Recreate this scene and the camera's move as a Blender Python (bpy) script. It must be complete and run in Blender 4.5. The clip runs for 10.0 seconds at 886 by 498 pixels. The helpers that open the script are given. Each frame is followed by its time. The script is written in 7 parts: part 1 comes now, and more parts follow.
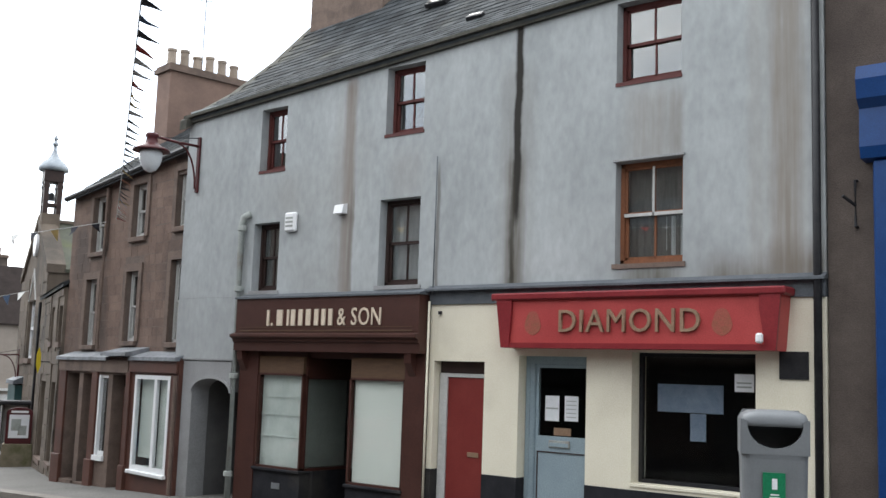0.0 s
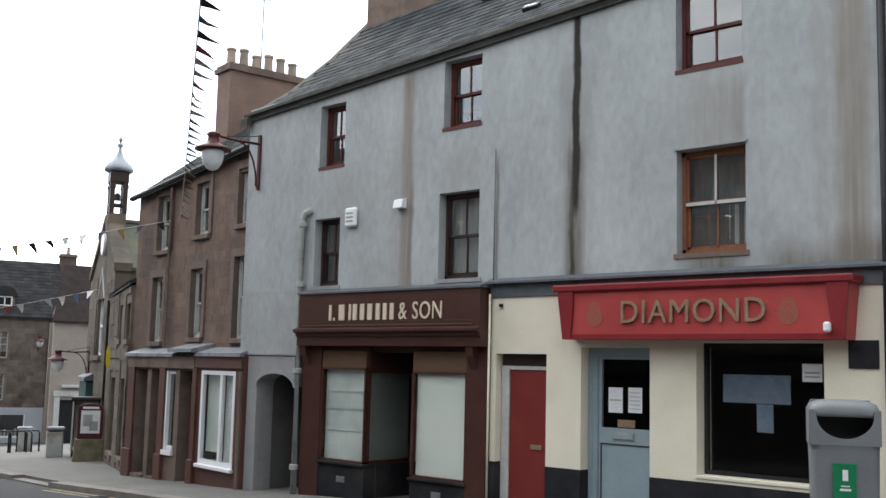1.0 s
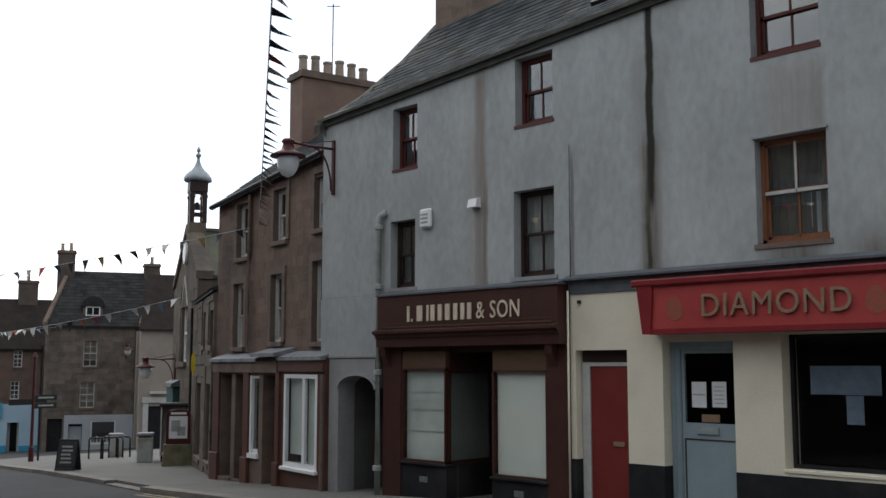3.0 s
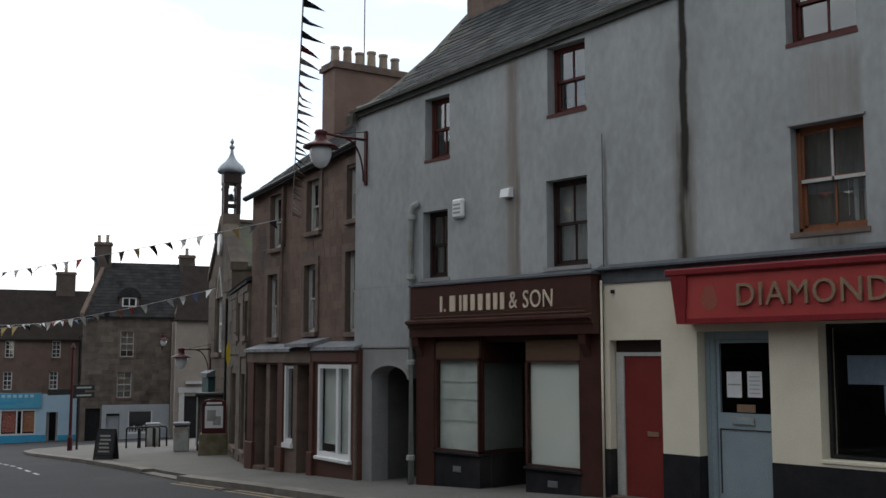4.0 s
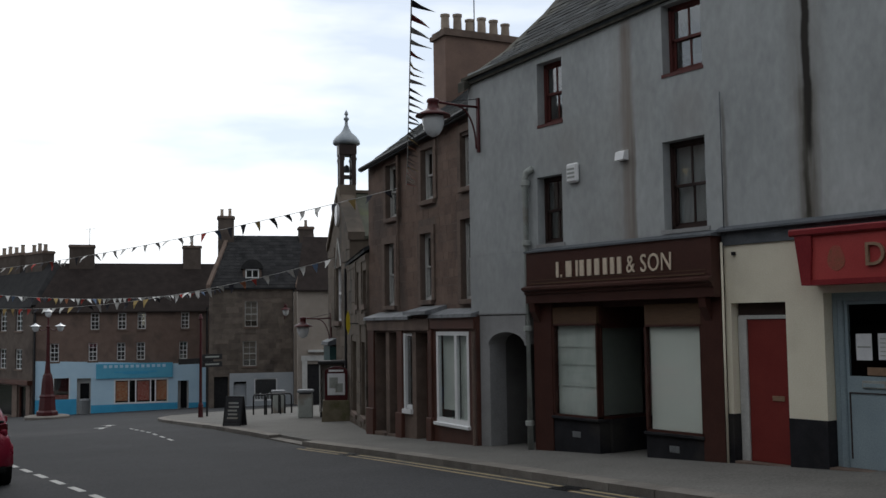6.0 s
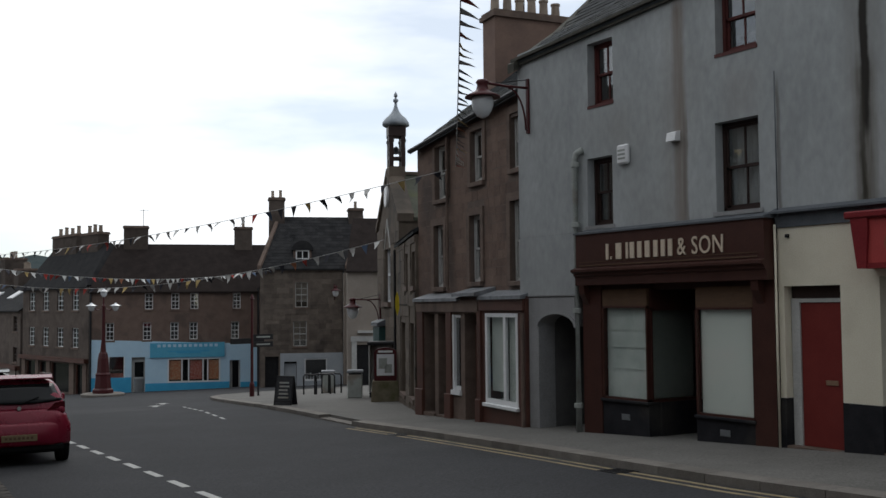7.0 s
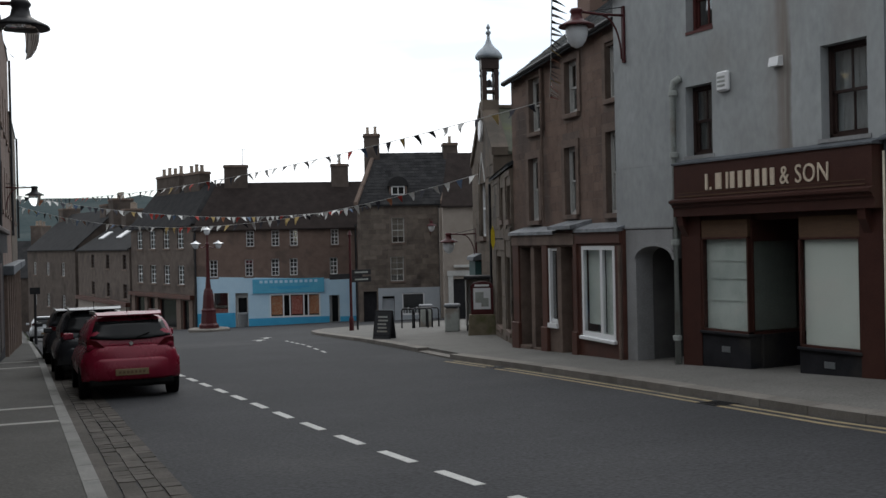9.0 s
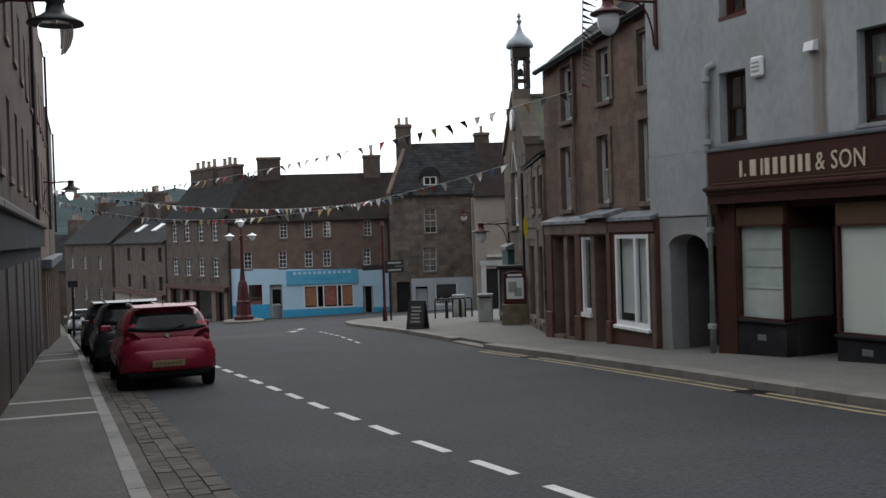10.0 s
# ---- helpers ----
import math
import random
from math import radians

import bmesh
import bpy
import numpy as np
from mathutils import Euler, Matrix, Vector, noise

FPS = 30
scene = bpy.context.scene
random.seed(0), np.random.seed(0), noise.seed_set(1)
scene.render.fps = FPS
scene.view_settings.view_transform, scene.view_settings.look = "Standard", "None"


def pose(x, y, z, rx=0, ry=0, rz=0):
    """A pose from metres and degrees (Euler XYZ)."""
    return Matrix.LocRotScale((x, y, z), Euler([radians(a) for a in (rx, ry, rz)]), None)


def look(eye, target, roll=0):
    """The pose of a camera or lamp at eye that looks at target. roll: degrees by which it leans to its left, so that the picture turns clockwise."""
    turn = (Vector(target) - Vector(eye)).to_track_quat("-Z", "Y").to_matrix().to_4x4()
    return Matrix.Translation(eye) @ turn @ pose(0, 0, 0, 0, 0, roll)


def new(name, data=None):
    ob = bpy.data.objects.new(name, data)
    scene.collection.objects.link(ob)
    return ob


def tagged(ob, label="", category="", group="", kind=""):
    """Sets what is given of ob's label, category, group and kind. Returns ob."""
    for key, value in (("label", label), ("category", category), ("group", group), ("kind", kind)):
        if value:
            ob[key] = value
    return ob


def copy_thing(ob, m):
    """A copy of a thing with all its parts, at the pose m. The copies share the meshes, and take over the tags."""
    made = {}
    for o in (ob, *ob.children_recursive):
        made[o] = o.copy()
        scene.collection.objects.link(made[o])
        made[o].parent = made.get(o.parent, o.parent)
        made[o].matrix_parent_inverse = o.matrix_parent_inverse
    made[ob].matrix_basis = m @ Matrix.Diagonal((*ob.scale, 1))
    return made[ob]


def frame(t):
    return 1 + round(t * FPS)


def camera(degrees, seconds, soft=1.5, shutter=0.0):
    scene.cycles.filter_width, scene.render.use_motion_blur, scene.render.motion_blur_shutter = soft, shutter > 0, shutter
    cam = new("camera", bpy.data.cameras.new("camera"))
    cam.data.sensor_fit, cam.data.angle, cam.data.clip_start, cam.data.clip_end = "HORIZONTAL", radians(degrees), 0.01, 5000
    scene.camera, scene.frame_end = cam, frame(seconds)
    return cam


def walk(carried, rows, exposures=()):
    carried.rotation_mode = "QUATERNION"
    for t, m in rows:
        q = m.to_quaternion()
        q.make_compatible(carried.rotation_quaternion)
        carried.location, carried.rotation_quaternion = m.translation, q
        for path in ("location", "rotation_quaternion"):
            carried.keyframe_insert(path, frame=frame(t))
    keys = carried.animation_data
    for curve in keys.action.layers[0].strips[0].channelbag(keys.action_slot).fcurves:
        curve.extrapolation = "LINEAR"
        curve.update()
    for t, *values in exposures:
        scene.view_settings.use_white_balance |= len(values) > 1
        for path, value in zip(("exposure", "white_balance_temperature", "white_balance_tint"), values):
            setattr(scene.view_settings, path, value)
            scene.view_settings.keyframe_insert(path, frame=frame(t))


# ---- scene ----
cam = camera(46.2, 10.0)
# the camera turns where it stands
EYE = (-2.30, -0.20, 2.058)
PATH = [
    (0, EYE, (-0.7536, 1.0445, 2.3027), 1.96),
    (0.5, EYE, (-0.7913, 1.0926, 2.2886), 1.85),
    (1, EYE, (-0.8266, 1.1330, 2.2861), 1.39),
    (1.5, EYE, (-0.8643, 1.1710, 2.3008), 1.32),
    (2, EYE, (-0.8895, 1.1978, 2.2960), 0.98),
    (2.5, EYE, (-0.9129, 1.2220, 2.2904), 0.32),
    (4, EYE, (-0.9724, 1.2816, 2.2640), -0.03),
    (4.5, EYE, (-1.0215, 1.3248, 2.2590), -0.20),
    (5, EYE, (-1.0561, 1.3547, 2.2463), -0.05),
    (5.5, EYE, (-1.0977, 1.3897, 2.2232), -0.57),
    (7, EYE, (-1.2190, 1.4791, 2.1675), -0.50),
    (7.5, EYE, (-1.2510, 1.5006, 2.1447), -0.53),
    (8, EYE, (-1.2936, 1.5275, 2.1128), -0.94),
    (8.5, EYE, (-1.3379, 1.5532, 2.0852), -1.37),
    (9, EYE, (-1.3776, 1.5745, 2.0436), -1.25),
    (9.5, EYE, (-1.4121, 1.5918, 2.0257), -1.65),
    (10, EYE, (-1.4342, 1.6026, 2.0262), -1.79),
]
EXPOSURES = [(0.0, 1.17), (1.0, 0.95), (2.0, 0.36), (2.5, 0.12), (4.0, -0.2), (4.5, -0.35), (5.0, -0.45), (5.5, -0.5), (7.0, -0.57), (7.5, -0.56), (8.0, -0.52), (9.0, -0.27), (9.5, -0.1), (10.0, 0.0)]
walk(cam, [(t, look(eye, target, roll)) for t, eye, target, roll in PATH], EXPOSURES)

# ---- light: overcast day ----
world = bpy.data.worlds.new("overcast_sky")
scene.world = world
world.use_nodes = True
wn, wl = world.node_tree.nodes, world.node_tree.links
wn.clear()
w_out = wn.new("ShaderNodeOutputWorld")
w_bg = wn.new("ShaderNodeBackground")
w_sky = wn.new("ShaderNodeTexSky")
w_sky.sky_type = "NISHITA"
w_sky.sun_disc = False
w_sky.sun_elevation = radians(40)
w_sky.sun_rotation = radians(28)
w_sky.dust_density = 0.1
w_sky.ozone_density = 2.0
w_tc = wn.new("ShaderNodeTexCoord")
w_map = wn.new("ShaderNodeMapping")
w_map.inputs["Scale"].default_value = (1.2, 1.2, 5.0)
w_noise = wn.new("ShaderNodeTexNoise")
w_noise.inputs["Scale"].default_value = 1.7
w_noise.inputs["Detail"].default_value = 6
w_ramp = wn.new("ShaderNodeValToRGB")
w_ramp.color_ramp.elements[0].position = 0.38
w_ramp.color_ramp.elements[0].color = (0.5, 0.5, 0.5, 1)
w_ramp.color_ramp.elements[1].position = 0.52
w_ramp.color_ramp.elements[1].color = (1, 1, 1, 1)
w_mix = wn.new("ShaderNodeMixRGB")
# thin cloud, brightest round the veiled sun ahead
w_dot = wn.new("ShaderNodeVectorMath")
w_dot.operation = "DOT_PRODUCT"
w_dot.inputs[1].default_value = (0.37, 0.68, 0.63)
w_glow = wn.new("ShaderNodeMapRange")
w_glow.interpolation_type = "SMOOTHSTEP"
w_glow.inputs["From Min"].default_value, w_glow.inputs["From Max"].default_value = -0.6, 0.95
w_glow.inputs["To Min"].default_value, w_glow.inputs["To Max"].default_value = 5.5, 15.0
w_cloud = wn.new("ShaderNodeVectorMath")
w_cloud.operation = "SCALE"
w_cloud.inputs[0].default_value = (0.965, 1.0, 1.03)
wl.new(w_tc.outputs["Generated"], w_dot.inputs[0])
wl.new(w_dot.outputs["Value"], w_glow.inputs["Value"])
wl.new(w_glow.outputs["Result"], w_cloud.inputs["Scale"])
wl.new(w_cloud.outputs["Vector"], w_mix.inputs[2])
w_bg.inputs["Strength"].default_value = 0.12
wl.new(w_tc.outputs["Generated"], w_map.inputs["Vector"])
wl.new(w_map.outputs["Vector"], w_noise.inputs["Vector"])
wl.new(w_noise.outputs["Fac"], w_ramp.inputs["Fac"])
wl.new(w_ramp.outputs["Color"], w_mix.inputs[0])
wl.new(w_sky.outputs["Color"], w_mix.inputs[1])
wl.new(w_mix.outputs["Color"], w_bg.inputs["Color"])
wl.new(w_bg.outputs["Background"], w_out.inputs["Surface"])
sun = new("sun", bpy.data.lights.new("sun", "SUN"))
sun.data.energy = 0.6
sun.data.angle = radians(25)
sun.data.color = (1.0, 0.96, 0.9)
sun.matrix_world = look((28, 52, 50), (0, 0, 0))


# ---- materials ----
def material(name, c1, c2, scale=4.0, rough=0.85, metal=0.0, bump=0.15, fine=60.0, c3=None, vary=0.0, stretch=(1, 1, 1), spec=0.3, grainy=0.35):
    """A mottled surface in world metres: c1 and c2 at a large scale, grain and relief at a fine one, c3 as blotches."""
    m = bpy.data.materials.new(name)
    m.use_nodes = True
    n, l = m.node_tree.nodes, m.node_tree.links
    b = n["Principled BSDF"]
    geo = n.new("ShaderNodeNewGeometry")
    mp = n.new("ShaderNodeMapping")
    mp.inputs["Scale"].default_value = stretch
    l.new(geo.outputs["Position"], mp.inputs["Vector"])
    big = n.new("ShaderNodeTexNoise")
    big.inputs["Scale"].default_value = scale
    big.inputs["Detail"].default_value = 5
    big.inputs["Roughness"].default_value = 0.65
    small = n.new("ShaderNodeTexNoise")
    small.inputs["Scale"].default_value = fine
    small.inputs["Detail"].default_value = 3
    l.new(mp.outputs["Vector"], big.inputs["Vector"])
    l.new(mp.outputs["Vector"], small.inputs["Vector"])
    r = n.new("ShaderNodeValToRGB")
    r.color_ramp.elements[0].position, r.color_ramp.elements[1].position = 0.32, 0.68
    r.color_ramp.elements[0].color, r.color_ramp.elements[1].color = (*c1, 1), (*c2, 1)
    l.new(big.outputs["Fac"], r.inputs["Fac"])
    col = r.outputs["Color"]
    if c3:
        patch = n.new("ShaderNodeTexNoise")
        patch.inputs["Scale"].default_value = scale * 0.37
        patch.inputs["Detail"].default_value = 6
        l.new(geo.outputs["Position"], patch.inputs["Vector"])
        pr = n.new("ShaderNodeValToRGB")
        pr.color_ramp.elements[0].position, pr.color_ramp.elements[1].position = 0.54, 0.68
        l.new(patch.outputs["Fac"], pr.inputs["Fac"])
        mix = n.new("ShaderNodeMixRGB")
        mix.inputs[2].default_value = (*c3, 1)
        l.new(pr.outputs["Color"], mix.inputs[0])
        l.new(col, mix.inputs[1])
        col = mix.outputs["Color"]
    grain = n.new("ShaderNodeMixRGB")
    grain.blend_type = "OVERLAY"
    grain.inputs[0].default_value = grainy
    l.new(col, grain.inputs[1])
    l.new(small.outputs["Fac"], grain.inputs[2])
    col = grain.outputs["Color"]
    if vary:
        info = n.new("ShaderNodeObjectInfo")
        isl = n.new("ShaderNodeMath")
        l.new(geo.outputs["Random Per Island"], isl.inputs[0])
        l.new(info.outputs["Random"], isl.inputs[1])
        fr = n.new("ShaderNodeMath")
        fr.operation = "FRACT"
        l.new(isl.outputs[0], fr.inputs[0])
        mr = n.new("ShaderNodeMapRange")
        mr.inputs["To Min"].default_value, mr.inputs["To Max"].default_value = 1 - vary, 1 + vary
        l.new(fr.outputs[0], mr.inputs["Value"])
        hv = n.new("ShaderNodeHueSaturation")
        l.new(mr.outputs["Result"], hv.inputs["Value"])
        l.new(col, hv.inputs["Color"])
        col = hv.outputs["Color"]
    l.new(col, b.inputs["Base Color"])
    rr = n.new("ShaderNodeMapRange")
    rr.inputs["To Min"].default_value, rr.inputs["To Max"].default_value = max(0.02, rough - 0.12), min(1, rough + 0.08)
    l.new(big.outputs["Fac"], rr.inputs["Value"])
    l.new(rr.outputs["Result"], b.inputs["Roughness"])
    b.inputs["Metallic"].default_value = metal
    b.inputs["Specular IOR Level"].default_value = spec
    if bump:
        add = n.new("ShaderNodeMath")
        l.new(big.outputs["Fac"], add.inputs[0])
        l.new(small.outputs["Fac"], add.inputs[1])
        bp = n.new("ShaderNodeBump")
        bp.inputs["Strength"].default_value = bump
        bp.inputs["Distance"].default_value = 0.02
        l.new(add.outputs[0], bp.inputs["Height"])
        l.new(bp.outputs["Normal"], b.inputs["Normal"])
    return m


def glass_material(name, ior, tint=(0.95, 0.98, 0.985)):
    m = bpy.data.materials.new(name)
    m.use_nodes = True
    b = m.node_tree.nodes["Principled BSDF"]
    b.inputs["Base Color"].default_value = (*tint, 1)
    b.inputs["Transmission Weight"].default_value = 1.0
    b.inputs["Roughness"].default_value = 0.02
    b.inputs["IOR"].default_value = ior
    b.inputs["Specular IOR Level"].default_value = 1.0
    return m


def harled_wall():
    """Grey painted render with rain streaks of rust and algae below the gutter joints and the sills."""
    m = material("harled_render", (0.29, 0.307, 0.311), (0.412, 0.432, 0.437), 0.8, 0.92, bump=0.1, fine=9, c3=(0.325, 0.335, 0.332), stretch=(1, 1, 0.55), grainy=0.2)
    n, l = m.node_tree.nodes, m.node_tree.links
    b = n["Principled BSDF"]
    col = b.inputs["Base Color"].links[0].from_socket
    geo = n.new("ShaderNodeNewGeometry")
    sep = n.new("ShaderNodeSeparateXYZ")
    l.new(geo.outputs["Position"], sep.inputs[0])
    wob = n.new("ShaderNodeTexNoise")
    wob.inputs["Scale"].default_value = 2.2
    wob.inputs["Detail"].default_value = 4
    l.new(geo.outputs["Position"], wob.inputs["Vector"])

    def math_node(op, a, c):
        k = n.new("ShaderNodeMath")
        k.operation = op
        for i, v in enumerate((a, c)):
            if isinstance(v, (int, float)):
                k.inputs[i].default_value = v
            else:
                l.new(v, k.inputs[i])
        return k.outputs[0]

    y = math_node("ADD", sep.outputs["Y"], math_node("MULTIPLY", math_node("SUBTRACT", wob.outputs["Fac"], 0.5), 0.09))
    fib = n.new("ShaderNodeTexNoise")
    fmap = n.new("ShaderNodeMapping")
    fmap.inputs["Scale"].default_value = (1, 9, 0.5)
    l.new(geo.outputs["Position"], fmap.inputs["Vector"])
    l.new(fmap.outputs["Vector"], fib.inputs["Vector"])
    fib.inputs["Scale"].default_value = 1.6
    fib.inputs["Detail"].default_value = 5
    # centre, half width, strength, lowest z, highest z, colour
    streaks = [(8.37, 0.40, 0.45, 3.2, 6.9, (0.20, 0.19, 0.17)), (8.38, 0.20, 0.85, 3.3, 5.6, (0.10, 0.085, 0.065)), (8.36, 0.085, 1.5, 4.4, 7.7, (0.028, 0.025, 0.022)), (8.42, 0.06, 1.1, 3.4, 5.2, (0.05, 0.045, 0.035)),
               (11.78, 0.17, 0.9, 3.3, 7.3, (0.20, 0.165, 0.14)), (11.66, 0.07, 0.8, 3.3, 5.4, (0.16, 0.135, 0.115)), (11.9, 0.3, 0.35, 3.3, 6.9, (0.27, 0.25, 0.23)), (4.36, 0.30, 0.9, 3.3, 7.9, (0.22, 0.19, 0.16)),
               (4.75, 0.14, 0.3, 3.4, 7.9, (0.27, 0.24, 0.20)), (6.2, 0.50, 0.6, 4.9, 6.25, (0.24, 0.215, 0.19)), (5.82, 0.12, 0.5, 5.0, 6.2, (0.20, 0.175, 0.15)),
               (10.5, 0.45, 0.3, 4.9, 5.9, (0.28, 0.255, 0.235)), (9.82, 0.05, 0.8, 3.3, 5.5, (0.15, 0.14, 0.13)), (10.6, 0.7, 0.4, 3.2, 3.75, (0.2, 0.19, 0.17)),
               (6.2, 0.62, 1.0, 3.25, 3.9, (0.13, 0.12, 0.10)), (4.9, 0.7, 1.0, 3.2, 3.85, (0.15, 0.13, 0.11)), (4.2, 0.5, 0.95, 3.2, 4.0, (0.17, 0.145, 0.12)),
               (9.0, 9.0, 0.28, 3.0, 3.55, (0.2, 0.195, 0.19)), (15.3, 1.4, 0.25, 1.6, 3.2, (0.3, 0.3, 0.3)), (13.2, 0.3, 0.3, 4.9, 5.7, (0.26, 0.25, 0.23))]
    for yc, half, k, z0, z1, c in streaks:
        d = math_node("DIVIDE", math_node("ABSOLUTE", math_node("SUBTRACT", y, yc), 0), half)
        fall = n.new("ShaderNodeMapRange")
        fall.interpolation_type = "SMOOTHSTEP"
        fall.inputs["From Min"].default_value, fall.inputs["From Max"].default_value = 0.25, 1.15
        fall.inputs["To Min"].default_value, fall.inputs["To Max"].default_value = 1, 0
        l.new(d, fall.inputs["Value"])
        zz = math_node("ADD", sep.outputs["Z"], math_node("MULTIPLY", wob.outputs["Fac"], 0.3))
        lo = n.new("ShaderNodeMapRange")
        lo.interpolation_type = "SMOOTHSTEP"
        lo.inputs["From Min"].default_value, lo.inputs["From Max"].default_value = z0 - 0.1, z0 + 0.3
        l.new(zz, lo.inputs["Value"])
        hi = n.new("ShaderNodeMapRange")
        hi.interpolation_type = "SMOOTHSTEP"
        hi.inputs["From Min"].default_value, hi.inputs["From Max"].default_value = z1 - 0.35, z1 + 0.15
        hi.inputs["To Min"].default_value, hi.inputs["To Max"].default_value = 1, 0
        l.new(zz, hi.inputs["Value"])
        f = math_node("MULTIPLY", math_node("MULTIPLY", fall.outputs["Result"], lo.outputs["Result"]), hi.outputs["Result"])
        fz = n.new("ShaderNodeMapRange")
        fz.inputs["From Min"].default_value, fz.inputs["From Max"].default_value = 0.3, 0.65
        fz.inputs["To Min"].default_value = 0.6
        l.new(fib.outputs["Fac"], fz.inputs["Value"])
        f = math_node("MULTIPLY", math_node("MULTIPLY", f, fz.outputs["Result"]), k)
        mix = n.new("ShaderNodeMixRGB")
        mix.inputs[2].default_value = (*c, 1)
        l.new(f, mix.inputs[0])
        l.new(col, mix.inputs[1])
        col = mix.outputs["Color"]
    l.new(col, b.inputs["Base Color"])
    return m


HARL = harled_wall()
HARL_PLAIN = material("weathered_cement_render", (0.25, 0.25, 0.25), (0.33, 0.33, 0.335), 1.5, 0.92, bump=0.3, c3=(0.2, 0.195, 0.19))
# the deep pend's shade is put into this darker plaster colour
PASSAGE_SHADE = material("shaded_passage_plaster", (0.10, 0.10, 0.10), (0.15, 0.148, 0.145), 1.5, 0.92, bump=0.3, c3=(0.08, 0.08, 0.078))
CREAM = material("cream_masonry_paint", (0.70, 0.65, 0.52), (0.76, 0.71, 0.58), 1.4, 0.8, bump=0.1, c3=(0.60, 0.55, 0.44))
BLACK = material("black_plinth_paint", (0.014, 0.014, 0.017), (0.026, 0.026, 0.03), 3, 0.8, bump=0.12, c3=(0.04, 0.038, 0.036), spec=0.15)
BROWN = material("dark_brown_shopfront_paint", (0.0504, 0.02016, 0.01568), (0.0672, 0.02688, 0.02016), 2, 0.45, bump=0.06)
BROWN2 = material("mid_brown_board", (0.09, 0.05, 0.03), (0.12, 0.07, 0.04), 5, 0.7, stretch=(1, 1, 6))
RED = material("red_fascia_paint", (0.352, 0.0451, 0.0451), (0.416, 0.0615, 0.0574), 1.5, 0.5, bump=0.04, c3=(0.304, 0.041, 0.03936))
RED_DARK = material("dark_red_moulding_paint", (0.17, 0.0136, 0.0187), (0.221, 0.0204, 0.0238), 2, 0.45, bump=0.04)
REDDOOR = material("red_door_paint", (0.165, 0.024, 0.021), (0.20, 0.032, 0.027), 2, 0.5, bump=0.06)
GREYDOOR = material("blue_grey_door_paint", (0.2392, 0.306, 0.343), (0.2852, 0.357, 0.392), 2, 0.5, bump=0.05)
LEAD = material("lead_flashing", (0.075, 0.085, 0.095), (0.12, 0.13, 0.145), 4, 0.6, 0.1, bump=0.2)
PALELEAD = material("pale_weathered_lead", (0.15, 0.163, 0.18), (0.28, 0.29, 0.305), 5, 0.6, 0.1, bump=0.2, c3=(0.14, 0.145, 0.15))
GOLD = material("gilt_letter_paint", (0.55, 0.46, 0.36), (0.66, 0.56, 0.44), 8, 0.5, bump=0.03)
OCHRE = material("dull_gold_letter_paint", (0.216, 0.136, 0.088), (0.288, 0.192, 0.128), 8, 0.5, bump=0.03)
MAROON = material("maroon_window_paint", (0.075, 0.022, 0.020), (0.11, 0.03, 0.026), 6, 0.6, bump=0.08)
ORANGEWOOD = material("bare_orange_brown_wood", (0.17, 0.07, 0.035), (0.25, 0.10, 0.05), 6, 0.75, bump=0.1, stretch=(1, 1, 0.3))
WHITEPAINT = material("white_joinery_paint", (0.74, 0.75, 0.76), (0.80, 0.81, 0.82), 5, 0.45, bump=0.04)
GREYWHITE = material("grubby_white_paint", (0.42, 0.42, 0.41), (0.52, 0.52, 0.5), 5, 0.6, bump=0.06)
DARKPAINT = material("dark_brown_window_paint", (0.03, 0.018, 0.016), (0.045, 0.026, 0.022), 5, 0.5, bump=0.05)
SLATE = material("grey_roof_slate", (0.03, 0.034, 0.038), (0.066, 0.071, 0.074), 1.4, 0.9, bump=0.3, c3=(0.085, 0.085, 0.072), vary=0.38, spec=0.1)
SLATE_GREEN = material("mossy_roof_slate", (0.06, 0.065, 0.05), (0.10, 0.105, 0.075), 2.5, 0.85, bump=0.25, c3=(0.09, 0.10, 0.05), vary=0.25)
ROOFTILE = material("dark_brown_roof_tile", (0.021, 0.0165, 0.0155), (0.035, 0.028, 0.026), 1.5, 0.92, bump=0.25, vary=0.2, spec=0.08)
MOSS = material("mossy_stone_skew", (0.05, 0.05, 0.042), (0.095, 0.09, 0.075), 5, 0.95, bump=0.3)
STONE = material("red_sandstone_block", (0.136, 0.092, 0.074), (0.198, 0.137, 0.109), 1.6, 0.92, bump=0.4, fine=35, c3=(0.098, 0.075, 0.065), vary=0.13)
STONEWALL = material("sandstone_mortar", (0.118, 0.09, 0.077), (0.165, 0.128, 0.108), 3, 0.95, bump=0.35)
STONEDRESS = material("dressed_sandstone", (0.1313, 0.095, 0.07875), (0.1875, 0.1375, 0.1125), 4, 0.9, bump=0.2, c3=(0.1063, 0.08, 0.0675))
STONEGREY = material("grey_brown_rubble", (0.12, 0.0984, 0.084), (0.18, 0.15, 0.126), 2.2, 0.95, bump=0.35, c3=(0.09, 0.0744, 0.066), vary=0.25)
STONEPINK = material("pink_brown_rubble", (0.138, 0.096, 0.0792), (0.186, 0.132, 0.1104), 2.0, 0.95, bump=0.35, c3=(0.108, 0.0816, 0.0696), vary=0.22)
DARKSTONE = material("dark_brown_far_stone", (0.0837, 0.0675, 0.0594), (0.1283, 0.1053, 0.0918), 1.4, 0.95, bump=0.3, c3=(0.0675, 0.05535, 0.04995), vary=0.2, spec=0.1)
DARKSLATE = material("dark_far_slate", (0.026, 0.026, 0.028), (0.046, 0.046, 0.047), 1.5, 0.95, bump=0.2, vary=0.2, spec=0.05)
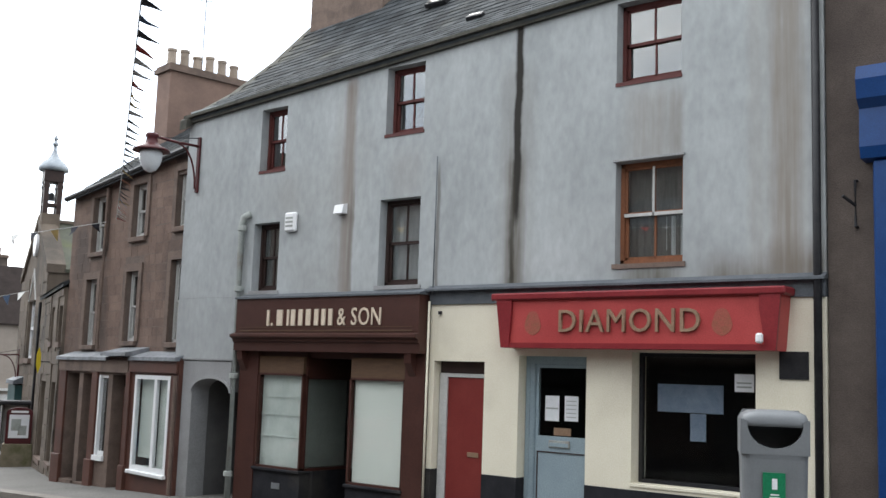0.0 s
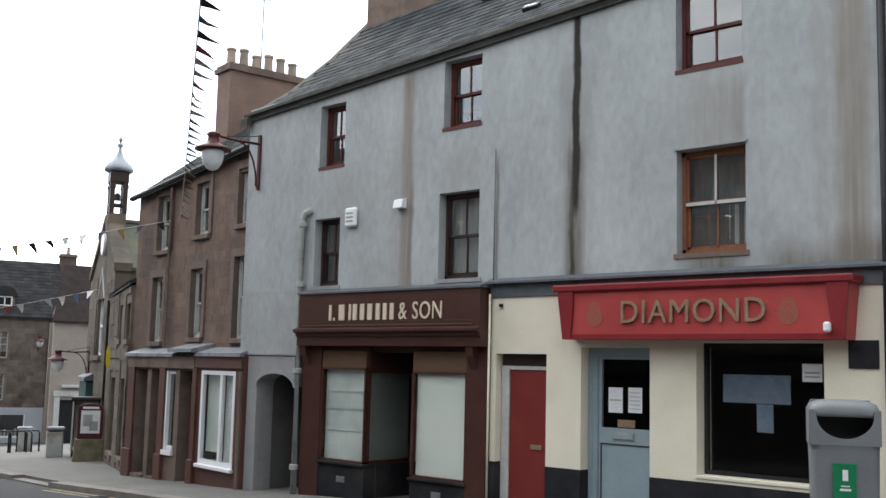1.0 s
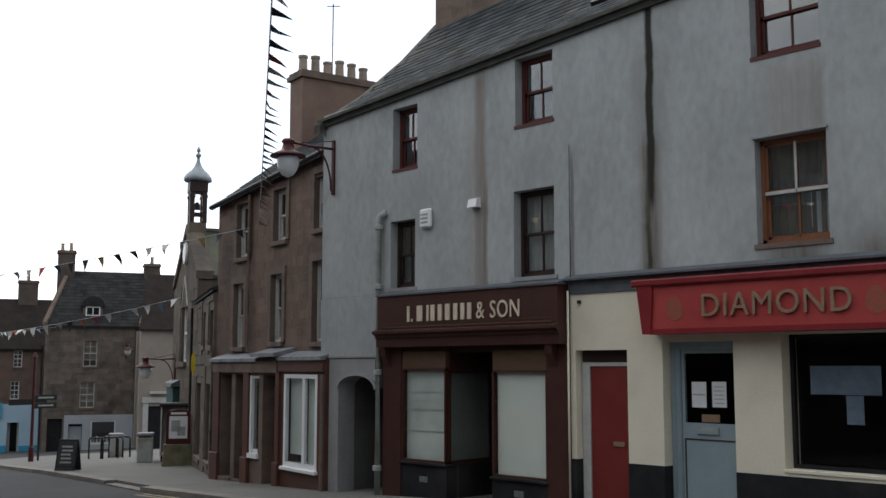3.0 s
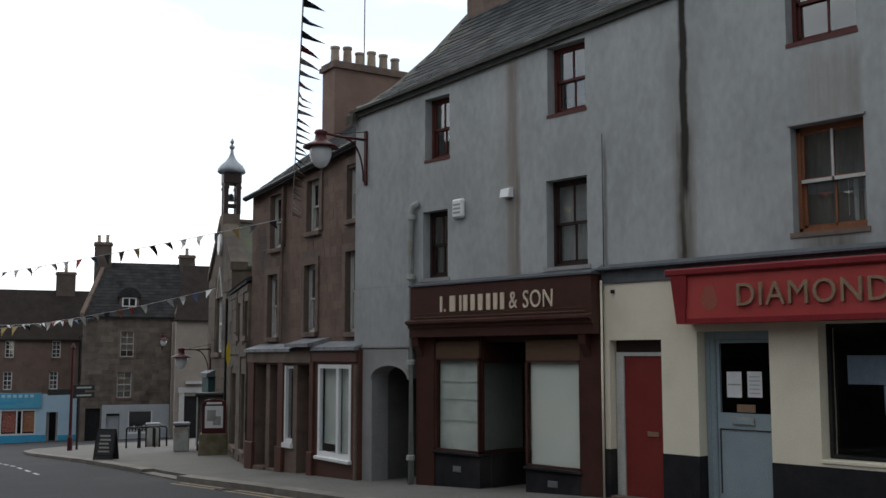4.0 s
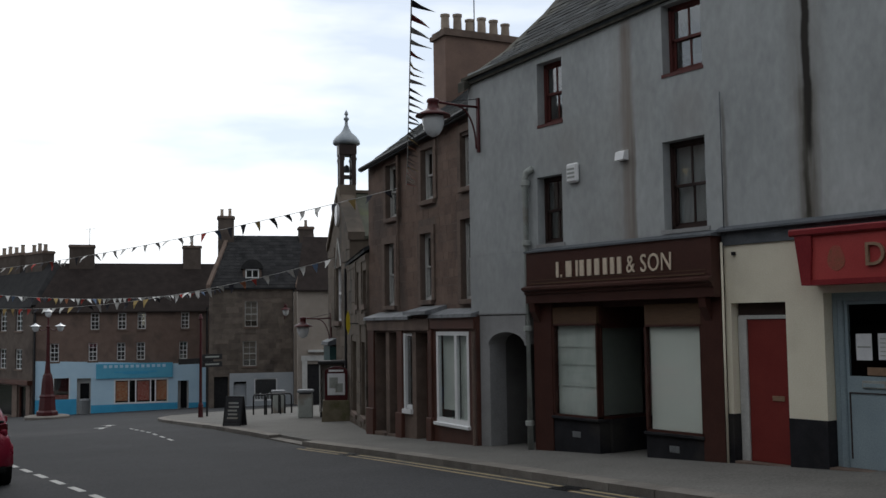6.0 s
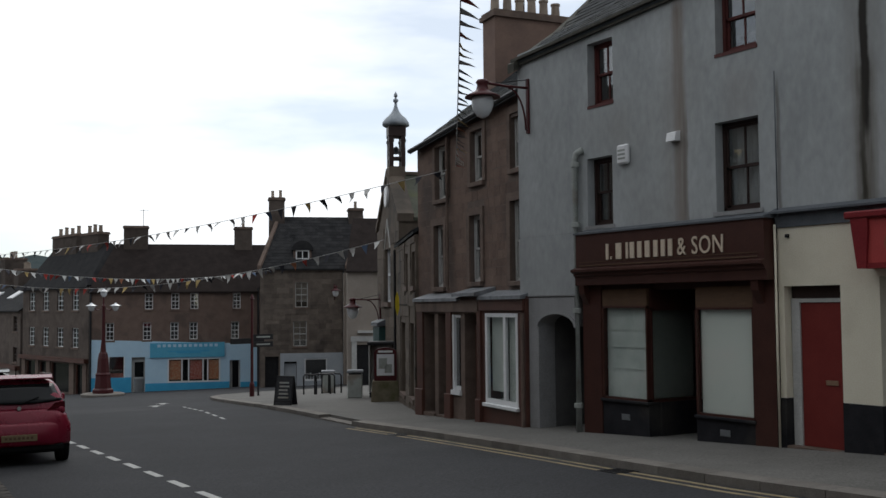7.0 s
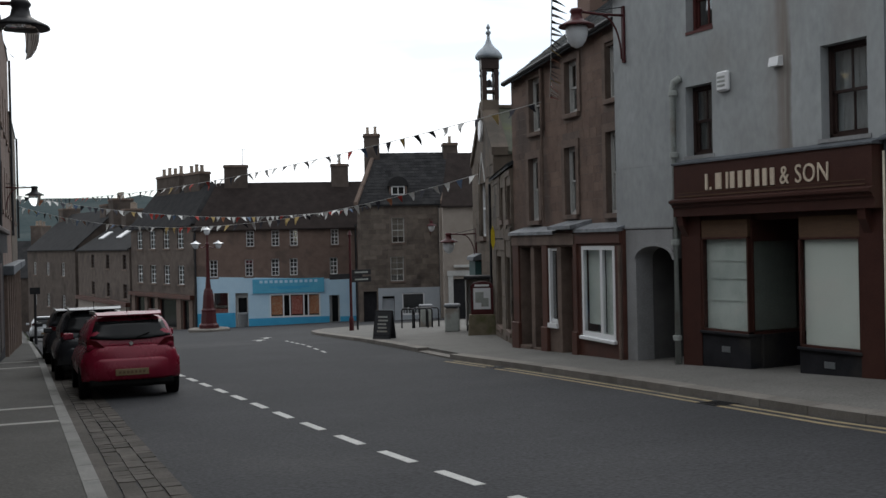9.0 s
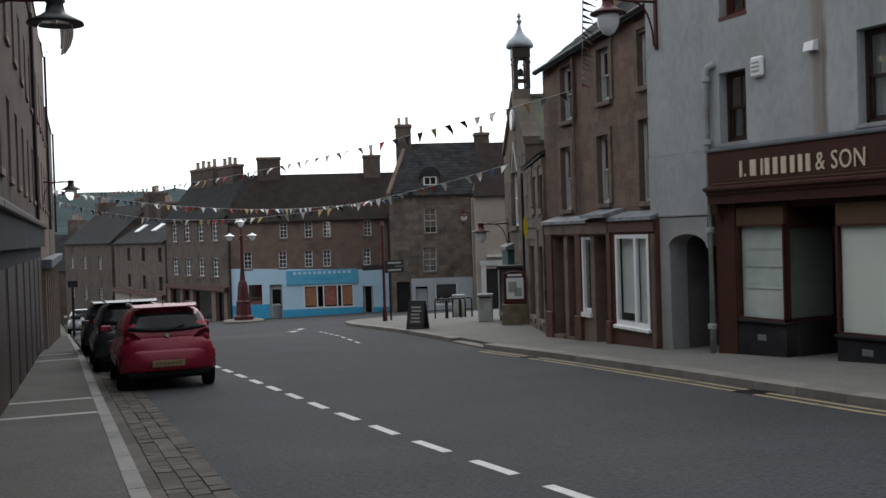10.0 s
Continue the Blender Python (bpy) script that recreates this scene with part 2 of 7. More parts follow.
STONETAN = material("tan_hewn_stone", (0.1045, 0.0833, 0.0663), (0.152, 0.1225, 0.0969), 1.6, 0.92, bump=0.3, c3=(0.0665, 0.05684, 0.04794), vary=0.2)
CHIMPINK = material("pinkish_chimney_render", (0.17, 0.115, 0.095), (0.23, 0.155, 0.125), 2, 0.92, bump=0.2, c3=(0.13, 0.095, 0.08))
POT = material("buff_clay_chimney_pot", (0.27, 0.22, 0.18), (0.36, 0.30, 0.245), 5, 0.85, bump=0.1, vary=0.2)
REDDRESS = material("rust_brown_shopfront_paint", (0.075, 0.0325, 0.02375), (0.11, 0.04625, 0.03375), 2, 0.55, bump=0.08, c3=(0.0625, 0.03, 0.02375))
CREAMFAR = material("pale_pink_cream_render", (0.26, 0.225, 0.195), (0.32, 0.28, 0.245), 1.2, 0.9, bump=0.15)
PALEBLUE = material("pale_blue_wall_paint", (0.4536, 0.648, 0.7992), (0.5184, 0.7128, 0.8532), 1.2, 0.75, bump=0.1)
BRIGHTBLUE = material("bright_blue_wall_paint", (0.05175, 0.345, 0.598), (0.069, 0.414, 0.667), 1.2, 0.6, bump=0.08)
SIGNBLUE = material("mid_blue_sign_board", (0.09, 0.38, 0.58), (0.12, 0.44, 0.62), 1.2, 0.5, bump=0.02)
NAVY = material("gloss_royal_blue_paint", (0.0063, 0.0357, 0.132), (0.0084, 0.04725, 0.165), 3, 0.35, bump=0.05)
PALEGREYBLUE = material("pale_grey_blue_shop_paint", (0.36, 0.40, 0.44), (0.44, 0.47, 0.5), 1.4, 0.7, bump=0.08)
TEAL = material("dark_teal_paint", (0.02, 0.06, 0.06), (0.03, 0.08, 0.08), 3, 0.5)
IRON = material("black_cast_iron", (0.015, 0.015, 0.018), (0.03, 0.03, 0.032), 6, 0.5, 0.3, bump=0.08)
PIPEGREY = material("grey_green_painted_iron", (0.30, 0.32, 0.30), (0.37, 0.39, 0.37), 5, 0.6, bump=0.08, c3=(0.25, 0.22, 0.19))
MAROONIRON = material("maroon_painted_iron", (0.055, 0.010, 0.012), (0.08, 0.014, 0.016), 4, 0.45, bump=0.03)
LAMPGLASS = material("opal_lamp_glass", (0.62, 0.64, 0.66), (0.70, 0.72, 0.74), 3, 0.15, bump=0.0, spec=0.6)
DOME = material("grey_lead_dome", (0.22, 0.25, 0.28), (0.36, 0.39, 0.42), 4, 0.5, 0.3, bump=0.1)
PLASTIC = material("grey_moulded_plastic", (0.165, 0.175, 0.183), (0.195, 0.205, 0.213), 3, 0.45, bump=0.0, grainy=0.1)
GREENLABEL = material("green_label", (0.01, 0.17, 0.075), (0.015, 0.20, 0.09), 3, 0.4, bump=0.0)
WHITE = material("white_plastic", (0.74, 0.75, 0.76), (0.8, 0.8, 0.81), 4, 0.4, bump=0.0)
PAPER = material("white_paper", (0.66, 0.68, 0.70), (0.74, 0.75, 0.77), 6, 0.8, bump=0.02)
# paper colour carries the dimness and blue cast of lying behind glass
NOTICE = material("paper_dimmed_behind_glass", (0.13, 0.17, 0.23), (0.19, 0.23, 0.29), 5, 0.8, bump=0.02)
BLINDWHITE = material("white_blind", (0.62, 0.645, 0.585), (0.69, 0.715, 0.65), 1.2, 0.8, bump=0.03)
NET = material("net_curtain", (0.45, 0.47, 0.47), (0.58, 0.60, 0.60), 6, 0.9, bump=0.15, stretch=(1, 5, 0.6))
NETPALE = material("grey_green_net_blind", (0.43, 0.475, 0.44), (0.57, 0.61, 0.565), 2, 0.85, bump=0.05)
NETDARK = material("brown_grey_old_net", (0.13, 0.13, 0.12), (0.19, 0.185, 0.17), 5, 0.9, bump=0.1, stretch=(1, 5, 0.6))
# near-black colour stands in for the unlit depth of the rooms
DARKROOM = material("shaded_room_dark", (0.03, 0.03, 0.03), (0.045, 0.045, 0.045), 1.5, 0.9)
GREYROOM = material("greenish_shop_interior", (0.25, 0.28, 0.245), (0.31, 0.34, 0.30), 1.5, 0.9)
ASPHALT = material("worn_asphalt", (0.0368, 0.03772, 0.04094), (0.0552, 0.05612, 0.0598), 0.4, 0.9, bump=0.5, fine=26, c3=(0.06256, 0.06256, 0.0644), spec=0.15, grainy=0.75)
PAVING = material("grey_asphalt_footway", (0.1265, 0.1221, 0.1133), (0.1705, 0.165, 0.154), 0.7, 0.9, bump=0.4, fine=30, c3=(0.11, 0.1067, 0.099), spec=0.2, grainy=0.6)
DARKPAVING = material("dark_asphalt_footway", (0.062, 0.06, 0.056), (0.09, 0.087, 0.082), 0.7, 0.9, bump=0.4, fine=30, c3=(0.055, 0.053, 0.05), spec=0.15, grainy=0.6)
KERB = material("grey_stone_kerb", (0.15, 0.135, 0.12), (0.21, 0.195, 0.175), 3, 0.9, bump=0.2, vary=0.15)
PALEKERB = material("pale_concrete_kerb", (0.15, 0.15, 0.143), (0.205, 0.20, 0.19), 3, 0.9, bump=0.2, vary=0.1, c3=(0.12, 0.12, 0.112))
PALESTONE = material("pale_paving_band", (0.24, 0.235, 0.22), (0.32, 0.31, 0.29), 4, 0.9, bump=0.2, c3=(0.2, 0.195, 0.18))
SETT = material("grey_brown_stone_sett", (0.062, 0.056, 0.05), (0.095, 0.086, 0.077), 5, 0.9, bump=0.3, vary=0.25, spec=0.15)
ROADWHITE = material("worn_white_road_paint", (0.42, 0.42, 0.41), (0.55, 0.55, 0.53), 6, 0.8, bump=0.2)
ROADYELLOW = material("faded_yellow_road_paint", (0.247, 0.195, 0.1105), (0.338, 0.2665, 0.156), 6, 0.85, bump=0.2, c3=(0.143, 0.1235, 0.091))
EARTH = material("distant_field", (0.05, 0.06, 0.04), (0.07, 0.08, 0.05), 0.05, 0.95)
CARRED = material("metallic_crimson_car_paint", (0.19, 0.007, 0.026), (0.22, 0.009, 0.03), 2, 0.3, 0.15, bump=0.0, spec=0.5, grainy=0.0)
CARDARK = material("dark_grey_car_paint", (0.02, 0.022, 0.026), (0.03, 0.032, 0.036), 2, 0.25, 0.2, bump=0.0, spec=0.6)
CARSILVER = material("silver_car_paint", (0.40, 0.42, 0.44), (0.46, 0.48, 0.5), 2, 0.3, 0.3, bump=0.0, spec=0.6)
CARGLASS = material("dark_car_glass", (0.008, 0.009, 0.010), (0.012, 0.013, 0.014), 2, 0.1, bump=0.0, spec=0.22)
RUBBER = material("black_rubber", (0.009, 0.009, 0.009), (0.014, 0.014, 0.014), 5, 0.95, spec=0.05)
PLATE = material("yellow_number_plate", (0.17, 0.125, 0.063), (0.2125, 0.1607, 0.09), 5, 0.5, bump=0)
LIGHTRED = material("dark_red_lamp_lens", (0.06, 0.003, 0.006), (0.08, 0.004, 0.008), 5, 0.15, bump=0)
CHALK = material("black_chalkboard", (0.025, 0.026, 0.03), (0.045, 0.046, 0.05), 5, 0.7)
YELLOW = material("yellow_banner_cloth", (0.55, 0.42, 0.02), (0.62, 0.48, 0.03), 5, 0.7)
BINBLUE = material("blue_wheelie_bin_plastic", (0.02, 0.06, 0.17), (0.03, 0.08, 0.2), 4, 0.5)
PLANT = material("plant_pot_concrete", (0.14, 0.12, 0.08), (0.2, 0.17, 0.12), 5, 0.9, c3=(0.10, 0.10, 0.05))
FOLIAGE = material("dark_conifer_leaves", (0.02, 0.035, 0.02), (0.04, 0.06, 0.03), 3, 0.9, vary=0.4)
TWIG = material("bare_twig_bark", (0.10, 0.085, 0.075), (0.14, 0.12, 0.10), 3, 0.9)
# distance haze is tinted into this bluish green
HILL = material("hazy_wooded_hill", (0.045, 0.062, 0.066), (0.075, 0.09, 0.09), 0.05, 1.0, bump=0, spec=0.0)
GLASS = glass_material("window_glass", 1.9)
CLEARGLASS = glass_material("thin_lamp_glass", 1.06, (0.99, 1.0, 1.0))
SHOPGLASS = glass_material("shop_plate_glass", 1.28, (0.98, 1.0, 1.0))
FLAGS = [material(f"bunting_{n}_cloth", c, tuple(v * 0.85 for v in c), 8, 0.8) for n, c in
         (("white", (0.7, 0.7, 0.68)), ("black", (0.03, 0.03, 0.04)), ("red", (0.42, 0.05, 0.04)), ("blue", (0.10, 0.15, 0.24)), ("yellow", (0.48, 0.35, 0.14)), ("orange", (0.42, 0.17, 0.09)))]
POSTER = [material(f"{n}_poster_print", a, b2, 9, 0.6, bump=0) for n, a, b2 in (("orange", (0.45, 0.12, 0.04), (0.5, 0.32, 0.2)), ("red", (0.36, 0.05, 0.03), (0.5, 0.25, 0.2)))]


# ---- building helpers ----
def part(name, bm, mat, parent=None, label="", smooth=False):
    """Links a bmesh as one mesh object under a thing or a part."""
    me = bpy.data.meshes.new(name)
    bmesh.ops.recalc_face_normals(bm, faces=bm.faces)
    bm.to_mesh(me)
    bm.free()
    for p in me.polygons:
        p.use_smooth = smooth
    for m in (mat if isinstance(mat, (list, tuple)) else [mat]):
        me.materials.append(m)
    ob = new(name, me)
    ob.parent = parent
    if label:
        tagged(ob, label)
    return ob


def empty(name, m, label, category, group="", kind=""):
    ob = new(name)
    ob.empty_display_size = 0.2
    ob.matrix_world = m
    return tagged(ob, label, category, group, kind)


def box(bm, x0, x1, y0, y1, z0, z1, bevel=0.0):
    vs = bmesh.ops.create_cube(bm, size=1)["verts"]
    for v in vs:
        v.co = Vector((x0 + (v.co.x + 0.5) * (x1 - x0), y0 + (v.co.y + 0.5) * (y1 - y0), z0 + (v.co.z + 0.5) * (z1 - z0)))
    if bevel:
        es = {e for v in vs for e in v.link_edges}
        bmesh.ops.bevel(bm, geom=list(es), offset=bevel, segments=1, affect="EDGES")
    return bm


def boxes(*rows, bevel=0.0):
    bm = bmesh.new()
    for r in rows:
        box(bm, *r, bevel=bevel)
    return bm


def each(name, mat, parent, *rows, bevel=0.0):
    """One object for each box."""
    return [part(name, boxes(r, bevel=bevel), mat, parent) for r in rows]


def prism(bm, pts, a, b, place):
    """A solid from the outline pts, pushed from a to b; place(p, q, s) gives the corner."""
    lo = [bm.verts.new(place(p, q, a)) for p, q in pts]
    hi = [bm.verts.new(place(p, q, b)) for p, q in pts]
    bm.faces.new(lo)
    bm.faces.new(hi[::-1])
    for i in range(len(pts)):
        j = (i + 1) % len(pts)
        bm.faces.new((lo[i], hi[i], hi[j], lo[j]))
    return bm


def lathe(bm, prof, segs=20, at=(0, 0, 0)):
    """A turned solid from (radius, height) pairs."""
    rings = []
    for r, z in prof:
        rings.append([bm.verts.new((at[0] + r * math.cos(2 * math.pi * i / segs), at[1] + r * math.sin(2 * math.pi * i / segs), at[2] + z)) for i in range(segs)])
    for a, b in zip(rings, rings[1:]):
        for i in range(segs):
            j = (i + 1) % segs
            bm.faces.new((a[i], a[j], b[j], b[i]))
    bm.faces.new(rings[0][::-1])
    bm.faces.new(rings[-1])
    return bm


def tube(bm, pts, r, segs=8):
    """A round bar along a line of points."""
    pts = [Vector(p) for p in pts]
    rings = []
    for i, p in enumerate(pts):
        d = (pts[min(i + 1, len(pts) - 1)] - pts[max(i - 1, 0)]).normalized()
        side = d.cross(Vector((0, 0, 1)))
        if side.length < 1e-3:
            side = d.cross(Vector((0, 1, 0)))
        side.normalize()
        up = side.cross(d)
        rr = r[i] if isinstance(r, (list, tuple)) else r
        rings.append([bm.verts.new(p + side * rr * math.cos(2 * math.pi * k / segs) + up * rr * math.sin(2 * math.pi * k / segs)) for k in range(segs)])
    for a, b in zip(rings, rings[1:]):
        for k in range(segs):
            bm.faces.new((a[k], a[(k + 1) % segs], b[(k + 1) % segs], b[k]))
    bm.faces.new(rings[0][::-1])
    bm.faces.new(rings[-1])
    return bm


def wall_mesh(w0, w1, z0, z1, holes, y0=0.0, thick=0.35, top=None):
    """A wall along x with rectangular openings (x0, x1, z0, z1) through it. top(x): the height of its upper edge."""
    bm = bmesh.new()
    xs = sorted({w0, w1, *(h[0] for h in holes), *(h[1] for h in holes)})
    zs = sorted({z0, z1, *(h[2] for h in holes), *(h[3] for h in holes)})
    xs = [x for x in xs if w0 <= x <= w1]
    zs = [z for z in zs if z0 <= z <= z1]
    solid = lambda i, k: 0 <= i < len(xs) - 1 and 0 <= k < len(zs) - 1 and not any(
        h[0] - 1e-6 <= xs[i] and xs[i + 1] <= h[1] + 1e-6 and h[2] - 1e-6 <= zs[k] and zs[k + 1] <= h[3] + 1e-6 for h in holes)
    cache = {}

    def v(i, k, b):
        if (i, k, b) not in cache:
            z = zs[k]
            if top and k == len(zs) - 1:
                z = top(xs[i])
            cache[i, k, b] = bm.verts.new((xs[i], y0 + b * thick, z))
        return cache[i, k, b]

    for i in range(len(xs) - 1):
        for k in range(len(zs) - 1):
            if not solid(i, k):
                continue
            bm.faces.new((v(i, k, 0), v(i + 1, k, 0), v(i + 1, k + 1, 0), v(i, k + 1, 0)))
            bm.faces.new((v(i, k, 1), v(i, k + 1, 1), v(i + 1, k + 1, 1), v(i + 1, k, 1)))
            for di, dk, a, b in ((-1, 0, (i, k), (i, k + 1)), (1, 0, (i + 1, k), (i + 1, k + 1)), (0, -1, (i, k), (i + 1, k)), (0, 1, (i, k + 1), (i + 1, k + 1))):
                if not solid(i + di, k + dk):
                    bm.faces.new((v(*a, 0), v(*b, 0), v(*b, 1), v(*a, 1)))
    return bm


def building(name, left, right, label, category="house", group=""):
    """An empty at the viewer's left end of a front: local x runs along the front to the right, y into the house."""
    a = math.atan2(right[1] - left[1], right[0] - left[0])
    return empty(name, Matrix.Translation((left[0], left[1], 0)) @ Matrix.Rotation(a, 4, "Z"), label, category, group), math.hypot(right[0] - left[0], right[1] - left[1])


def sash(b, x0, x1, z0, z1, mat, y=0.14, bars=(1, 0), lower_bars=None, fr=0.055, sill=None, curtain=None, curtain_z=None, meet=0.5, deep=0.0, label=""):
    """A sash window in an opening: box frame, two sashes with glazing bars, panes, sill and curtain."""
    w = part("window", boxes((x0, x0 + fr, y, y + 0.09, z0, z1), (x1 - fr, x1, y, y + 0.09, z0, z1), (x0, x1, y, y + 0.09, z1 - fr, z1), (x0, x1, y, y + 0.09, z0, z0 + fr * 1.3)), mat, b, label)
    zm = z0 + (z1 - z0) * meet
    for n, (a, c, yy, nb) in enumerate(((zm - 0.02, z1 - fr, y + 0.02, bars), (z0 + fr * 1.3, zm + 0.02, y + 0.055, lower_bars or bars))):
        bm = boxes((x0 + fr, x1 - fr, yy, yy + 0.035, a, a + 0.045), (x0 + fr, x1 - fr, yy, yy + 0.035, c - 0.04, c),
                   (x0 + fr, x0 + fr + 0.04, yy, yy + 0.035, a, c), (x1 - fr - 0.04, x1 - fr, yy, yy + 0.035, a, c))
        for i in range(nb[0]):
            xx = x0 + fr + (x1 - x0 - 2 * fr) * (i + 1) / (nb[0] + 1)
            box(bm, xx - 0.014, xx + 0.014, yy, yy + 0.03, a, c)
        for i in range(nb[1]):
            zz = a + (c - a) * (i + 1) / (nb[1] + 1)
            box(bm, x0 + fr, x1 - fr, yy, yy + 0.03, zz - 0.014, zz + 0.014)
        part("sash", bm, mat, w)
        p = part("pane", boxes((x0 + fr, x1 - fr, yy + 0.012, yy + 0.018, a, c)), GLASS, w)
        p.visible_shadow = False
    if sill:
        part("sill", boxes((x0 - 0.06, x1 + 0.06, -0.05, y + 0.05, z0 - 0.1, z0 + 0.003), bevel=0.01), sill, w)
    if curtain:
        cz0, cz1 = curtain_z or (z0, z1)
        bm = bmesh.new()
        n = 28
        rows = [[bm.verts.new((x0 + (x1 - x0) * i / n, y + 0.16 + 0.02 * math.sin(i * 1.9) + 0.01 * math.sin(i * 0.7 + 1), z)) for i in range(n + 1)] for z in (cz0, cz1)]
        for i in range(n):
            bm.faces.new((rows[0][i], rows[0][i + 1], rows[1][i + 1], rows[1][i]))
        c = part("curtain", bm, curtain, w, smooth=True)
    return w


def simple_window(b, x0, x1, z0, z1, mat, bars=(1, 1), y=0.1, fr=0.055, sill=None):
    """A far window: a frame, its glazing bars one by one, one pane."""
    w = part("window", wall_mesh(x0, x1, z0, z1, [(x0 + fr, x1 - fr, z0 + fr, z1 - fr)], y, 0.06), mat, b)
    zm = (z0 + z1) / 2
    part("meeting_rail", boxes((x0 + fr, x1 - fr, y + 0.002, y + 0.06, zm - 0.028, zm + 0.028)), mat, w)
    for i in range(bars[0]):
        xx = x0 + (x1 - x0) * (i + 1) / (bars[0] + 1)
        for a, c in ((z0 + fr, zm - 0.028), (zm + 0.028, z1 - fr)):
            part("glazing_bar", boxes((xx - 0.018, xx + 0.018, y + 0.004, y + 0.05, a, c)), mat, w)
    for k in range(2):
        for i in range(bars[1]):
            zz = z0 + (z1 - z0) * (k * 0.5 + 0.5 * (i + 1) / (bars[1] + 1))
            part("glazing_bar", boxes((x0 + fr, x1 - fr, y + 0.006, y + 0.048, zz - 0.016, zz + 0.016)), mat, w)
    part("pane", boxes((x0 + fr, x1 - fr, y + 0.02, y + 0.03, z0 + fr, z1 - fr)), GLASS, w).visible_shadow = False
    if sill:
        part("sill", boxes((x0 - 0.08, x1 + 0.08, -0.06, y, z0 - 0.12, z0 + 0.003)), sill, w)
    return w


def shell(b, W, z0, zl, zr, depth, wall_mat, ridge=None, thick=0.35, shear=0.0):
    """Side and back walls of a house, up to its eaves, and gables if a ridge height is given."""
    for x0, x1, ze in ((0, thick, zl), (W - thick, W, zr)):
        bm = bmesh.new()
        pts = [(thick, z0), (depth, z0), (depth, ze)] + ([(depth / 2, ridge)] if ridge else []) + [(thick, ze)]
        if ridge:
            pts[-1] = (thick, ze + (ridge - ze) * thick / (depth / 2))
        prism(bm, pts, x0 + 0.003, x1 - 0.003, lambda p, q, s: (s + shear * p / (depth / 2), p, q))
        part("side_wall", bm, wall_mat, b)
    part("back_wall", boxes((thick, W - thick, depth - thick, depth, z0, min(zl, zr) - 0.02)), wall_mat, b)


def gable_roof(b, W, zl, zr, rl, rr, depth, mat, over=0.12, t=0.1, name="roof", shear=0.0, hip=0.0):
    """A ridge roof along the front: eaves at zl..zr, ridge at rl..rr."""
    for y0, y1, sign in ((-over, depth / 2, 0), (depth + over, depth / 2, 1)):
        bm = bmesh.new()
        k = over / (depth / 2)
        vs = []
        for x, ze, zr_, pull in ((-0.05, zl, rl, 0.0), (W + 0.05, zr, rr, hip)):
            for zz in (0, t):
                vs.append(bm.verts.new((x + shear * y0 / (depth / 2), y0, ze - (zr_ - ze) * k + zz)))
                vs.append(bm.verts.new((x + shear - pull, y1, zr_ + zz)))
        a0, a1, a2, a3, c0, c1, c2, c3 = vs
        for f in ((a0, a1, c1, c0), (a2, c2, c3, a3), (a0, c0, c2, a2), (a1, a3, c3, c1), (a0, a2, a3, a1), (c0, c1, c3, c2)):
            bm.faces.new(f)
        part(name, bm, mat, b)
    if hip:
        bm = bmesh.new()
        lo = [bm.verts.new(p) for p in ((W + 0.06, -over, zr - 0.1), (W + 0.06, depth + over, zr - 0.1), (W + 0.06 - hip, depth / 2, rr + t))]
        hi = [bm.verts.new(v.co + Vector((0.05, 0, 0.08))) for v in lo]
        bm.faces.new(lo)
        bm.faces.new(hi[::-1])
        for a in range(3):
            bm.faces.new((lo[a], hi[a], hi[(a + 1) % 3], lo[(a + 1) % 3]))
        part(name, bm, mat, b)


def chimney(b, x0, x1, y0, y1, z0, z1, mat, pots=4, pot_h=0.5, pot_r=0.12, along="x", cap=0.12):
    c = part("chimney", boxes((x0, x1, y0, y1, z0, z1)), mat, b)
    part("chimney_cope", boxes((x0 - 0.07, x1 + 0.07, y0 - 0.07, y1 + 0.07, z1, z1 + cap), (x0 - 0.03, x1 + 0.03, y0 - 0.03, y1 + 0.03, z1 + cap, z1 + cap * 1.6)), STONEDRESS, c)
    for i in range(pots):
        f = (i + 0.5) / pots
        at = (x0 + (x1 - x0) * f, (y0 + y1) / 2, z1 + cap * 1.6) if along == "x" else ((x0 + x1) / 2, y0 + (y1 - y0) * f, z1 + cap * 1.6)
        h = pot_h * (1 + 0.12 * math.sin(i * 2.3))
        bm = lathe(bmesh.new(), [(pot_r * 1.1, 0), (pot_r * 1.1, 0.06), (pot_r * 0.95, 0.08), (pot_r * 0.85, h * 0.85), (pot_r * 1.02, h * 0.88), (pot_r * 1.02, h), (pot_r * 0.8, h), (pot_r * 0.75, h * 0.7)], 14, at)
        part("chimney_pot", bm, POT, c, smooth=False)
    return c


def letters(text, size, depth, mat, parent, m, squeeze=1.0, label=""):
    """Raised letters in Blender's own font, facing local -y."""
    cu = bpy.data.curves.new("lettering", "FONT")
    cu.body, cu.size, cu.extrude, cu.resolution_u = text, size, depth, 3
    cu.space_character = 1.08
    tmp = bpy.data.objects.new("lettering", cu)
    scene.collection.objects.link(tmp)
    me = bpy.data.meshes.new_from_object(tmp.evaluated_get(bpy.context.evaluated_depsgraph_get()))
    bpy.data.objects.remove(tmp)
    me.transform(Matrix.Diagonal((squeeze, 1, 1, 1)))
    me.materials.clear()
    me.materials.append(mat)
    ob = new("lettering", me)
    ob.parent = parent
    ob.matrix_basis = m @ Matrix.Rotation(radians(90), 4, "X")
    return ob


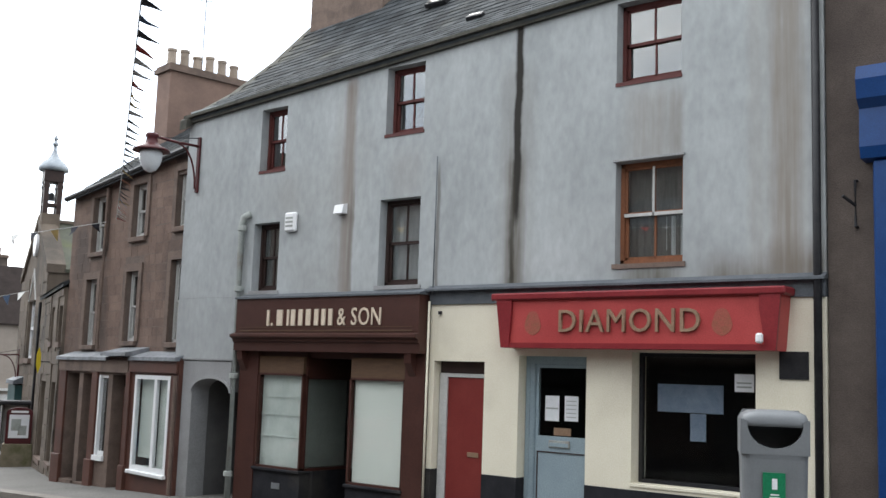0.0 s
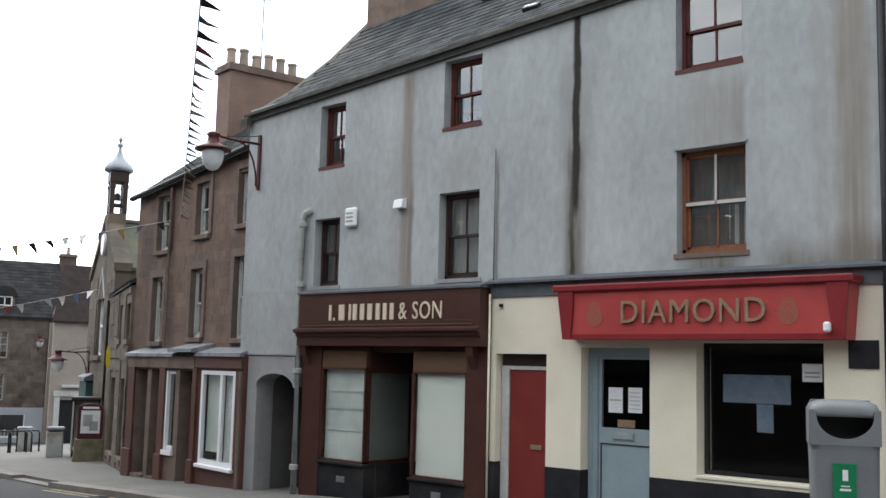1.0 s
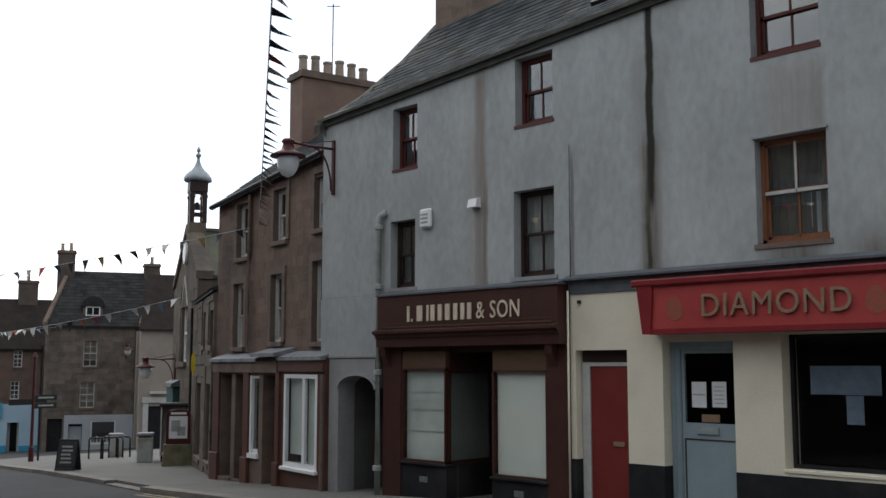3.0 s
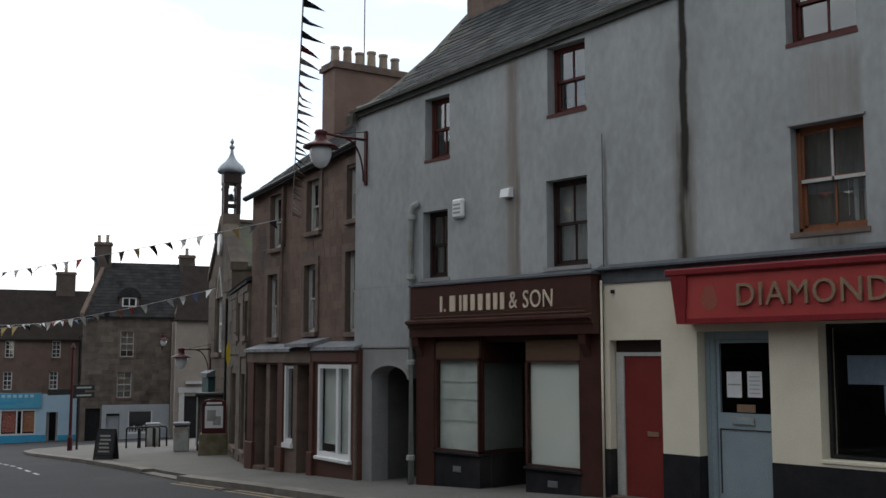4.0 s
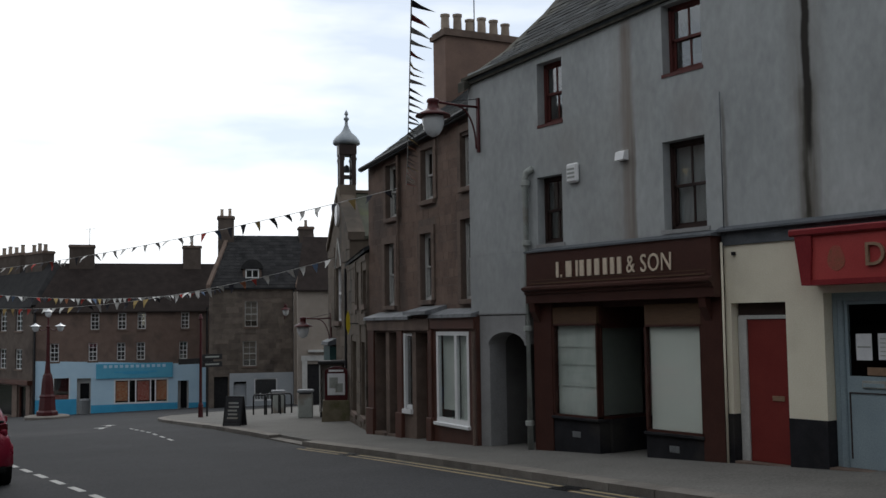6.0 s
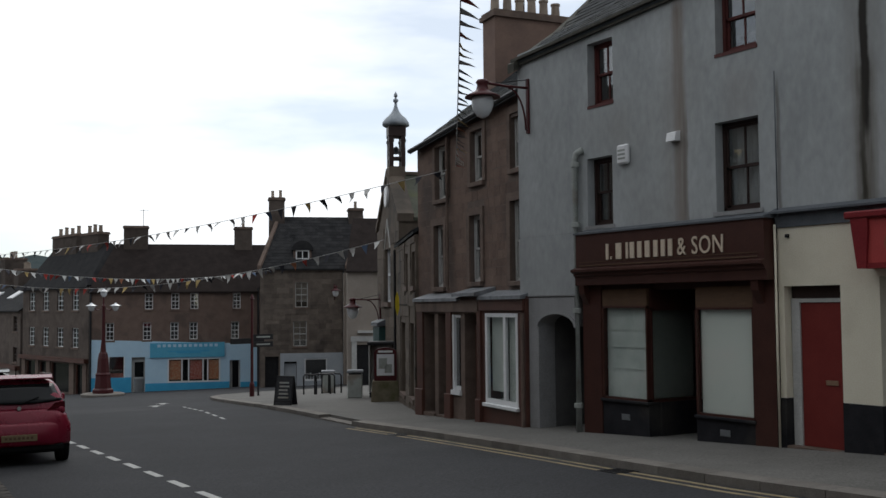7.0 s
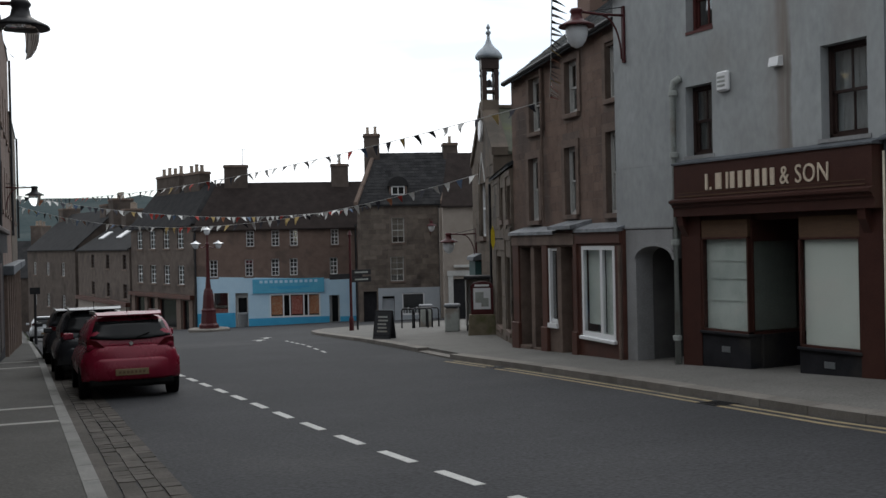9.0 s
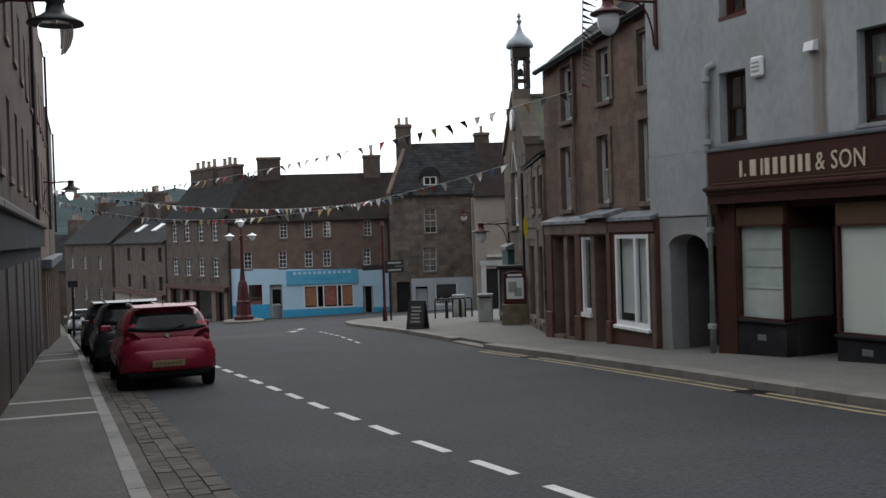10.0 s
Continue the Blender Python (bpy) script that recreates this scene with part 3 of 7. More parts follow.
# ---- ground ----
def gz(y):
    return 2.36 if y < -40 else 0.36 - 0.05 * y if y < 8 else -0.04 - 0.0445 * (y - 8) if y < 30 else -1.019 - 0.0644 * (y - 30) if y < 150 else -8.747 - 0.02 * (y - 150)


def line(pts, y):
    for (xa, ya), (xb, yb) in zip(pts, pts[1:]):
        if y <= yb or (xb, yb) == pts[-1]:
            return xa + (xb - xa) * (y - ya) / (yb - ya)


RIGHT_KERB = [(6.4, -40), (6.9, 4), (7.3, 8.3), (8.0, 12.9), (8.55, 17.1), (8.85, 20.3), (9.3, 22.6), (9.85, 25.4), (10.75, 30.7), (12.9, 40.0), (14.0, 43.5), (15.6, 46.3), (18.5, 48.2), (40.0, 50.0)]
LEFT_KERB = [(-4.5, -40), (-0.74, 8.45), (0.10, 18.0), (2.08, 40.0), (4.9, 71.6), (12.0, 150)]


def strip(name, left, right, ys, lift, mat, label, n=1, skirt=0.0, kind="structure"):
    """A piece of ground between two lines of x, over the heights of the street."""
    bm = bmesh.new()
    rows = []
    for y in ys:
        a, c = left(y), right(y)
        rows.append([bm.verts.new((a + (c - a) * i / n, y, gz(y) + lift)) for i in range(n + 1)])
    for r0, r1 in zip(rows, rows[1:]):
        for i in range(n):
            bm.faces.new((r0[i], r0[i + 1], r1[i + 1], r1[i]))
    if skirt:
        ext = bmesh.ops.extrude_face_region(bm, geom=list(bm.faces))
        for v in ext["geom"]:
            if isinstance(v, bmesh.types.BMVert):
                v.co.z -= skirt
    return tagged(part(name, bm, mat), label, name, "", kind)


YS = [-40, -20, -10, 0, 4, 8, 8.3, 12.9, 17.1, 20.3, 22.6, 25.4, 30, 30.7, 35, 40.0, 43.5, 46.3, 48.2, 50.0]
kerb_r, kerb_l = (lambda y: line(RIGHT_KERB, y)), (lambda y: line(LEFT_KERB, y))
strip("ground", lambda y: -3000, lambda y: 3000, [-3000, -200, -40, 0, 8, 30, 60, 100, 150, 400, 1200, 3000], -0.2, EARTH, "grey-green open land falling away down the valley", 8)
road = strip("road", kerb_l, lambda y: kerb_r(y) if y <= 50 else 60, YS + [50.01, 60, 71.6, 90, 120, 150], 0.0, ASPHALT, "worn dark grey asphalt street running downhill", 6)
pavement_right = strip("pavement", kerb_r, lambda y: 42, YS, 0.10, PAVING, "grey asphalt footway in front of the shops", 6, 0.25)
pavement_left = strip("pavement", lambda y: kerb_l(y) - 9, lambda y: kerb_l(y) - 0.26, [-40, -20, 0, 8, 8.45, 18, 30, 40, 71.6, 100, 150], 0.085, DARKPAVING, "grey footway along the dark shopfronts", 6, 0.25)
strip("pavement", lambda y: -200, lambda y: kerb_l(y) - 9, [-40, 0, 8, 30, 60, 150], 0.06, PAVING, "plain ground behind the houses", 2)


def along(pts, y0, y1, off, width, lift, thick, mat, name, parent, step=0.0, gap=0.0, lifts=None):
    """Pieces of ground laid along a line of the street, each its own object."""
    y = y0
    while y < y1 - 1e-6:
        ye = min(y + (step or 1e9), y1)
        bm = bmesh.new()
        n = 1 if step else max(1, int((y1 - y0) / 2))
        rows = []
        lf = lifts(y) if lifts else lift
        for i in range(n + 1):
            yy = y + (ye - gap - y) * i / n
            x = line(pts, yy) + off
            rows.append([bm.verts.new((x + dx, yy, gz(yy) + dz)) for dx, dz in ((0, lf), (width, lf), (width, lf - thick), (0, lf - thick))])
        for a, b in zip(rows, rows[1:]):
            for k in range(4):
                bm.faces.new((a[k], a[(k + 1) % 4], b[(k + 1) % 4], b[k]))
        bm.faces.new(rows[0])
        bm.faces.new(rows[-1][::-1])
        part(name, bm, mat, parent)
        y = ye


along(RIGHT_KERB, -30.0, 49.0, -0.29, 0.34, 0.107, 0.25, KERB, "kerb_stone", pavement_right, 0.92, 0.012, lambda y: 0.035 if 20.6 < y < 22.8 else 0.107)
along(LEFT_KERB, -30.0, 60.0, -0.285, 0.15, 0.092, 0.25, PALEKERB, "kerb_stone", pavement_left, 0.92, 0.012)
CENTRE = [(1.86, 3.0), (1.93, 6.2), (2.0, 7.6), (2.1, 10.3), (2.25, 12.9), (2.42, 15.3), (2.8, 21.0), (3.1, 26)]
along(CENTRE, 4.65, 24.0, -0.055, 0.11, 0.005, 0.004, ROADWHITE, "lane_dash", road, 1.41, 0.58)
FARLINE = [(7.4, 25.4), (9.9, 36.8)]
along(FARLINE, 25.8, 35.6, 0.1, 0.08, 0.006, 0.004, ROADWHITE, "lane_dash", road, 1.4, 0.65)
for off in (-0.66, -0.46):
    along(RIGHT_KERB, 2.0, 20.0, off, 0.075, 0.004, 0.003, ROADYELLOW, "yellow_line", road)
for x, y, a in ((9.5, 37.6, -20), (10.6, 40.2, -20)):
    bm = bmesh.new()
    prism(bm, [(-0.09, -0.9), (0.09, -0.9), (0.09, 0.2), (0.3, 0.2), (0.0, 0.9), (-0.3, 0.2), (-0.09, 0.2)], 0.001, 0.005, lambda p, q, s2: (p, q, s2))
    part("arrow_mark", bm, ROADWHITE, road).matrix_basis = pose(x, y, gz(y) + 0.001, math.degrees(math.atan(-0.0644)), 0, a)
for y, w in ((14.55, 0.2), (16.62, 0.22), (27.0, 0.25), (29.5, 0.25)):
    bm = bmesh.new()
    for a, b in (((-2.6, y + 0.35), (kerb_l(y) - 0.28, y)),):
        vs = [bm.verts.new((a[0], a[1], gz(a[1]) + 0.09)), bm.verts.new((b[0], b[1], gz(b[1]) + 0.09)), bm.verts.new((b[0], b[1] + w, gz(b[1] + w) + 0.09)), bm.verts.new((a[0], a[1] + w, gz(a[1] + w) + 0.09))]
        bm.faces.new(vs)
        r = bmesh.ops.extrude_face_region(bm, geom=list(bm.faces))
        for v in r["geom"]:
            if isinstance(v, bmesh.types.BMVert):
                v.co.z -= 0.02
    part("paving_band", bm, PALESTONE, pavement_left)
rng = random.Random(4)
sett_meshes = []
for i in range(5):
    bm = boxes((-0.085, 0.085, -0.115, 0.115, -0.08, 0.0))
    for v in bm.verts:
        if v.co.z > -0.01:
            v.co += Vector((rng.uniform(-0.006, 0.006) - 0.004 * math.copysign(1, v.co.x), rng.uniform(-0.006, 0.006) - 0.004 * math.copysign(1, v.co.y), rng.uniform(-0.004, 0.004)))
    me = bpy.data.meshes.new("sett")
    bm.to_mesh(me)
    bm.free()
    me.materials.append(SETT)
    sett_meshes.append(me)
along(LEFT_KERB, -30.0, 34.0, -0.13, 0.155, 0.008, 0.05, SETT, "gutter_stone", road, 0.95, 0.008)
for k in range(3):
    y = 4.6 + 0.07 * k
    while y < 29.0:
        length = rng.choice((0.17, 0.24, 0.30, 0.36, 0.44))
        ob = new("sett", sett_meshes[rng.randrange(5)])
        ob.parent = road
        yc = y + length / 2
        ob.location = (kerb_l(yc) + 0.118 + k * 0.176, yc, gz(yc) + 0.012 + rng.uniform(-0.003, 0.003))
        ob.rotation_euler = (math.atan(-0.0445), 0, radians(-5.2 + rng.uniform(-0.8, 0.8)))
        ob.scale = (1.0, (length - 0.008) / 0.23, 1.0)
        y += length
# drain covers beside the kerb
for y in (10.2, 17.6):
    bm = boxes((-0.18, 0.18, -0.22, 0.22, -0.02, 0.006))
    for i in range(5):
        box(bm, -0.15, 0.15, -0.17 + i * 0.08, -0.14 + i * 0.08, 0.006, 0.012)
    d = part("drain_grate", bm, IRON, road)
    d.matrix_basis = pose(kerb_r(y) - 0.49, y, gz(y) + 0.004, -2.9, 0, -8)

# ---- the grey rendered house with two shops ----
BASE = -0.9
top_main = lambda u: 6.86 + 0.063 * u
main_house, W = building("shop_house", (10.0, 16.12), (10.0, 3.9), "long grey rendered house with two shopfronts and slate roof")
upper = [(2.10, 2.77, 5.63, 6.77), (5.14, 5.94, 5.94, 7.06), (9.39, 10.36, 6.15, 7.29), (2.05, 2.72, 3.46, 4.68), (5.09, 5.94, 3.47, 4.87), (9.40, 10.39, 3.64, 5.04)]
part("upper_wall", wall_mesh(0, W, 3.37, 7.0, upper[3:] + [upper[0], (5.14, 5.94, 5.94, 7.0), (9.39, 10.36, 6.15, 7.0)], 0, 0.4), HARL, main_house)
# strip of wall between the upper windows' heads and the eaves
bm = bmesh.new()
for a, c in ((0, 5.14), (5.14, 5.94), (5.94, 9.39), (9.39, 10.36), (10.36, W)):
    z0 = {5.14: 7.06, 9.39: 7.29}.get(a, 7.0)
    za, zc = max(top_main(a), z0 - 0.06), max(top_main(c), z0 - 0.06)
    prism(bm, [(a, z0), (c, z0), (c, max(zc, z0 + 0.02)), (a, max(za, z0 + 0.02))], 0, 0.4, lambda p, q, s: (p, s, q))
part("wall_head", bm, HARL, main_house)
part("upper_wall", wall_mesh(0, 1.72, 2.21, 3.367, [], 0, 0.4), HARL, main_house)
# the pend and its wall
ground_left = boxes((0.27, 0.56, 0, 0.4, BASE, 2.2))
arch = [(0.56, 2.2)] + [(0.56, 1.66)] + [(1.10 - 0.54 * math.cos(math.pi * i / 12), 1.66 + 0.24 * math.sin(math.pi * i / 12)) for i in range(1, 12)] + [(1.64, 1.66), (1.64, 2.2)]
prism(ground_left, arch, 0, 0.4, lambda p, q, s: (p, s, q))
part("pend_wall", ground_left, HARL_PLAIN, main_house)
# passage lining, coloured dark for the shade inside
each("passage_wall", PASSAGE_SHADE, main_house, (0.2, 0.552, 0.41, 4.0, BASE, 2.2), (1.65, 1.9, 0.41, 4.0, BASE, 2.2), (0.2, 1.9, 0.41, 4.0, 1.95, 2.2), (0.2, 1.9, 4.0, 4.2, BASE, 2.2))
part("string_line", boxes((0.1, 1.7, -0.02, 0.0, 2.225, 2.25)), HARL_PLAIN, main_house)
part("arch_moulding", prism(bmesh.new(), [(1.10 - 0.60 * math.cos(math.pi * i / 14), 1.64 + 0.30 * math.sin(math.pi * i / 14)) for i in range(15)] + [(1.10 + 0.54 * math.cos(math.pi * i / 14), 1.64 + 0.25 * math.sin(math.pi * i / 14)) for i in range(15)], -0.03, 0.02, lambda p, q, s: (p, s, q)), HARL_PLAIN, main_house)
# ground floor of the second shop
holes = [(6.33, 7.275, BASE, 2.30), (7.88, 8.99, BASE, 2.40), (9.68, 11.36, 0.76, 2.47)]
part("cream_wall", wall_mesh(6.23, W, 0.69, 3.15, [(a, b, max(c, 0.69), d) for a, b, c, d in holes], 0.0, 0.4), CREAM, main_house)
each("black_plinth", BLACK, main_house, (6.22, 6.33, -0.012, 0.388, BASE, 0.687), (7.275, 7.88, -0.012, 0.388, BASE, 0.687), (8.99, W, -0.012, 0.388, BASE, 0.687))
part("lead_band", boxes((6.22, W, -0.03, 0.4, 3.152, 3.366)), LEAD, main_house)
bm = bmesh.new()
prism(bm, [(-0.10, 3.36), (-0.13, 3.35), (-0.13, 3.38), (0.0, 3.44), (0.0, 3.36)], 6.2, W + 0.02, lambda p, q, s: (s, p, q))
part("lead_drip", bm, LEAD, main_house)
shell(main_house, W, BASE, 6.8, 7.5, 6.2, HARL_PLAIN, 9.0)
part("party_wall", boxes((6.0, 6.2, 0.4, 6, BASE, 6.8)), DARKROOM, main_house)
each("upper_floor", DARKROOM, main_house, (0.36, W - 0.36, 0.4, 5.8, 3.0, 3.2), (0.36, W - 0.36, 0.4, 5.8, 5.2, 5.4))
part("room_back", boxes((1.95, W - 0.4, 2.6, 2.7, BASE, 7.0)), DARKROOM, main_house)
RISE = [(0.0, 0.0), (0.32, 0.255), (0.68, 0.62), (1.0, 1.0)]


def sweep(v):
    """How far up the ridge the curved slope has come at the share v of its run."""
    for (a, p), (c, q) in zip(RISE, RISE[1:]):
        if v <= c or c == 1.0:
            return p + (q - p) * (v - a) / (c - a)


bm = bmesh.new()
for top in (0.0, 0.06):
    for x, ze in ((-0.05, 6.86), (W + 0.05, 7.63)):
        for v in (-0.026, 0.32, 0.68, 1.0):
            bm.verts.new((x, v * 3.1, ze + sweep(v) * 2.7 + top))
bm.verts.ensure_lookup_table()
for lo in (0, 8):
    for i in range(3):
        bm.faces.new([bm.verts[lo + k] for k in (i, i + 1, i + 5, i + 4)])
for a, c in ((0, 1), (1, 2), (2, 3), (3, 7), (7, 6), (6, 5), (5, 4), (4, 0)):
    bm.faces.new([bm.verts[k] for k in (a, c, c + 8, a + 8)])
part("roof", bm, SLATE, main_house)
part("roof", prism(bmesh.new(), [(3.1, 9.56), (6.3, 6.8), (6.3, 6.9), (3.1, 9.64)], 0, 1, lambda p, q, s: (-0.05 + s * (W + 0.1), p, q + 0.77 * s)), SLATE, main_house)
# eaves stone and gutter
bm = bmesh.new()
for y0, y1, dz0, dz1 in ((-0.07, 0.02, -0.09, 0.04), (-0.14, -0.03, 0.0, 0.055)):
    vs = [bm.verts.new((u, y, top_main(u) + z)) for u in (-0.04, W + 0.04) for y, z in ((y0, dz0), (y1, dz0), (y1, dz1), (y0, dz1))]
    for k in range(4):
        bm.faces.new((vs[k], vs[(k + 1) % 4], vs[4 + (k + 1) % 4], vs[4 + k]))
    bm.faces.new(vs[:4])
    bm.faces.new(vs[4:])
part("eaves_cornice", bm, MOSS, main_house)
bm = bmesh.new()
skew = [(v * 3.1, 6.86 + sweep(v) * 2.7) for v in (-0.06, 0.32, 0.68, 1.0)]
prism(bm, [(p, q - 0.1) for p, q in skew] + [(p, q + 0.085) for p, q in skew[::-1]], -0.08, 0.12, lambda p, q, s: (s, p, q))
part("verge_skew", bm, MOSS, main_house)
chimney(main_house, 0.2, 2.3, 2.86, 3.8, 8.4, 10.9, STONEDRESS, 4)
for u, v, w, h in ((4.35, 2.35, 0.5, 0.62), (6.2, 0.95, 0.32, 0.14)):
    sl = math.atan2(2.56, 3.1)
    f = boxes((-w / 2, w / 2, -h / 2, h / 2, 0, 0.09), bevel=0.01)
    o = part("skylight", f, IRON, main_house)
    o.matrix_basis = pose(u, v, 6.93 + 0.063 * u + sweep(v / 3.1) * 2.7, math.degrees(sl), 0, 0)
    q = part("pane", boxes((-w / 2 + 0.05, w / 2 - 0.05, -h / 2 + 0.05, h / 2 - 0.05, 0.091, 0.097)), CARGLASS, o)

sash(main_house, *upper[0], MAROON, 0.17, (1, 0), sill=None)
sash(main_house, *upper[1], MAROON, 0.17, (1, 0), sill=None)
sash(main_house, *upper[2], MAROON, 0.17, (1, 0), sill=None)
sash(main_house, *upper[3], DARKPAINT, 0.17, (1, 0), curtain=NETDARK, curtain_z=(3.5, 4.6))
sash(main_house, *upper[4], DARKPAINT, 0.17, (1, 0), curtain=NET, curtain_z=(3.55, 4.85))
w6 = sash(main_house, *upper[5], ORANGEWOOD, 0.15, (1, 0), (1, 0), curtain=NETDARK, curtain_z=(3.7, 5.0), label="peeling orange-brown sash window with old white sashes")
part("sash_rail", boxes((9.46, 10.33, 0.14, 0.165, 4.30, 4.345), (9.88, 9.91, 0.14, 0.16, 4.3, 4.97)), GREYWHITE, w6)
bm = bmesh.new()
cloth = [[bm.verts.new((10.0 + 0.36 * i / 10, 0.32 + 0.03 * math.sin(i * 1.7), 4.3 - 0.45 * k / 4 - 0.1 * math.sin(i / 10 * 3.1) * k / 4)) for i in range(11)] for k in range(5)]
for a, c in zip(cloth, cloth[1:]):
    for i in range(10):
        bm.faces.new((a[i], a[i + 1], c[i + 1], c[i]))
part("curtain", bm, NET, w6, "sagging torn net curtain", True)
for a, c, z in ((2.05, 2.82, 5.63), (5.08, 6.0, 5.94), (9.34, 10.41, 6.15)):
    part("sill", boxes((a + 0.04, c - 0.04, -0.012, 0.2, z - 0.05, z + 0.004)), MAROON, main_house)
part("sill", boxes((9.36, 10.43, -0.02, 0.2, 3.58, 3.644)), STONEDRESS, main_house)
for a, c, z in ((2.0, 2.77, 3.46), (5.03, 6.0, 3.47)):
    part("sill", boxes((a, c, -0.02, 0.2, z - 0.06, z + 0.004)), HARL_PLAIN, main_house)
part("window_head", boxes((9.37, 10.42, -0.03, 0.0, 5.045, 5.075)), HARL_PLAIN, main_house)

# ---- dark brown shopfront ----
FU0, FU1 = 1.98, 6.19
each("shopfront_panel", BROWN, main_house, (1.94, 2.42, -0.06, 0.4, BASE, 2.4), (5.80, 6.2, -0.06, 0.4, BASE, 2.4), (2.42, 3.56, 0.02, 0.3, 2.0, 2.4), (4.62, 5.80, 0.02, 0.3, 1.98, 2.4), (3.56, 4.62, 0.1, 0.4, 2.3, 2.4))
each("blind_box", BROWN2, main_house, (2.44, 3.54, -0.04, 0.02, 2.03, 2.32), (4.64, 5.78, -0.04, 0.02, 2.0, 2.32))
each("stall_riser", BLACK, main_house, (2.42, 3.56, -0.04, 0.2, BASE, 0.38), (4.62, 5.80, -0.04, 0.2, BASE, 0.27))
each("shop_sill", BLACK, main_house, (2.40, 3.58, -0.09, 0.2, 0.38, 0.43), (4.60, 5.82, -0.09, 0.2, 0.27, 0.32), bevel=0.01)
for a, z in ((3.0, 0.14), (5.2, 0.08)):
    part("air_vent", boxes((a - 0.1, a + 0.1, -0.05, -0.04, z - 0.05, z + 0.05), *[(a - 0.08 + i * 0.04, a - 0.06 + i * 0.04, -0.058, -0.05, z - 0.035, z + 0.035) for i in range(5)]), PLASTIC, main_house)
fascia = part("fascia_board", boxes((FU0, FU1, -0.24, 0.0, 2.66, 3.30)), BROWN, main_house)
part("fascia_panel_frame", boxes((FU0 + 0.1, FU1 - 0.12, -0.252, -0.24, 2.735, 2.755), (FU0 + 0.1, FU1 - 0.12, -0.247, -0.24, 2.80, 2.81)), BROWN2, fascia)
bm = bmesh.new()
prism(bm, [(0.0, 2.40), (-0.22, 2.40), (-0.22, 2.54), (-0.26, 2.57), (-0.26, 2.60), (-0.33, 2.64), (-0.33, 2.68), (-0.24, 2.71), (0.0, 2.71)], FU0 - 0.05, FU1 + 0.02, lambda p, q, s: (s, p, q))
part("cornice", bm, BROWN, main_house)
bm = bmesh.new()
prism(bm, [(0.0, 3.30), (-0.27, 3.30), (-0.27, 3.33), (0.0, 3.40)], FU0 - 0.03, FU1 + 0.03, lambda p, q, s: (s, p, q))
part("lead_capping", bm, LEAD, main_house)
for u in (2.06, 5.95):
    bm = bmesh.new()
    prism(bm, [(-0.06, 2.4), (-0.2, 2.4), (-0.18, 2.25), (-0.1, 2.12), (-0.06, 2.05)], u - 0.07, u + 0.07, lambda p, q, s: (s, p, q))
    part("console_bracket", bm, BROWN, main_house)
# plain upright bars in place of the owner's name, then the readable end of the sign
x = 2.80
for w, h in ((0.10, 1.0), (0.05, 0.18), (0, 0), (0.24, 1.25), (0.09, 1), (0.17, 1), (0.17, 1), (0.19, 1), (0.16, 1), (0.15, 1), (0.15, 1)):
    if w:
        part("name_bar", boxes((x, x + w * 0.55, -0.262, -0.24, 2.83, 2.83 + 0.27 * min(h, 1.0))), GOLD, fascia)
        x += w * 0.98 + 0.012
    else:
        x += 0.08
letters("& SON", 0.40, 0.012, GOLD, fascia, Matrix.Translation((4.47, -0.245, 2.835)), 0.78)
# shop windows with blinds, recessed entrance
for a, c, z0, z1 in ((2.43, 3.55, 0.43, 2.03), (4.63, 5.80, 0.32, 2.0)):
    w = part("shop_window", boxes((a, a + 0.035, -0.05, 0.03, z0, z1), (c - 0.035, c, -0.05, 0.03, z0, z1), (a, c, -0.05, 0.03, z1 - 0.035, z1), (a, c, -0.05, 0.03, z0, z0 + 0.035)), BROWN, main_house)
    part("pane", boxes((a + 0.03, c - 0.03, -0.02, -0.012, z0 + 0.03, z1 - 0.03)), SHOPGLASS, w).visible_shadow = False
bm = boxes((2.46, 3.5, 0.06, 0.08, 0.46, 2.0))
for z in (0.95, 1.32, 1.62):
    box(bm, 2.46, 3.5, 0.045, 0.06, z, z + 0.02)
part("window_blind", bm, NETPALE, main_house, "pale banded net blind behind glass")
part("display_back", boxes((3.40, 3.43, 0.16, 1.14, 0.47, 1.95)), GREYROOM, main_house)
part("window_blind", boxes((4.69, 5.77, 0.03, 0.05, 0.345, 1.975)), BLINDWHITE, main_house, "plain white screen behind glass")
part("entrance_side_window", boxes((3.545, 3.575, 0.03, 1.15, 0.42, 0.47), (3.545, 3.575, 0.03, 1.15, 1.95, 2.3), (3.545, 3.575, 0.03, 0.06, 0.42, 2.0), (3.545, 3.575, 1.1, 1.15, 0.42, 2.0)), BROWN, main_house)
part("pane", boxes((3.556, 3.562, 0.06, 1.1, 0.47, 1.95)), SHOPGLASS, main_house).visible_shadow = False
each("entrance_lining", BLACK, main_house, (3.56, 3.62, 0.2, 1.2, BASE, 0.42), (4.56, 4.62, 0.2, 1.25, BASE, 2.3), (3.56, 4.62, 1.2, 1.3, 2.05, 2.4), (3.4, 4.62, 0.4, 1.3, 2.4, 2.5))
entry = part("shop_door", boxes((3.62, 4.56, 1.24, 1.29, -0.25, 2.05)), BROWN, main_house)
part("pane", boxes((3.76, 4.42, 1.225, 1.238, 0.7, 1.9)), CARGLASS, entry)
part("handle", tube(bmesh.new(), [(4.46, 1.2, 0.75), (4.46, 1.17, 0.8), (4.46, 1.17, 1.0), (4.46, 1.2, 1.05)], 0.012), PIPEGREY, entry)
part("door_step", boxes((3.54, 4.64, -0.06, 1.3, BASE, -0.19)), STONEDRESS, main_house)
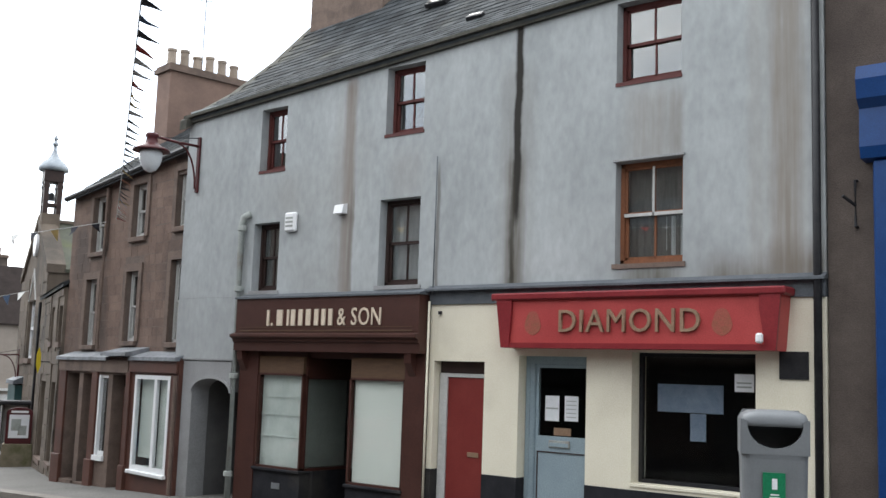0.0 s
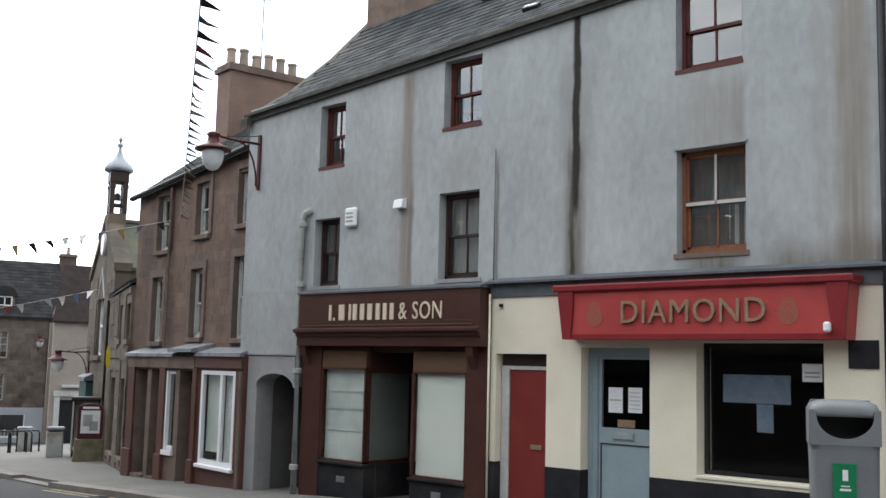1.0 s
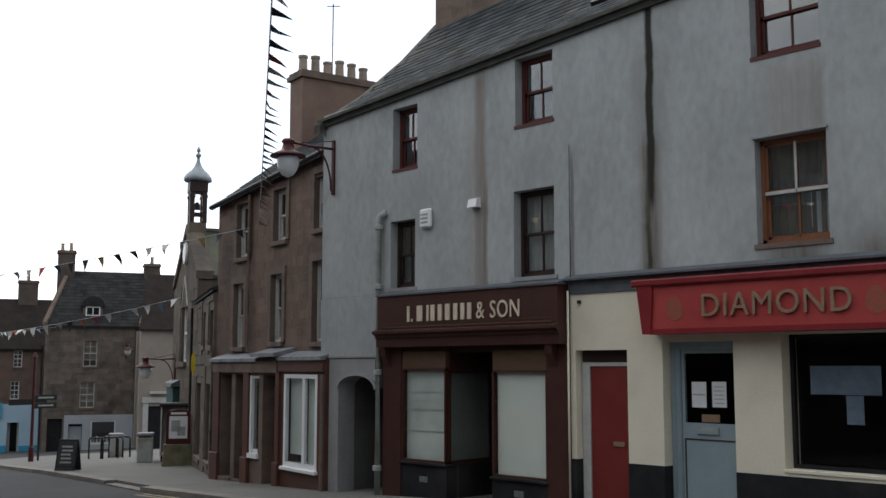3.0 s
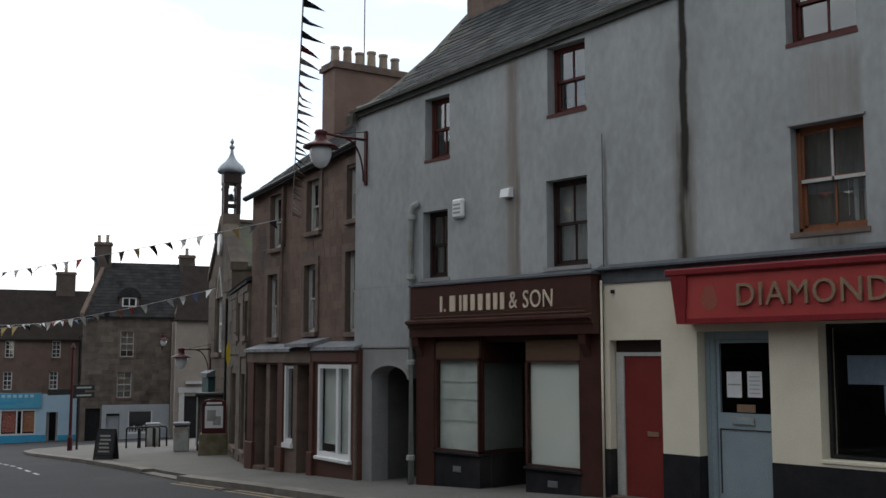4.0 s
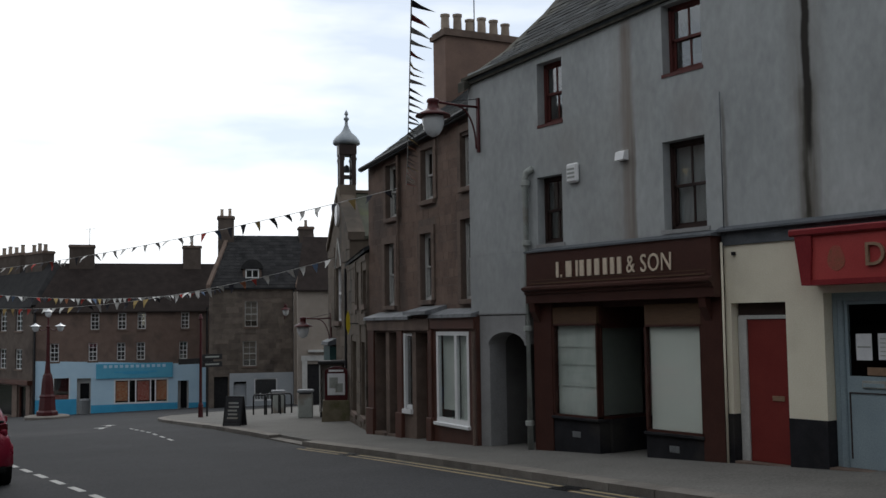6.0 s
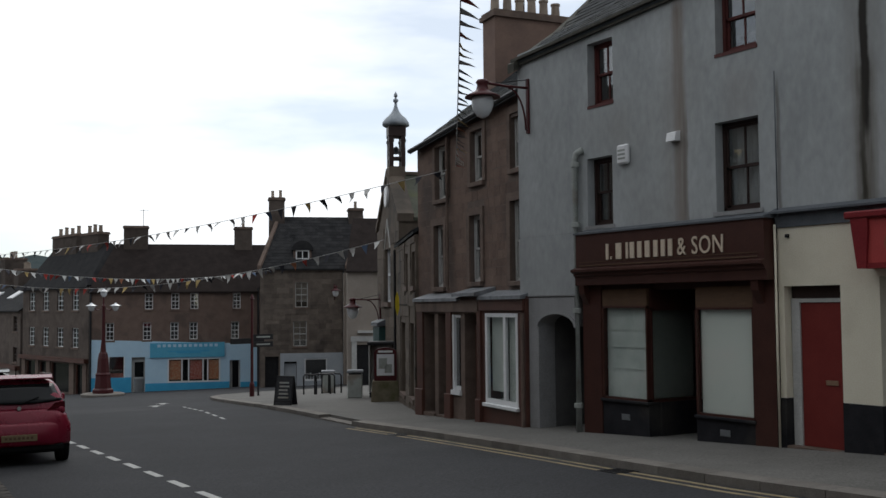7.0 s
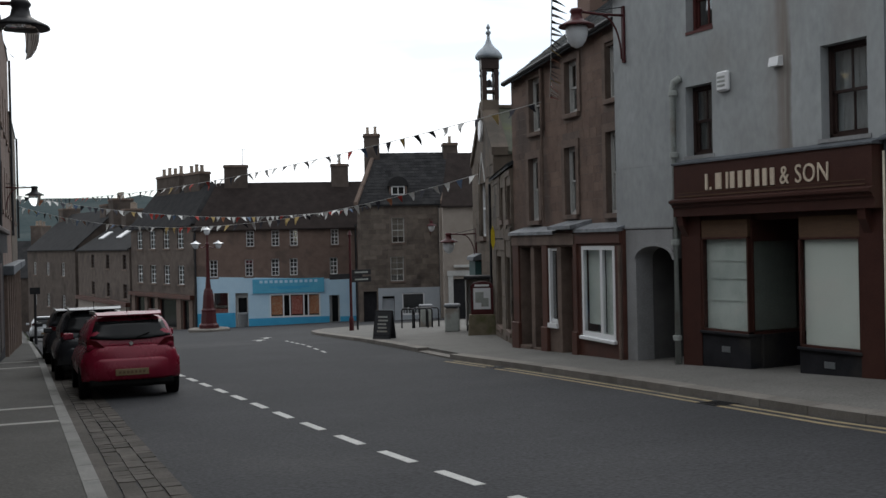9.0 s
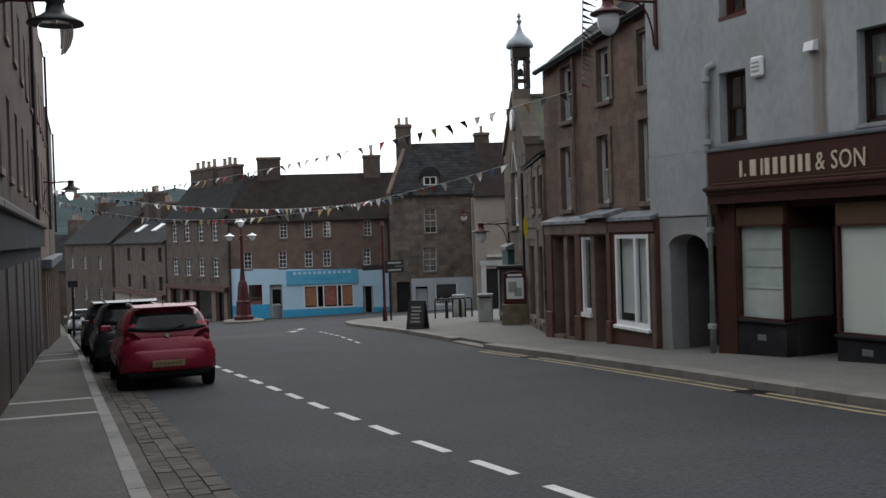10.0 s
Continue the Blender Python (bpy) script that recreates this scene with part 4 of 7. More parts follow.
each("display_panel", GREYROOM, main_house, (2.42, 3.55, 0.2, 1.6, 0.36, 0.42), (2.42, 3.55, 1.5, 1.6, 0.42, 2.3), (2.40, 2.44, 0.2, 1.6, 0.42, 2.3))
# rain pipe with its hopper
rp = part("rain_pipe", tube(bmesh.new(), [(1.83, -0.09, BASE + 0.3), (1.81, -0.09, 4.66), (1.84, -0.08, 4.80), (1.96, -0.03, 4.86)], 0.062, 12), PIPEGREY, main_house, "grey-green painted cast iron rain pipe", True)
for z in (0.2, 1.9, 3.45, 4.55):
    part("pipe_collar", lathe(bmesh.new(), [(0.062, 0), (0.08, 0.01), (0.08, 0.09), (0.062, 0.1)], 14, (1.82, -0.09, z)), PIPEGREY, rp, smooth=False)
for u, z0, z1, r, m in ((12.14, 0.1, 7.6, 0.05, IRON), (6.24, -0.1, 3.2, 0.018, CREAM), (6.30, 3.3, 5.45, 0.009, LEAD)):
    part("wall_pipe", tube(bmesh.new(), [(u, -0.06, z0), (u, -0.06, z1)], r, 10), m, main_house, smooth=True)
# ---- second shop: doors, fascia, window ----
part("door_frame", boxes((6.345, 6.49, 0.13, 0.22, BASE, 2.12), (6.49, 7.275, 0.13, 0.22, 2.065, 2.12)), GREYWHITE, main_house)
# dark strip over the frame paints the shade below the lintel
part("lintel_shade_panel", boxes((6.345, 7.275, 0.15, 0.2, 2.124, 2.30)), DARKPAINT, main_house)
red_door = part("red_door", boxes((6.494, 7.27, 0.15, 0.20, 0.02, 2.06), bevel=0.004), REDDOOR, main_house, "flush dark red painted street door")
part("letter_plate", boxes((6.90, 7.10, 0.135, 0.15, 0.90, 0.97), bevel=0.004), OCHRE, red_door)
part("door_step", boxes((6.34, 7.27, -0.03, 0.3, BASE, 0.018)), STONEDRESS, main_house)
part("door_frame", boxes((7.89, 8.05, 0.18, 0.28, BASE, 2.40), (8.05, 8.985, 0.18, 0.28, 2.29, 2.40), (8.94, 8.985, 0.18, 0.28, BASE, 2.29)), GREYDOOR, main_house)
part("frame_moulding", boxes((7.955, 7.965, 0.17, 0.18, BASE, 2.3), (8.03, 8.042, 0.168, 0.18, BASE, 2.3)), GREYDOOR, main_house)
grey_door = part("grey_door", wall_mesh(8.054, 8.936, 0.08, 2.286, [(8.10, 8.90, 1.29, 2.24)], 0.2, 0.05), GREYDOOR, main_house, "blue-grey half-glazed shop door")
part("pane", boxes((8.10, 8.90, 0.215, 0.225, 1.29, 2.24)), SHOPGLASS, grey_door).visible_shadow = False
part("panel_moulding", boxes((8.09, 8.90, 0.188, 0.2, 1.06, 1.075), (8.09, 8.105, 0.188, 0.2, 0.2, 1.06), (8.885, 8.90, 0.188, 0.2, 0.2, 1.06)), DARKPAINT, grey_door)
part("letter_plate", boxes((8.29, 8.63, 0.175, 0.2, 1.135, 1.235), bevel=0.006), PIPEGREY, grey_door)
part("letter_flap", boxes((8.31, 8.61, 0.17, 0.175, 1.15, 1.2)), GREYDOOR, grey_door)
part("notice", boxes((8.21, 8.44, 0.202, 0.206, 1.50, 1.85)), PAPER, grey_door, "white paper notice")
part("notice", boxes((8.53, 8.75, 0.202, 0.206, 1.51, 1.855)), PAPER, grey_door, "white paper notice")
each("notice_bar", PIPEGREY, grey_door, (8.23, 8.42, 0.198, 0.202, 1.665, 1.685), *[(8.56, 8.72, 0.198, 0.202, 1.56 + i * 0.055, 1.57 + i * 0.055) for i in range(5)])
part("notice", boxes((8.36, 8.64, 0.202, 0.206, 1.305, 1.41)), OCHRE, grey_door)
part("door_step", boxes((7.89, 8.985, -0.02, 0.35, BASE, 0.078)), STONEDRESS, main_house)
dw = part("shop_window", boxes((9.685, 9.73, 0.2, 0.28, 0.78, 2.47), (11.31, 11.355, 0.2, 0.28, 0.78, 2.47), (9.73, 11.31, 0.2, 0.28, 2.42, 2.47), (9.73, 11.31, 0.2, 0.28, 0.78, 0.83)), BLACK, main_house)
part("pane", boxes((9.73, 11.31, 0.23, 0.238, 0.83, 2.42)), SHOPGLASS, dw).visible_shadow = False
part("sill", boxes((9.67, 11.37, -0.02, 0.25, 0.73, 0.778), bevel=0.008), CREAM, dw)
part("notice", boxes((9.92, 10.83, 0.27, 0.275, 1.71, 2.07)), NOTICE, dw, "large pale notice behind the glass")
part("notice", boxes((10.38, 10.60, 0.27, 0.275, 1.35, 1.70)), NOTICE, dw)
part("notice", boxes((11.0, 11.25, 0.22, 0.226, 2.0, 2.22)), PAPER, dw)
part("notice_bars", boxes((11.03, 11.22, 0.215, 0.22, 2.05, 2.07), (11.03, 11.22, 0.215, 0.22, 2.1, 2.12)), PIPEGREY, dw)
# red fascia: sloping box with splayed ends
bm = bmesh.new()
prism(bm, [(7.70, 3.16), (11.80, 3.16), (11.74, 2.50), (7.79, 2.50)], -0.30, 0.0, lambda p, q, s: (p, s, q))
red_fascia = part("fascia_board", bm, RED, main_house, "red painted shop fascia with raised letters")
part("fascia_moulding", boxes((7.61, 11.86, -0.36, 0.0, 3.16, 3.26), bevel=0.02), RED_DARK, red_fascia)
bm = bmesh.new()
for s, (a0, a1) in ((1, (7.70, 7.79)), (-1, (11.80, 11.74))):
    prism(bm, [(a0, 3.16), (a0 + s * 0.26, 3.16), (a0 + s * 0.26, 3.0), (a1 + s * 0.14, 2.62), (a1 + s * 0.14, 2.50), (a1, 2.50)], -0.34, -0.296, lambda p, q, s2: (p, s2, q))
box(bm, 7.93, 11.6, -0.33, -0.298, 2.50, 2.57)
part("fascia_bracket", bm, RED_DARK, red_fascia)
letters("DIAMOND", 0.43, 0.022, OCHRE, red_fascia, Matrix.Translation((8.71, -0.318, 2.72)), 0.965)
FADED = material("faded_gilt_motif", (0.24, 0.085, 0.05), (0.34, 0.075, 0.06), 12, 0.6, bump=0.02)
for x0 in (8.30, 11.06):
    crest = [(x0 + 0.13 * math.sin(a) * (1 + 0.12 * math.cos(3 * a)), 2.84 + 0.17 * math.cos(a)) for a in [2 * math.pi * i / 14 for i in range(14)]]
    part("gilt_motif", prism(bmesh.new(), crest, -0.304, -0.299, lambda p2, q2, s2: (p2, s2, q2)), FADED, red_fascia)
part("spot_lamp", boxes((11.52, 11.6, -0.42, -0.34, 2.58, 2.70), bevel=0.02), WHITE, red_fascia)
part("wall_plate", boxes((11.66, 12.01, -0.02, 0.0, 2.17, 2.50)), IRON, main_house, "square black wall vent")
part("cable_eye", boxes((6.40, 6.45, -0.04, 0.0, 3.0, 3.05)), IRON, main_house)
alarm = part("alarm_box", boxes((2.91, 3.19, -0.09, 0.0, 4.47, 4.81), bevel=0.03), WHITE, main_house, "white burglar alarm box")
part("alarm_bars", boxes(*[(2.96, 3.14, -0.095, -0.09, 4.55 + i * 0.07, 4.585 + i * 0.07) for i in range(3)]), PIPEGREY, alarm)
bm = bmesh.new()
prism(bm, [(0, 4.70), (-0.13, 4.70), (-0.10, 4.84), (0, 4.87)], 4.15, 4.35, lambda p, q, s: (s, p, q))
part("vent_hood", bm, WHITE, main_house)


def bracket_lamp(label, m, arm=1.06, hood=None, bulb=None):
    """A street lamp on a wall bracket: local x out of the wall."""
    b = empty("wall_lamp", m, label, "street lamp", "wall lamps along the street")
    part("wall_plate", boxes((0.0, 0.05, -0.04, 0.04, -0.48, 0.60), bevel=0.01), MAROONIRON, b)
    part("arm", tube(bmesh.new(), [(0.02, 0, 0.42), (arm * 0.5, 0, 0.40), (arm, 0, 0.42)], 0.026, 8), MAROONIRON, b, smooth=True)
    part("stay", tube(bmesh.new(), [(0.04, 0, -0.42)] + [(0.08 + 0.42 * (1 - math.cos(a * math.pi / 16)), 0, -0.4 + 0.78 * math.sin(a * math.pi / 16)) for a in range(9)], 0.018, 8), MAROONIRON, b, smooth=True)
    part("tie", tube(bmesh.new(), [(0.03, 0, 0.58), (arm * 0.75, 0, 0.43)], 0.009, 6), IRON, b)
    part("canopy", lathe(bmesh.new(), [(0.02, 0.30), (0.10, 0.29), (0.13, 0.24), (0.10, 0.20), (0.12, 0.10), (0.17, 0.06), (0.33, -0.02), (0.34, -0.05), (0.30, -0.05), (0.1, -0.02)], 24, (arm, 0, 0.17)), hood or MAROONIRON, b, smooth=True)
    part("globe", lathe(bmesh.new(), [(0.19, 0.0), (0.215, -0.05), (0.205, -0.16), (0.17, -0.27), (0.11, -0.36), (0.03, -0.40)], 24, (arm, 0, 0.13)), bulb or LAMPGLASS, b, "clear glass globe" if bulb else "opal glass globe", True)
    return b


bracket_lamp("maroon wall-bracket street lamp with opal globe", Matrix.Translation((10.0, 15.77, 5.87)) @ Matrix.Rotation(math.pi, 4, "Z"), 1.1)

# ---- the red sandstone house downhill ----
stone_house, SW = building("stone_house", (11.18, 21.93), (10.27, 16.16), "three-storey red sandstone house over brown shopfronts")
s_top = lambda u: 5.96 + 0.08 * u
s_holes = [(1.15, 1.82, 4.58, 5.86), (3.14, 3.76, 4.78, 5.93), (5.06, 5.68, 4.85, 6.0), (1.05, 1.62, 2.5, 3.98), (3.06, 3.62, 2.58, 4.06), (5.02, 5.62, 2.55, 4.2)]
part("wall", wall_mesh(0, SW, 2.27, 5.95, [(a, b, c, min(d, 5.93)) for a, b, c, d in s_holes], 0.03, 0.4), STONEWALL, stone_house)
bm = bmesh.new()
prism(bm, [(0, 5.95), (SW, 5.95), (SW, s_top(SW)), (0, s_top(0) + 0.02)], 0.03, 0.43, lambda p, q, s2: (p, s2, q))
part("wall_head", bm, STONEWALL, stone_house)
shell(stone_house, SW, BASE, 5.9, 6.3, 5.8, STONEWALL, 8.2)
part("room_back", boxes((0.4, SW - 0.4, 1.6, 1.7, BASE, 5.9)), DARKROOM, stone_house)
gable_roof(stone_house, SW, 5.98, 6.42, 8.2, 8.6, 5.8, SLATE, 0.16, 0.08)
part("gutter", tube(bmesh.new(), [(-0.1, -0.16, 5.94), (SW, -0.16, 6.38)], 0.055, 8), IRON, stone_house)
for x0, x1, z0, z1 in s_holes:
    low = z1 < 4.5
    sash(stone_house, x0, x1, z0, z1, GREYWHITE, 0.12, (1, 0), sill=STONEDRESS, curtain=NET if low else None)
    part("window_margin", boxes((x0 - 0.14, x0, -0.012, 0.03, z0, z1), (x1, x1 + 0.14, -0.012, 0.03, z0, z1), (x0 - 0.14, x1 + 0.14, -0.012, 0.03, z1, z1 + 0.16)), STONEDRESS, stone_house)
chimney(stone_house, 0.03, 0.72, 1.88, 4.03, 6.9, 9.40, CHIMPINK, 6, 0.46, 0.125, along="y")
part("aerial", tube(bmesh.new(), [(0.4, 2.9, 9.4), (0.42, 2.9, 11.6)], 0.016, 6), IRON, stone_house)
part("aerial", tube(bmesh.new(), [(0.42, 2.72, 11.5), (0.42, 3.1, 11.58)], 0.012, 6), IRON, stone_house)
part("rain_pipe", tube(bmesh.new(), [(5.28 - 3.3, -0.06, 2.4), (5.28 - 3.3, -0.06, 6.0)], 0.035, 8), STONEDRESS, stone_house)
shop_row, GW = building("shop_terrace_front", (10.78, 21.3), (9.94, 15.88), "brown painted shop row with lead-topped fascia", "shopfront")
g_holes = [(0.46, 1.06, BASE, 1.88), (1.26, 1.74, BASE, 1.88), (2.09, 2.50, 0.2, 1.86), (2.70, 3.36, BASE, 1.88), (3.74, 5.18, 0.05, 1.9)]
part("front_wall", wall_mesh(0, 3.42, BASE, 2.24, g_holes[:4], 0, 0.35), STONEDRESS, shop_row)
part("front_wall", wall_mesh(3.424, GW, BASE, 2.24, g_holes[4:], -0.01, 0.35), REDDRESS, shop_row)
for x0, x1, z0 in ((0.08, 0.44, BASE), (1.78, 2.06, BASE), (3.38, 3.56, BASE)):
    part("pilaster", boxes((x0, x1, -0.05, 0.0, z0, 1.95), bevel=0.008), REDDRESS, shop_row)
    part("pilaster_base", boxes((x0 - 0.03, x1 + 0.03, -0.09, 0.0, BASE, 0.1), bevel=0.01), REDDRESS, shop_row)
for x0, x1, z, d in ((-0.05, 2.5, 2.26, 0.10), (2.45, 3.6, 2.36, 0.2), (3.56, GW, 2.28, 0.12)):
    bm = bmesh.new()
    prism(bm, [(0.4, z - 0.06), (-d, z - 0.10), (-d, z - 0.03), (0.4, z + 0.12)], x0, x1, lambda p, q, s2: (s2, p, q))
    part("lead_ledge", bm, PALELEAD, shop_row)
part("fascia", boxes((0.05, 3.45, -0.06, 0.0, 1.92, 2.18), bevel=0.006), STONEDRESS, shop_row)
part("fascia", boxes((3.5, GW - 0.02, -0.06, -0.012, 1.95, 2.2), bevel=0.006), REDDRESS, shop_row)
for x0, x1, m in ((0.46, 1.06, TEAL), (1.26, 1.74, TEAL), (2.70, 3.36, REDDRESS)):
    d = part("door", boxes((x0, x1, 0.26, 0.30, -0.45, 1.62)), m, shop_row)
    part("pane", boxes((x0 + 0.08, x1 - 0.08, 0.248, 0.258, 0.3, 1.55)), CARGLASS, d)
    part("fanlight", boxes((x0, x1, 0.27, 0.29, 1.64, 1.9)), CARGLASS, d)
    part("door_step", boxes((x0 - 0.02, x1 + 0.02, -0.05, 0.3, BASE, -0.42)), STONEDRESS, shop_row)
ww = part("shop_window", boxes((3.74, 3.83, -0.02, 0.06, 0.05, 1.9), (5.09, 5.18, -0.02, 0.06, 0.05, 1.9), (3.83, 5.09, -0.02, 0.06, 1.82, 1.9), (3.83, 5.09, -0.02, 0.06, 0.05, 0.15), (4.56, 4.66, -0.02, 0.05, 0.15, 1.82)), WHITEPAINT, shop_row, "white-framed two-light shop window")
part("sill", boxes((3.70, 5.22, -0.09, 0.05, -0.02, 0.05), bevel=0.01), WHITEPAINT, ww)
part("pane", boxes((3.83, 5.09, 0.0, 0.008, 0.15, 1.82)), SHOPGLASS, ww).visible_shadow = False
part("back_panel", boxes((4.63, 5.1, 0.09, 0.11, 0.04, 1.85)), NETPALE, ww)
part("window_blind", boxes((3.84, 4.54, 0.10, 0.12, 0.3, 1.85)), NETPALE, ww)
part("display_shelf", boxes((3.8, 5.1, 0.09, 0.4, 0.06, 0.12)), GREYWHITE, ww)
w2 = part("shop_window", boxes((2.09, 2.16, -0.02, 0.06, 0.2, 1.86), (2.16, 2.5, 0.02, 0.1, 1.80, 1.86), (2.16, 2.43, 0.02, 0.1, 0.2, 0.29)), WHITEPAINT, shop_row)
part("pane", boxes((2.16, 2.43, 0.05, 0.058, 0.29, 1.78)), GLASS, w2).visible_shadow = False
part("sill", boxes((2.06, 2.53, -0.06, 0.05, 0.1, 0.2)), WHITEPAINT, w2)
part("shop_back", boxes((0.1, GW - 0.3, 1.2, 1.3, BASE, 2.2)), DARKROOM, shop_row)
part("side_wall", boxes((0.003, 0.3, 0.36, 2.0, BASE, 2.2)), STONEDRESS, shop_row)
part("drain_pipe", tube(bmesh.new(), [(GW - 0.04, -0.06, BASE), (GW - 0.04, -0.06, 1.9)], 0.035, 8), STONEDRESS, shop_row)


def rubble(b, x0, x1, z0, ztop, holes, mat, course, length, y, seed, limit=300, name="stone"):
    """Blocks laid in courses on a front, each its own piece up to a limit and the rest in one mesh."""
    r = random.Random(seed)
    meshes = []
    for i in range(4):
        bm = boxes((-0.5, 0.5, -0.5, 0.5, -0.5, 0.5))
        for v in bm.verts:
            v.co += Vector((r.uniform(-0.02, 0.02), r.uniform(-0.15, 0.05), r.uniform(-0.04, 0.04)))
        me = bpy.data.meshes.new(name)
        bm.to_mesh(me)
        bm.free()
        me.materials.append(mat)
        meshes.append(me)
    rest, count, z = bmesh.new(), 0, z0
    while z < ztop(x0) + 0.3:
        h = course * r.uniform(0.75, 1.25)
        x = x0 - r.uniform(0, length * 0.6)
        while x < x1:
            w = length * r.uniform(0.55, 1.5)
            jog = r.uniform(-0.3, 0.3) * course * (0.5 if z > z0 else 0)
            a, c = max(x + 0.005, x0), min(x + w - 0.005, x1)
            zb, zt = z + jog * 0.3, min(z + h - 0.009 + jog * 0.3, ztop((a + c) / 2) - 0.01)
            pieces = [(a, c)]
            for hx0, hx1, hz0, hz1 in holes:
                if zt > hz0 - 0.1 and zb < hz1 + 0.17:
                    pieces = [q for u0, u1 in pieces for q in ((u0, min(u1, hx0 - 0.15)), (max(u0, hx1 + 0.15), u1)) if q[1] - q[0] > 0.07]
            for u0, u1 in pieces:
                if u1 - u0 < 0.07 or zt - zb < 0.05:
                    continue
                if count < limit:
                    ob = new(name, meshes[r.randrange(4)])
                    ob.parent = b
                    ob.matrix_basis = Matrix.Translation(((u0 + u1) / 2, y + 0.006, (zb + zt) / 2)) @ Matrix.Rotation(r.uniform(-0.012, 0.012), 4, "Y") @ Matrix.Diagonal((u1 - u0, 0.022, zt - zb, 1))
                    count += 1
                else:
                    box(rest, u0, u1, y - 0.012 - r.uniform(0, 0.01), y + 0.02, zb, zt)
            x += w
        z += h
    if rest.verts:
        tagged(part(name + "_course", rest, mat, b), kind="stuff")
    else:
        rest.free()


# ---- the low house and the hall with its bell turret ----
low_house, LW = building("low_house", (13.95, 27.75), (11.15, 21.97), "low two-storey tan stone house with slate roof")
l_holes = [(3.5, 4.3, 2.6, 3.5), (5.45, 6.3, 2.57, 3.45), (1.95, 3.45, -0.4, 1.6), (4.9, 6.0, -0.3, 1.62)]
part("wall", wall_mesh(0, LW, -1.6, 3.86, l_holes, 0, 0.4), STONETAN, low_house)
shell(low_house, LW, -1.6, 3.86, 3.86, 5, STONETAN, 5.3)
part("room_back", boxes((0.4, LW - 0.4, 1.6, 1.7, -1.6, 3.8)), DARKROOM, low_house)
gable_roof(low_house, LW, 3.9, 3.9, 5.4, 5.4, 5, SLATE, 0.06, 0.08)
for x0, x1, z0, z1 in l_holes:
    simple_window(low_house, x0, x1, z0, z1, DARKPAINT, (1, 0), 0.2, sill=STONEDRESS)
part("rain_pipe", tube(bmesh.new(), [(0.25, -0.06, -1.2), (0.25, -0.06, 3.8)], 0.04, 8), IRON, low_house)
banner = empty("banner", low_house.matrix_world @ Matrix.Translation((4.3, -0.3, 0)), "yellow pennant banner on an iron arm", "banner")
part("banner_cloth", prism(bmesh.new(), [(0.0, 2.46), (0.05, 2.3), (0.06, 2.0), (0.0, 1.80), (-0.05, 2.0), (-0.05, 2.3)], -0.01, 0.01, lambda p, q, s2: (s2, p, q)), YELLOW, banner)
part("banner_arm", tube(bmesh.new(), [(0, 0.3, 2.1), (0, 0.05, 2.1)], 0.015), IRON, banner)

hall, HW = building("town_hall", (16.06, 32.66), (14.0, 27.6), "stone gabled hall with a leaded bell turret", "hall")
apex = 2.9
part("front_wall", wall_mesh(0, HW, -2.2, 4.8, [(1.9, 3.3, 2.2, 4.0), (0.6, 1.6, -2.2, 1.2)], 0, 0.4), STONETAN, hall)
part("gable", prism(bmesh.new(), [(0.0, 4.803), (HW, 4.803), (apex + 0.35, 6.5), (apex - 0.35, 6.5)], 0, 0.4, lambda p, q, s2: (p, s2, q)), STONETAN, hall)
for side in (0, 1):
    x0, x1 = (-0.05, apex) if side == 0 else (HW + 0.05, apex)
    part("gable_skew", prism(bmesh.new(), [(x0, 4.7), (x0, 4.95), (x1, 6.68), (x1, 6.45)], -0.08, 0.45, lambda p, q, s2: (p, s2, q)), STONETAN, hall)
    bm = bmesh.new()
    prism(bm, [(x0, 4.72), (x1, 6.42), (x1, 6.5), (x0, 4.82)], 0.42, 11, lambda p, q, s2: (p, s2, q))
    part("roof", bm, SLATE_GREEN, hall)
part("ridge", boxes((apex - 0.1, apex + 0.1, 0.45, 11, 6.48, 6.58)), STONETAN, hall)
part("side_wall", boxes((0.003, 0.4, 0.4, 11, -2.2, 4.75), (HW - 0.4, HW - 0.003, 0.4, 11, -2.2, 4.75)), STONETAN, hall)
part("room_back", boxes((0.4, HW - 0.4, 1.5, 1.6, -2.2, 4.7)), DARKROOM, hall)
bm = boxes((1.9, 1.98, 0.1, 0.2, 2.2, 4.0), (3.22, 3.3, 0.1, 0.2, 2.2, 4.0), (2.56, 2.64, 0.1, 0.2, 2.2, 4.0), (1.9, 3.3, 0.1, 0.2, 3.1, 3.18), (1.9, 3.3, 0.1, 0.2, 2.2, 2.28))
hw = part("window", bm, WHITEPAINT, hall)
part("pane", boxes((1.98, 3.22, 0.14, 0.15, 2.28, 4.0)), GLASS, hw).visible_shadow = False
part("arch_tracery", prism(bmesh.new(), [(1.86, 4.0), (2.6, 5.02), (3.34, 4.0), (3.26, 4.0), (2.6, 4.9), (1.94, 4.0)], -0.03, 0.02, lambda p, q, s2: (p, s2, q)), GREYWHITE, hw)
part("sill", boxes((1.75, 3.45, -0.12, 0.1, 2.05, 2.2)), STONEDRESS, hw)
part("clock", lathe(bmesh.new(), [(0.36, -0.04), (0.36, 0.04), (0.3, 0.05)], 20), WHITE, hall).matrix_basis = pose(2.75, -0.05, 5.75, 90, 0, 0)
oriel = part("oriel_shopfront", boxes((0.2, 1.9, -0.22, 0.0, -0.2, 1.35)), TEAL, hall, "dark green bow shopfront with leaded top")
part("oriel_roof", prism(bmesh.new(), [(0.0, 1.4), (-0.3, 1.38), (-0.28, 1.5), (0, 1.62)], 0.1, 2.0, lambda p, q, s2: (s2, p, q)), LEAD, oriel)
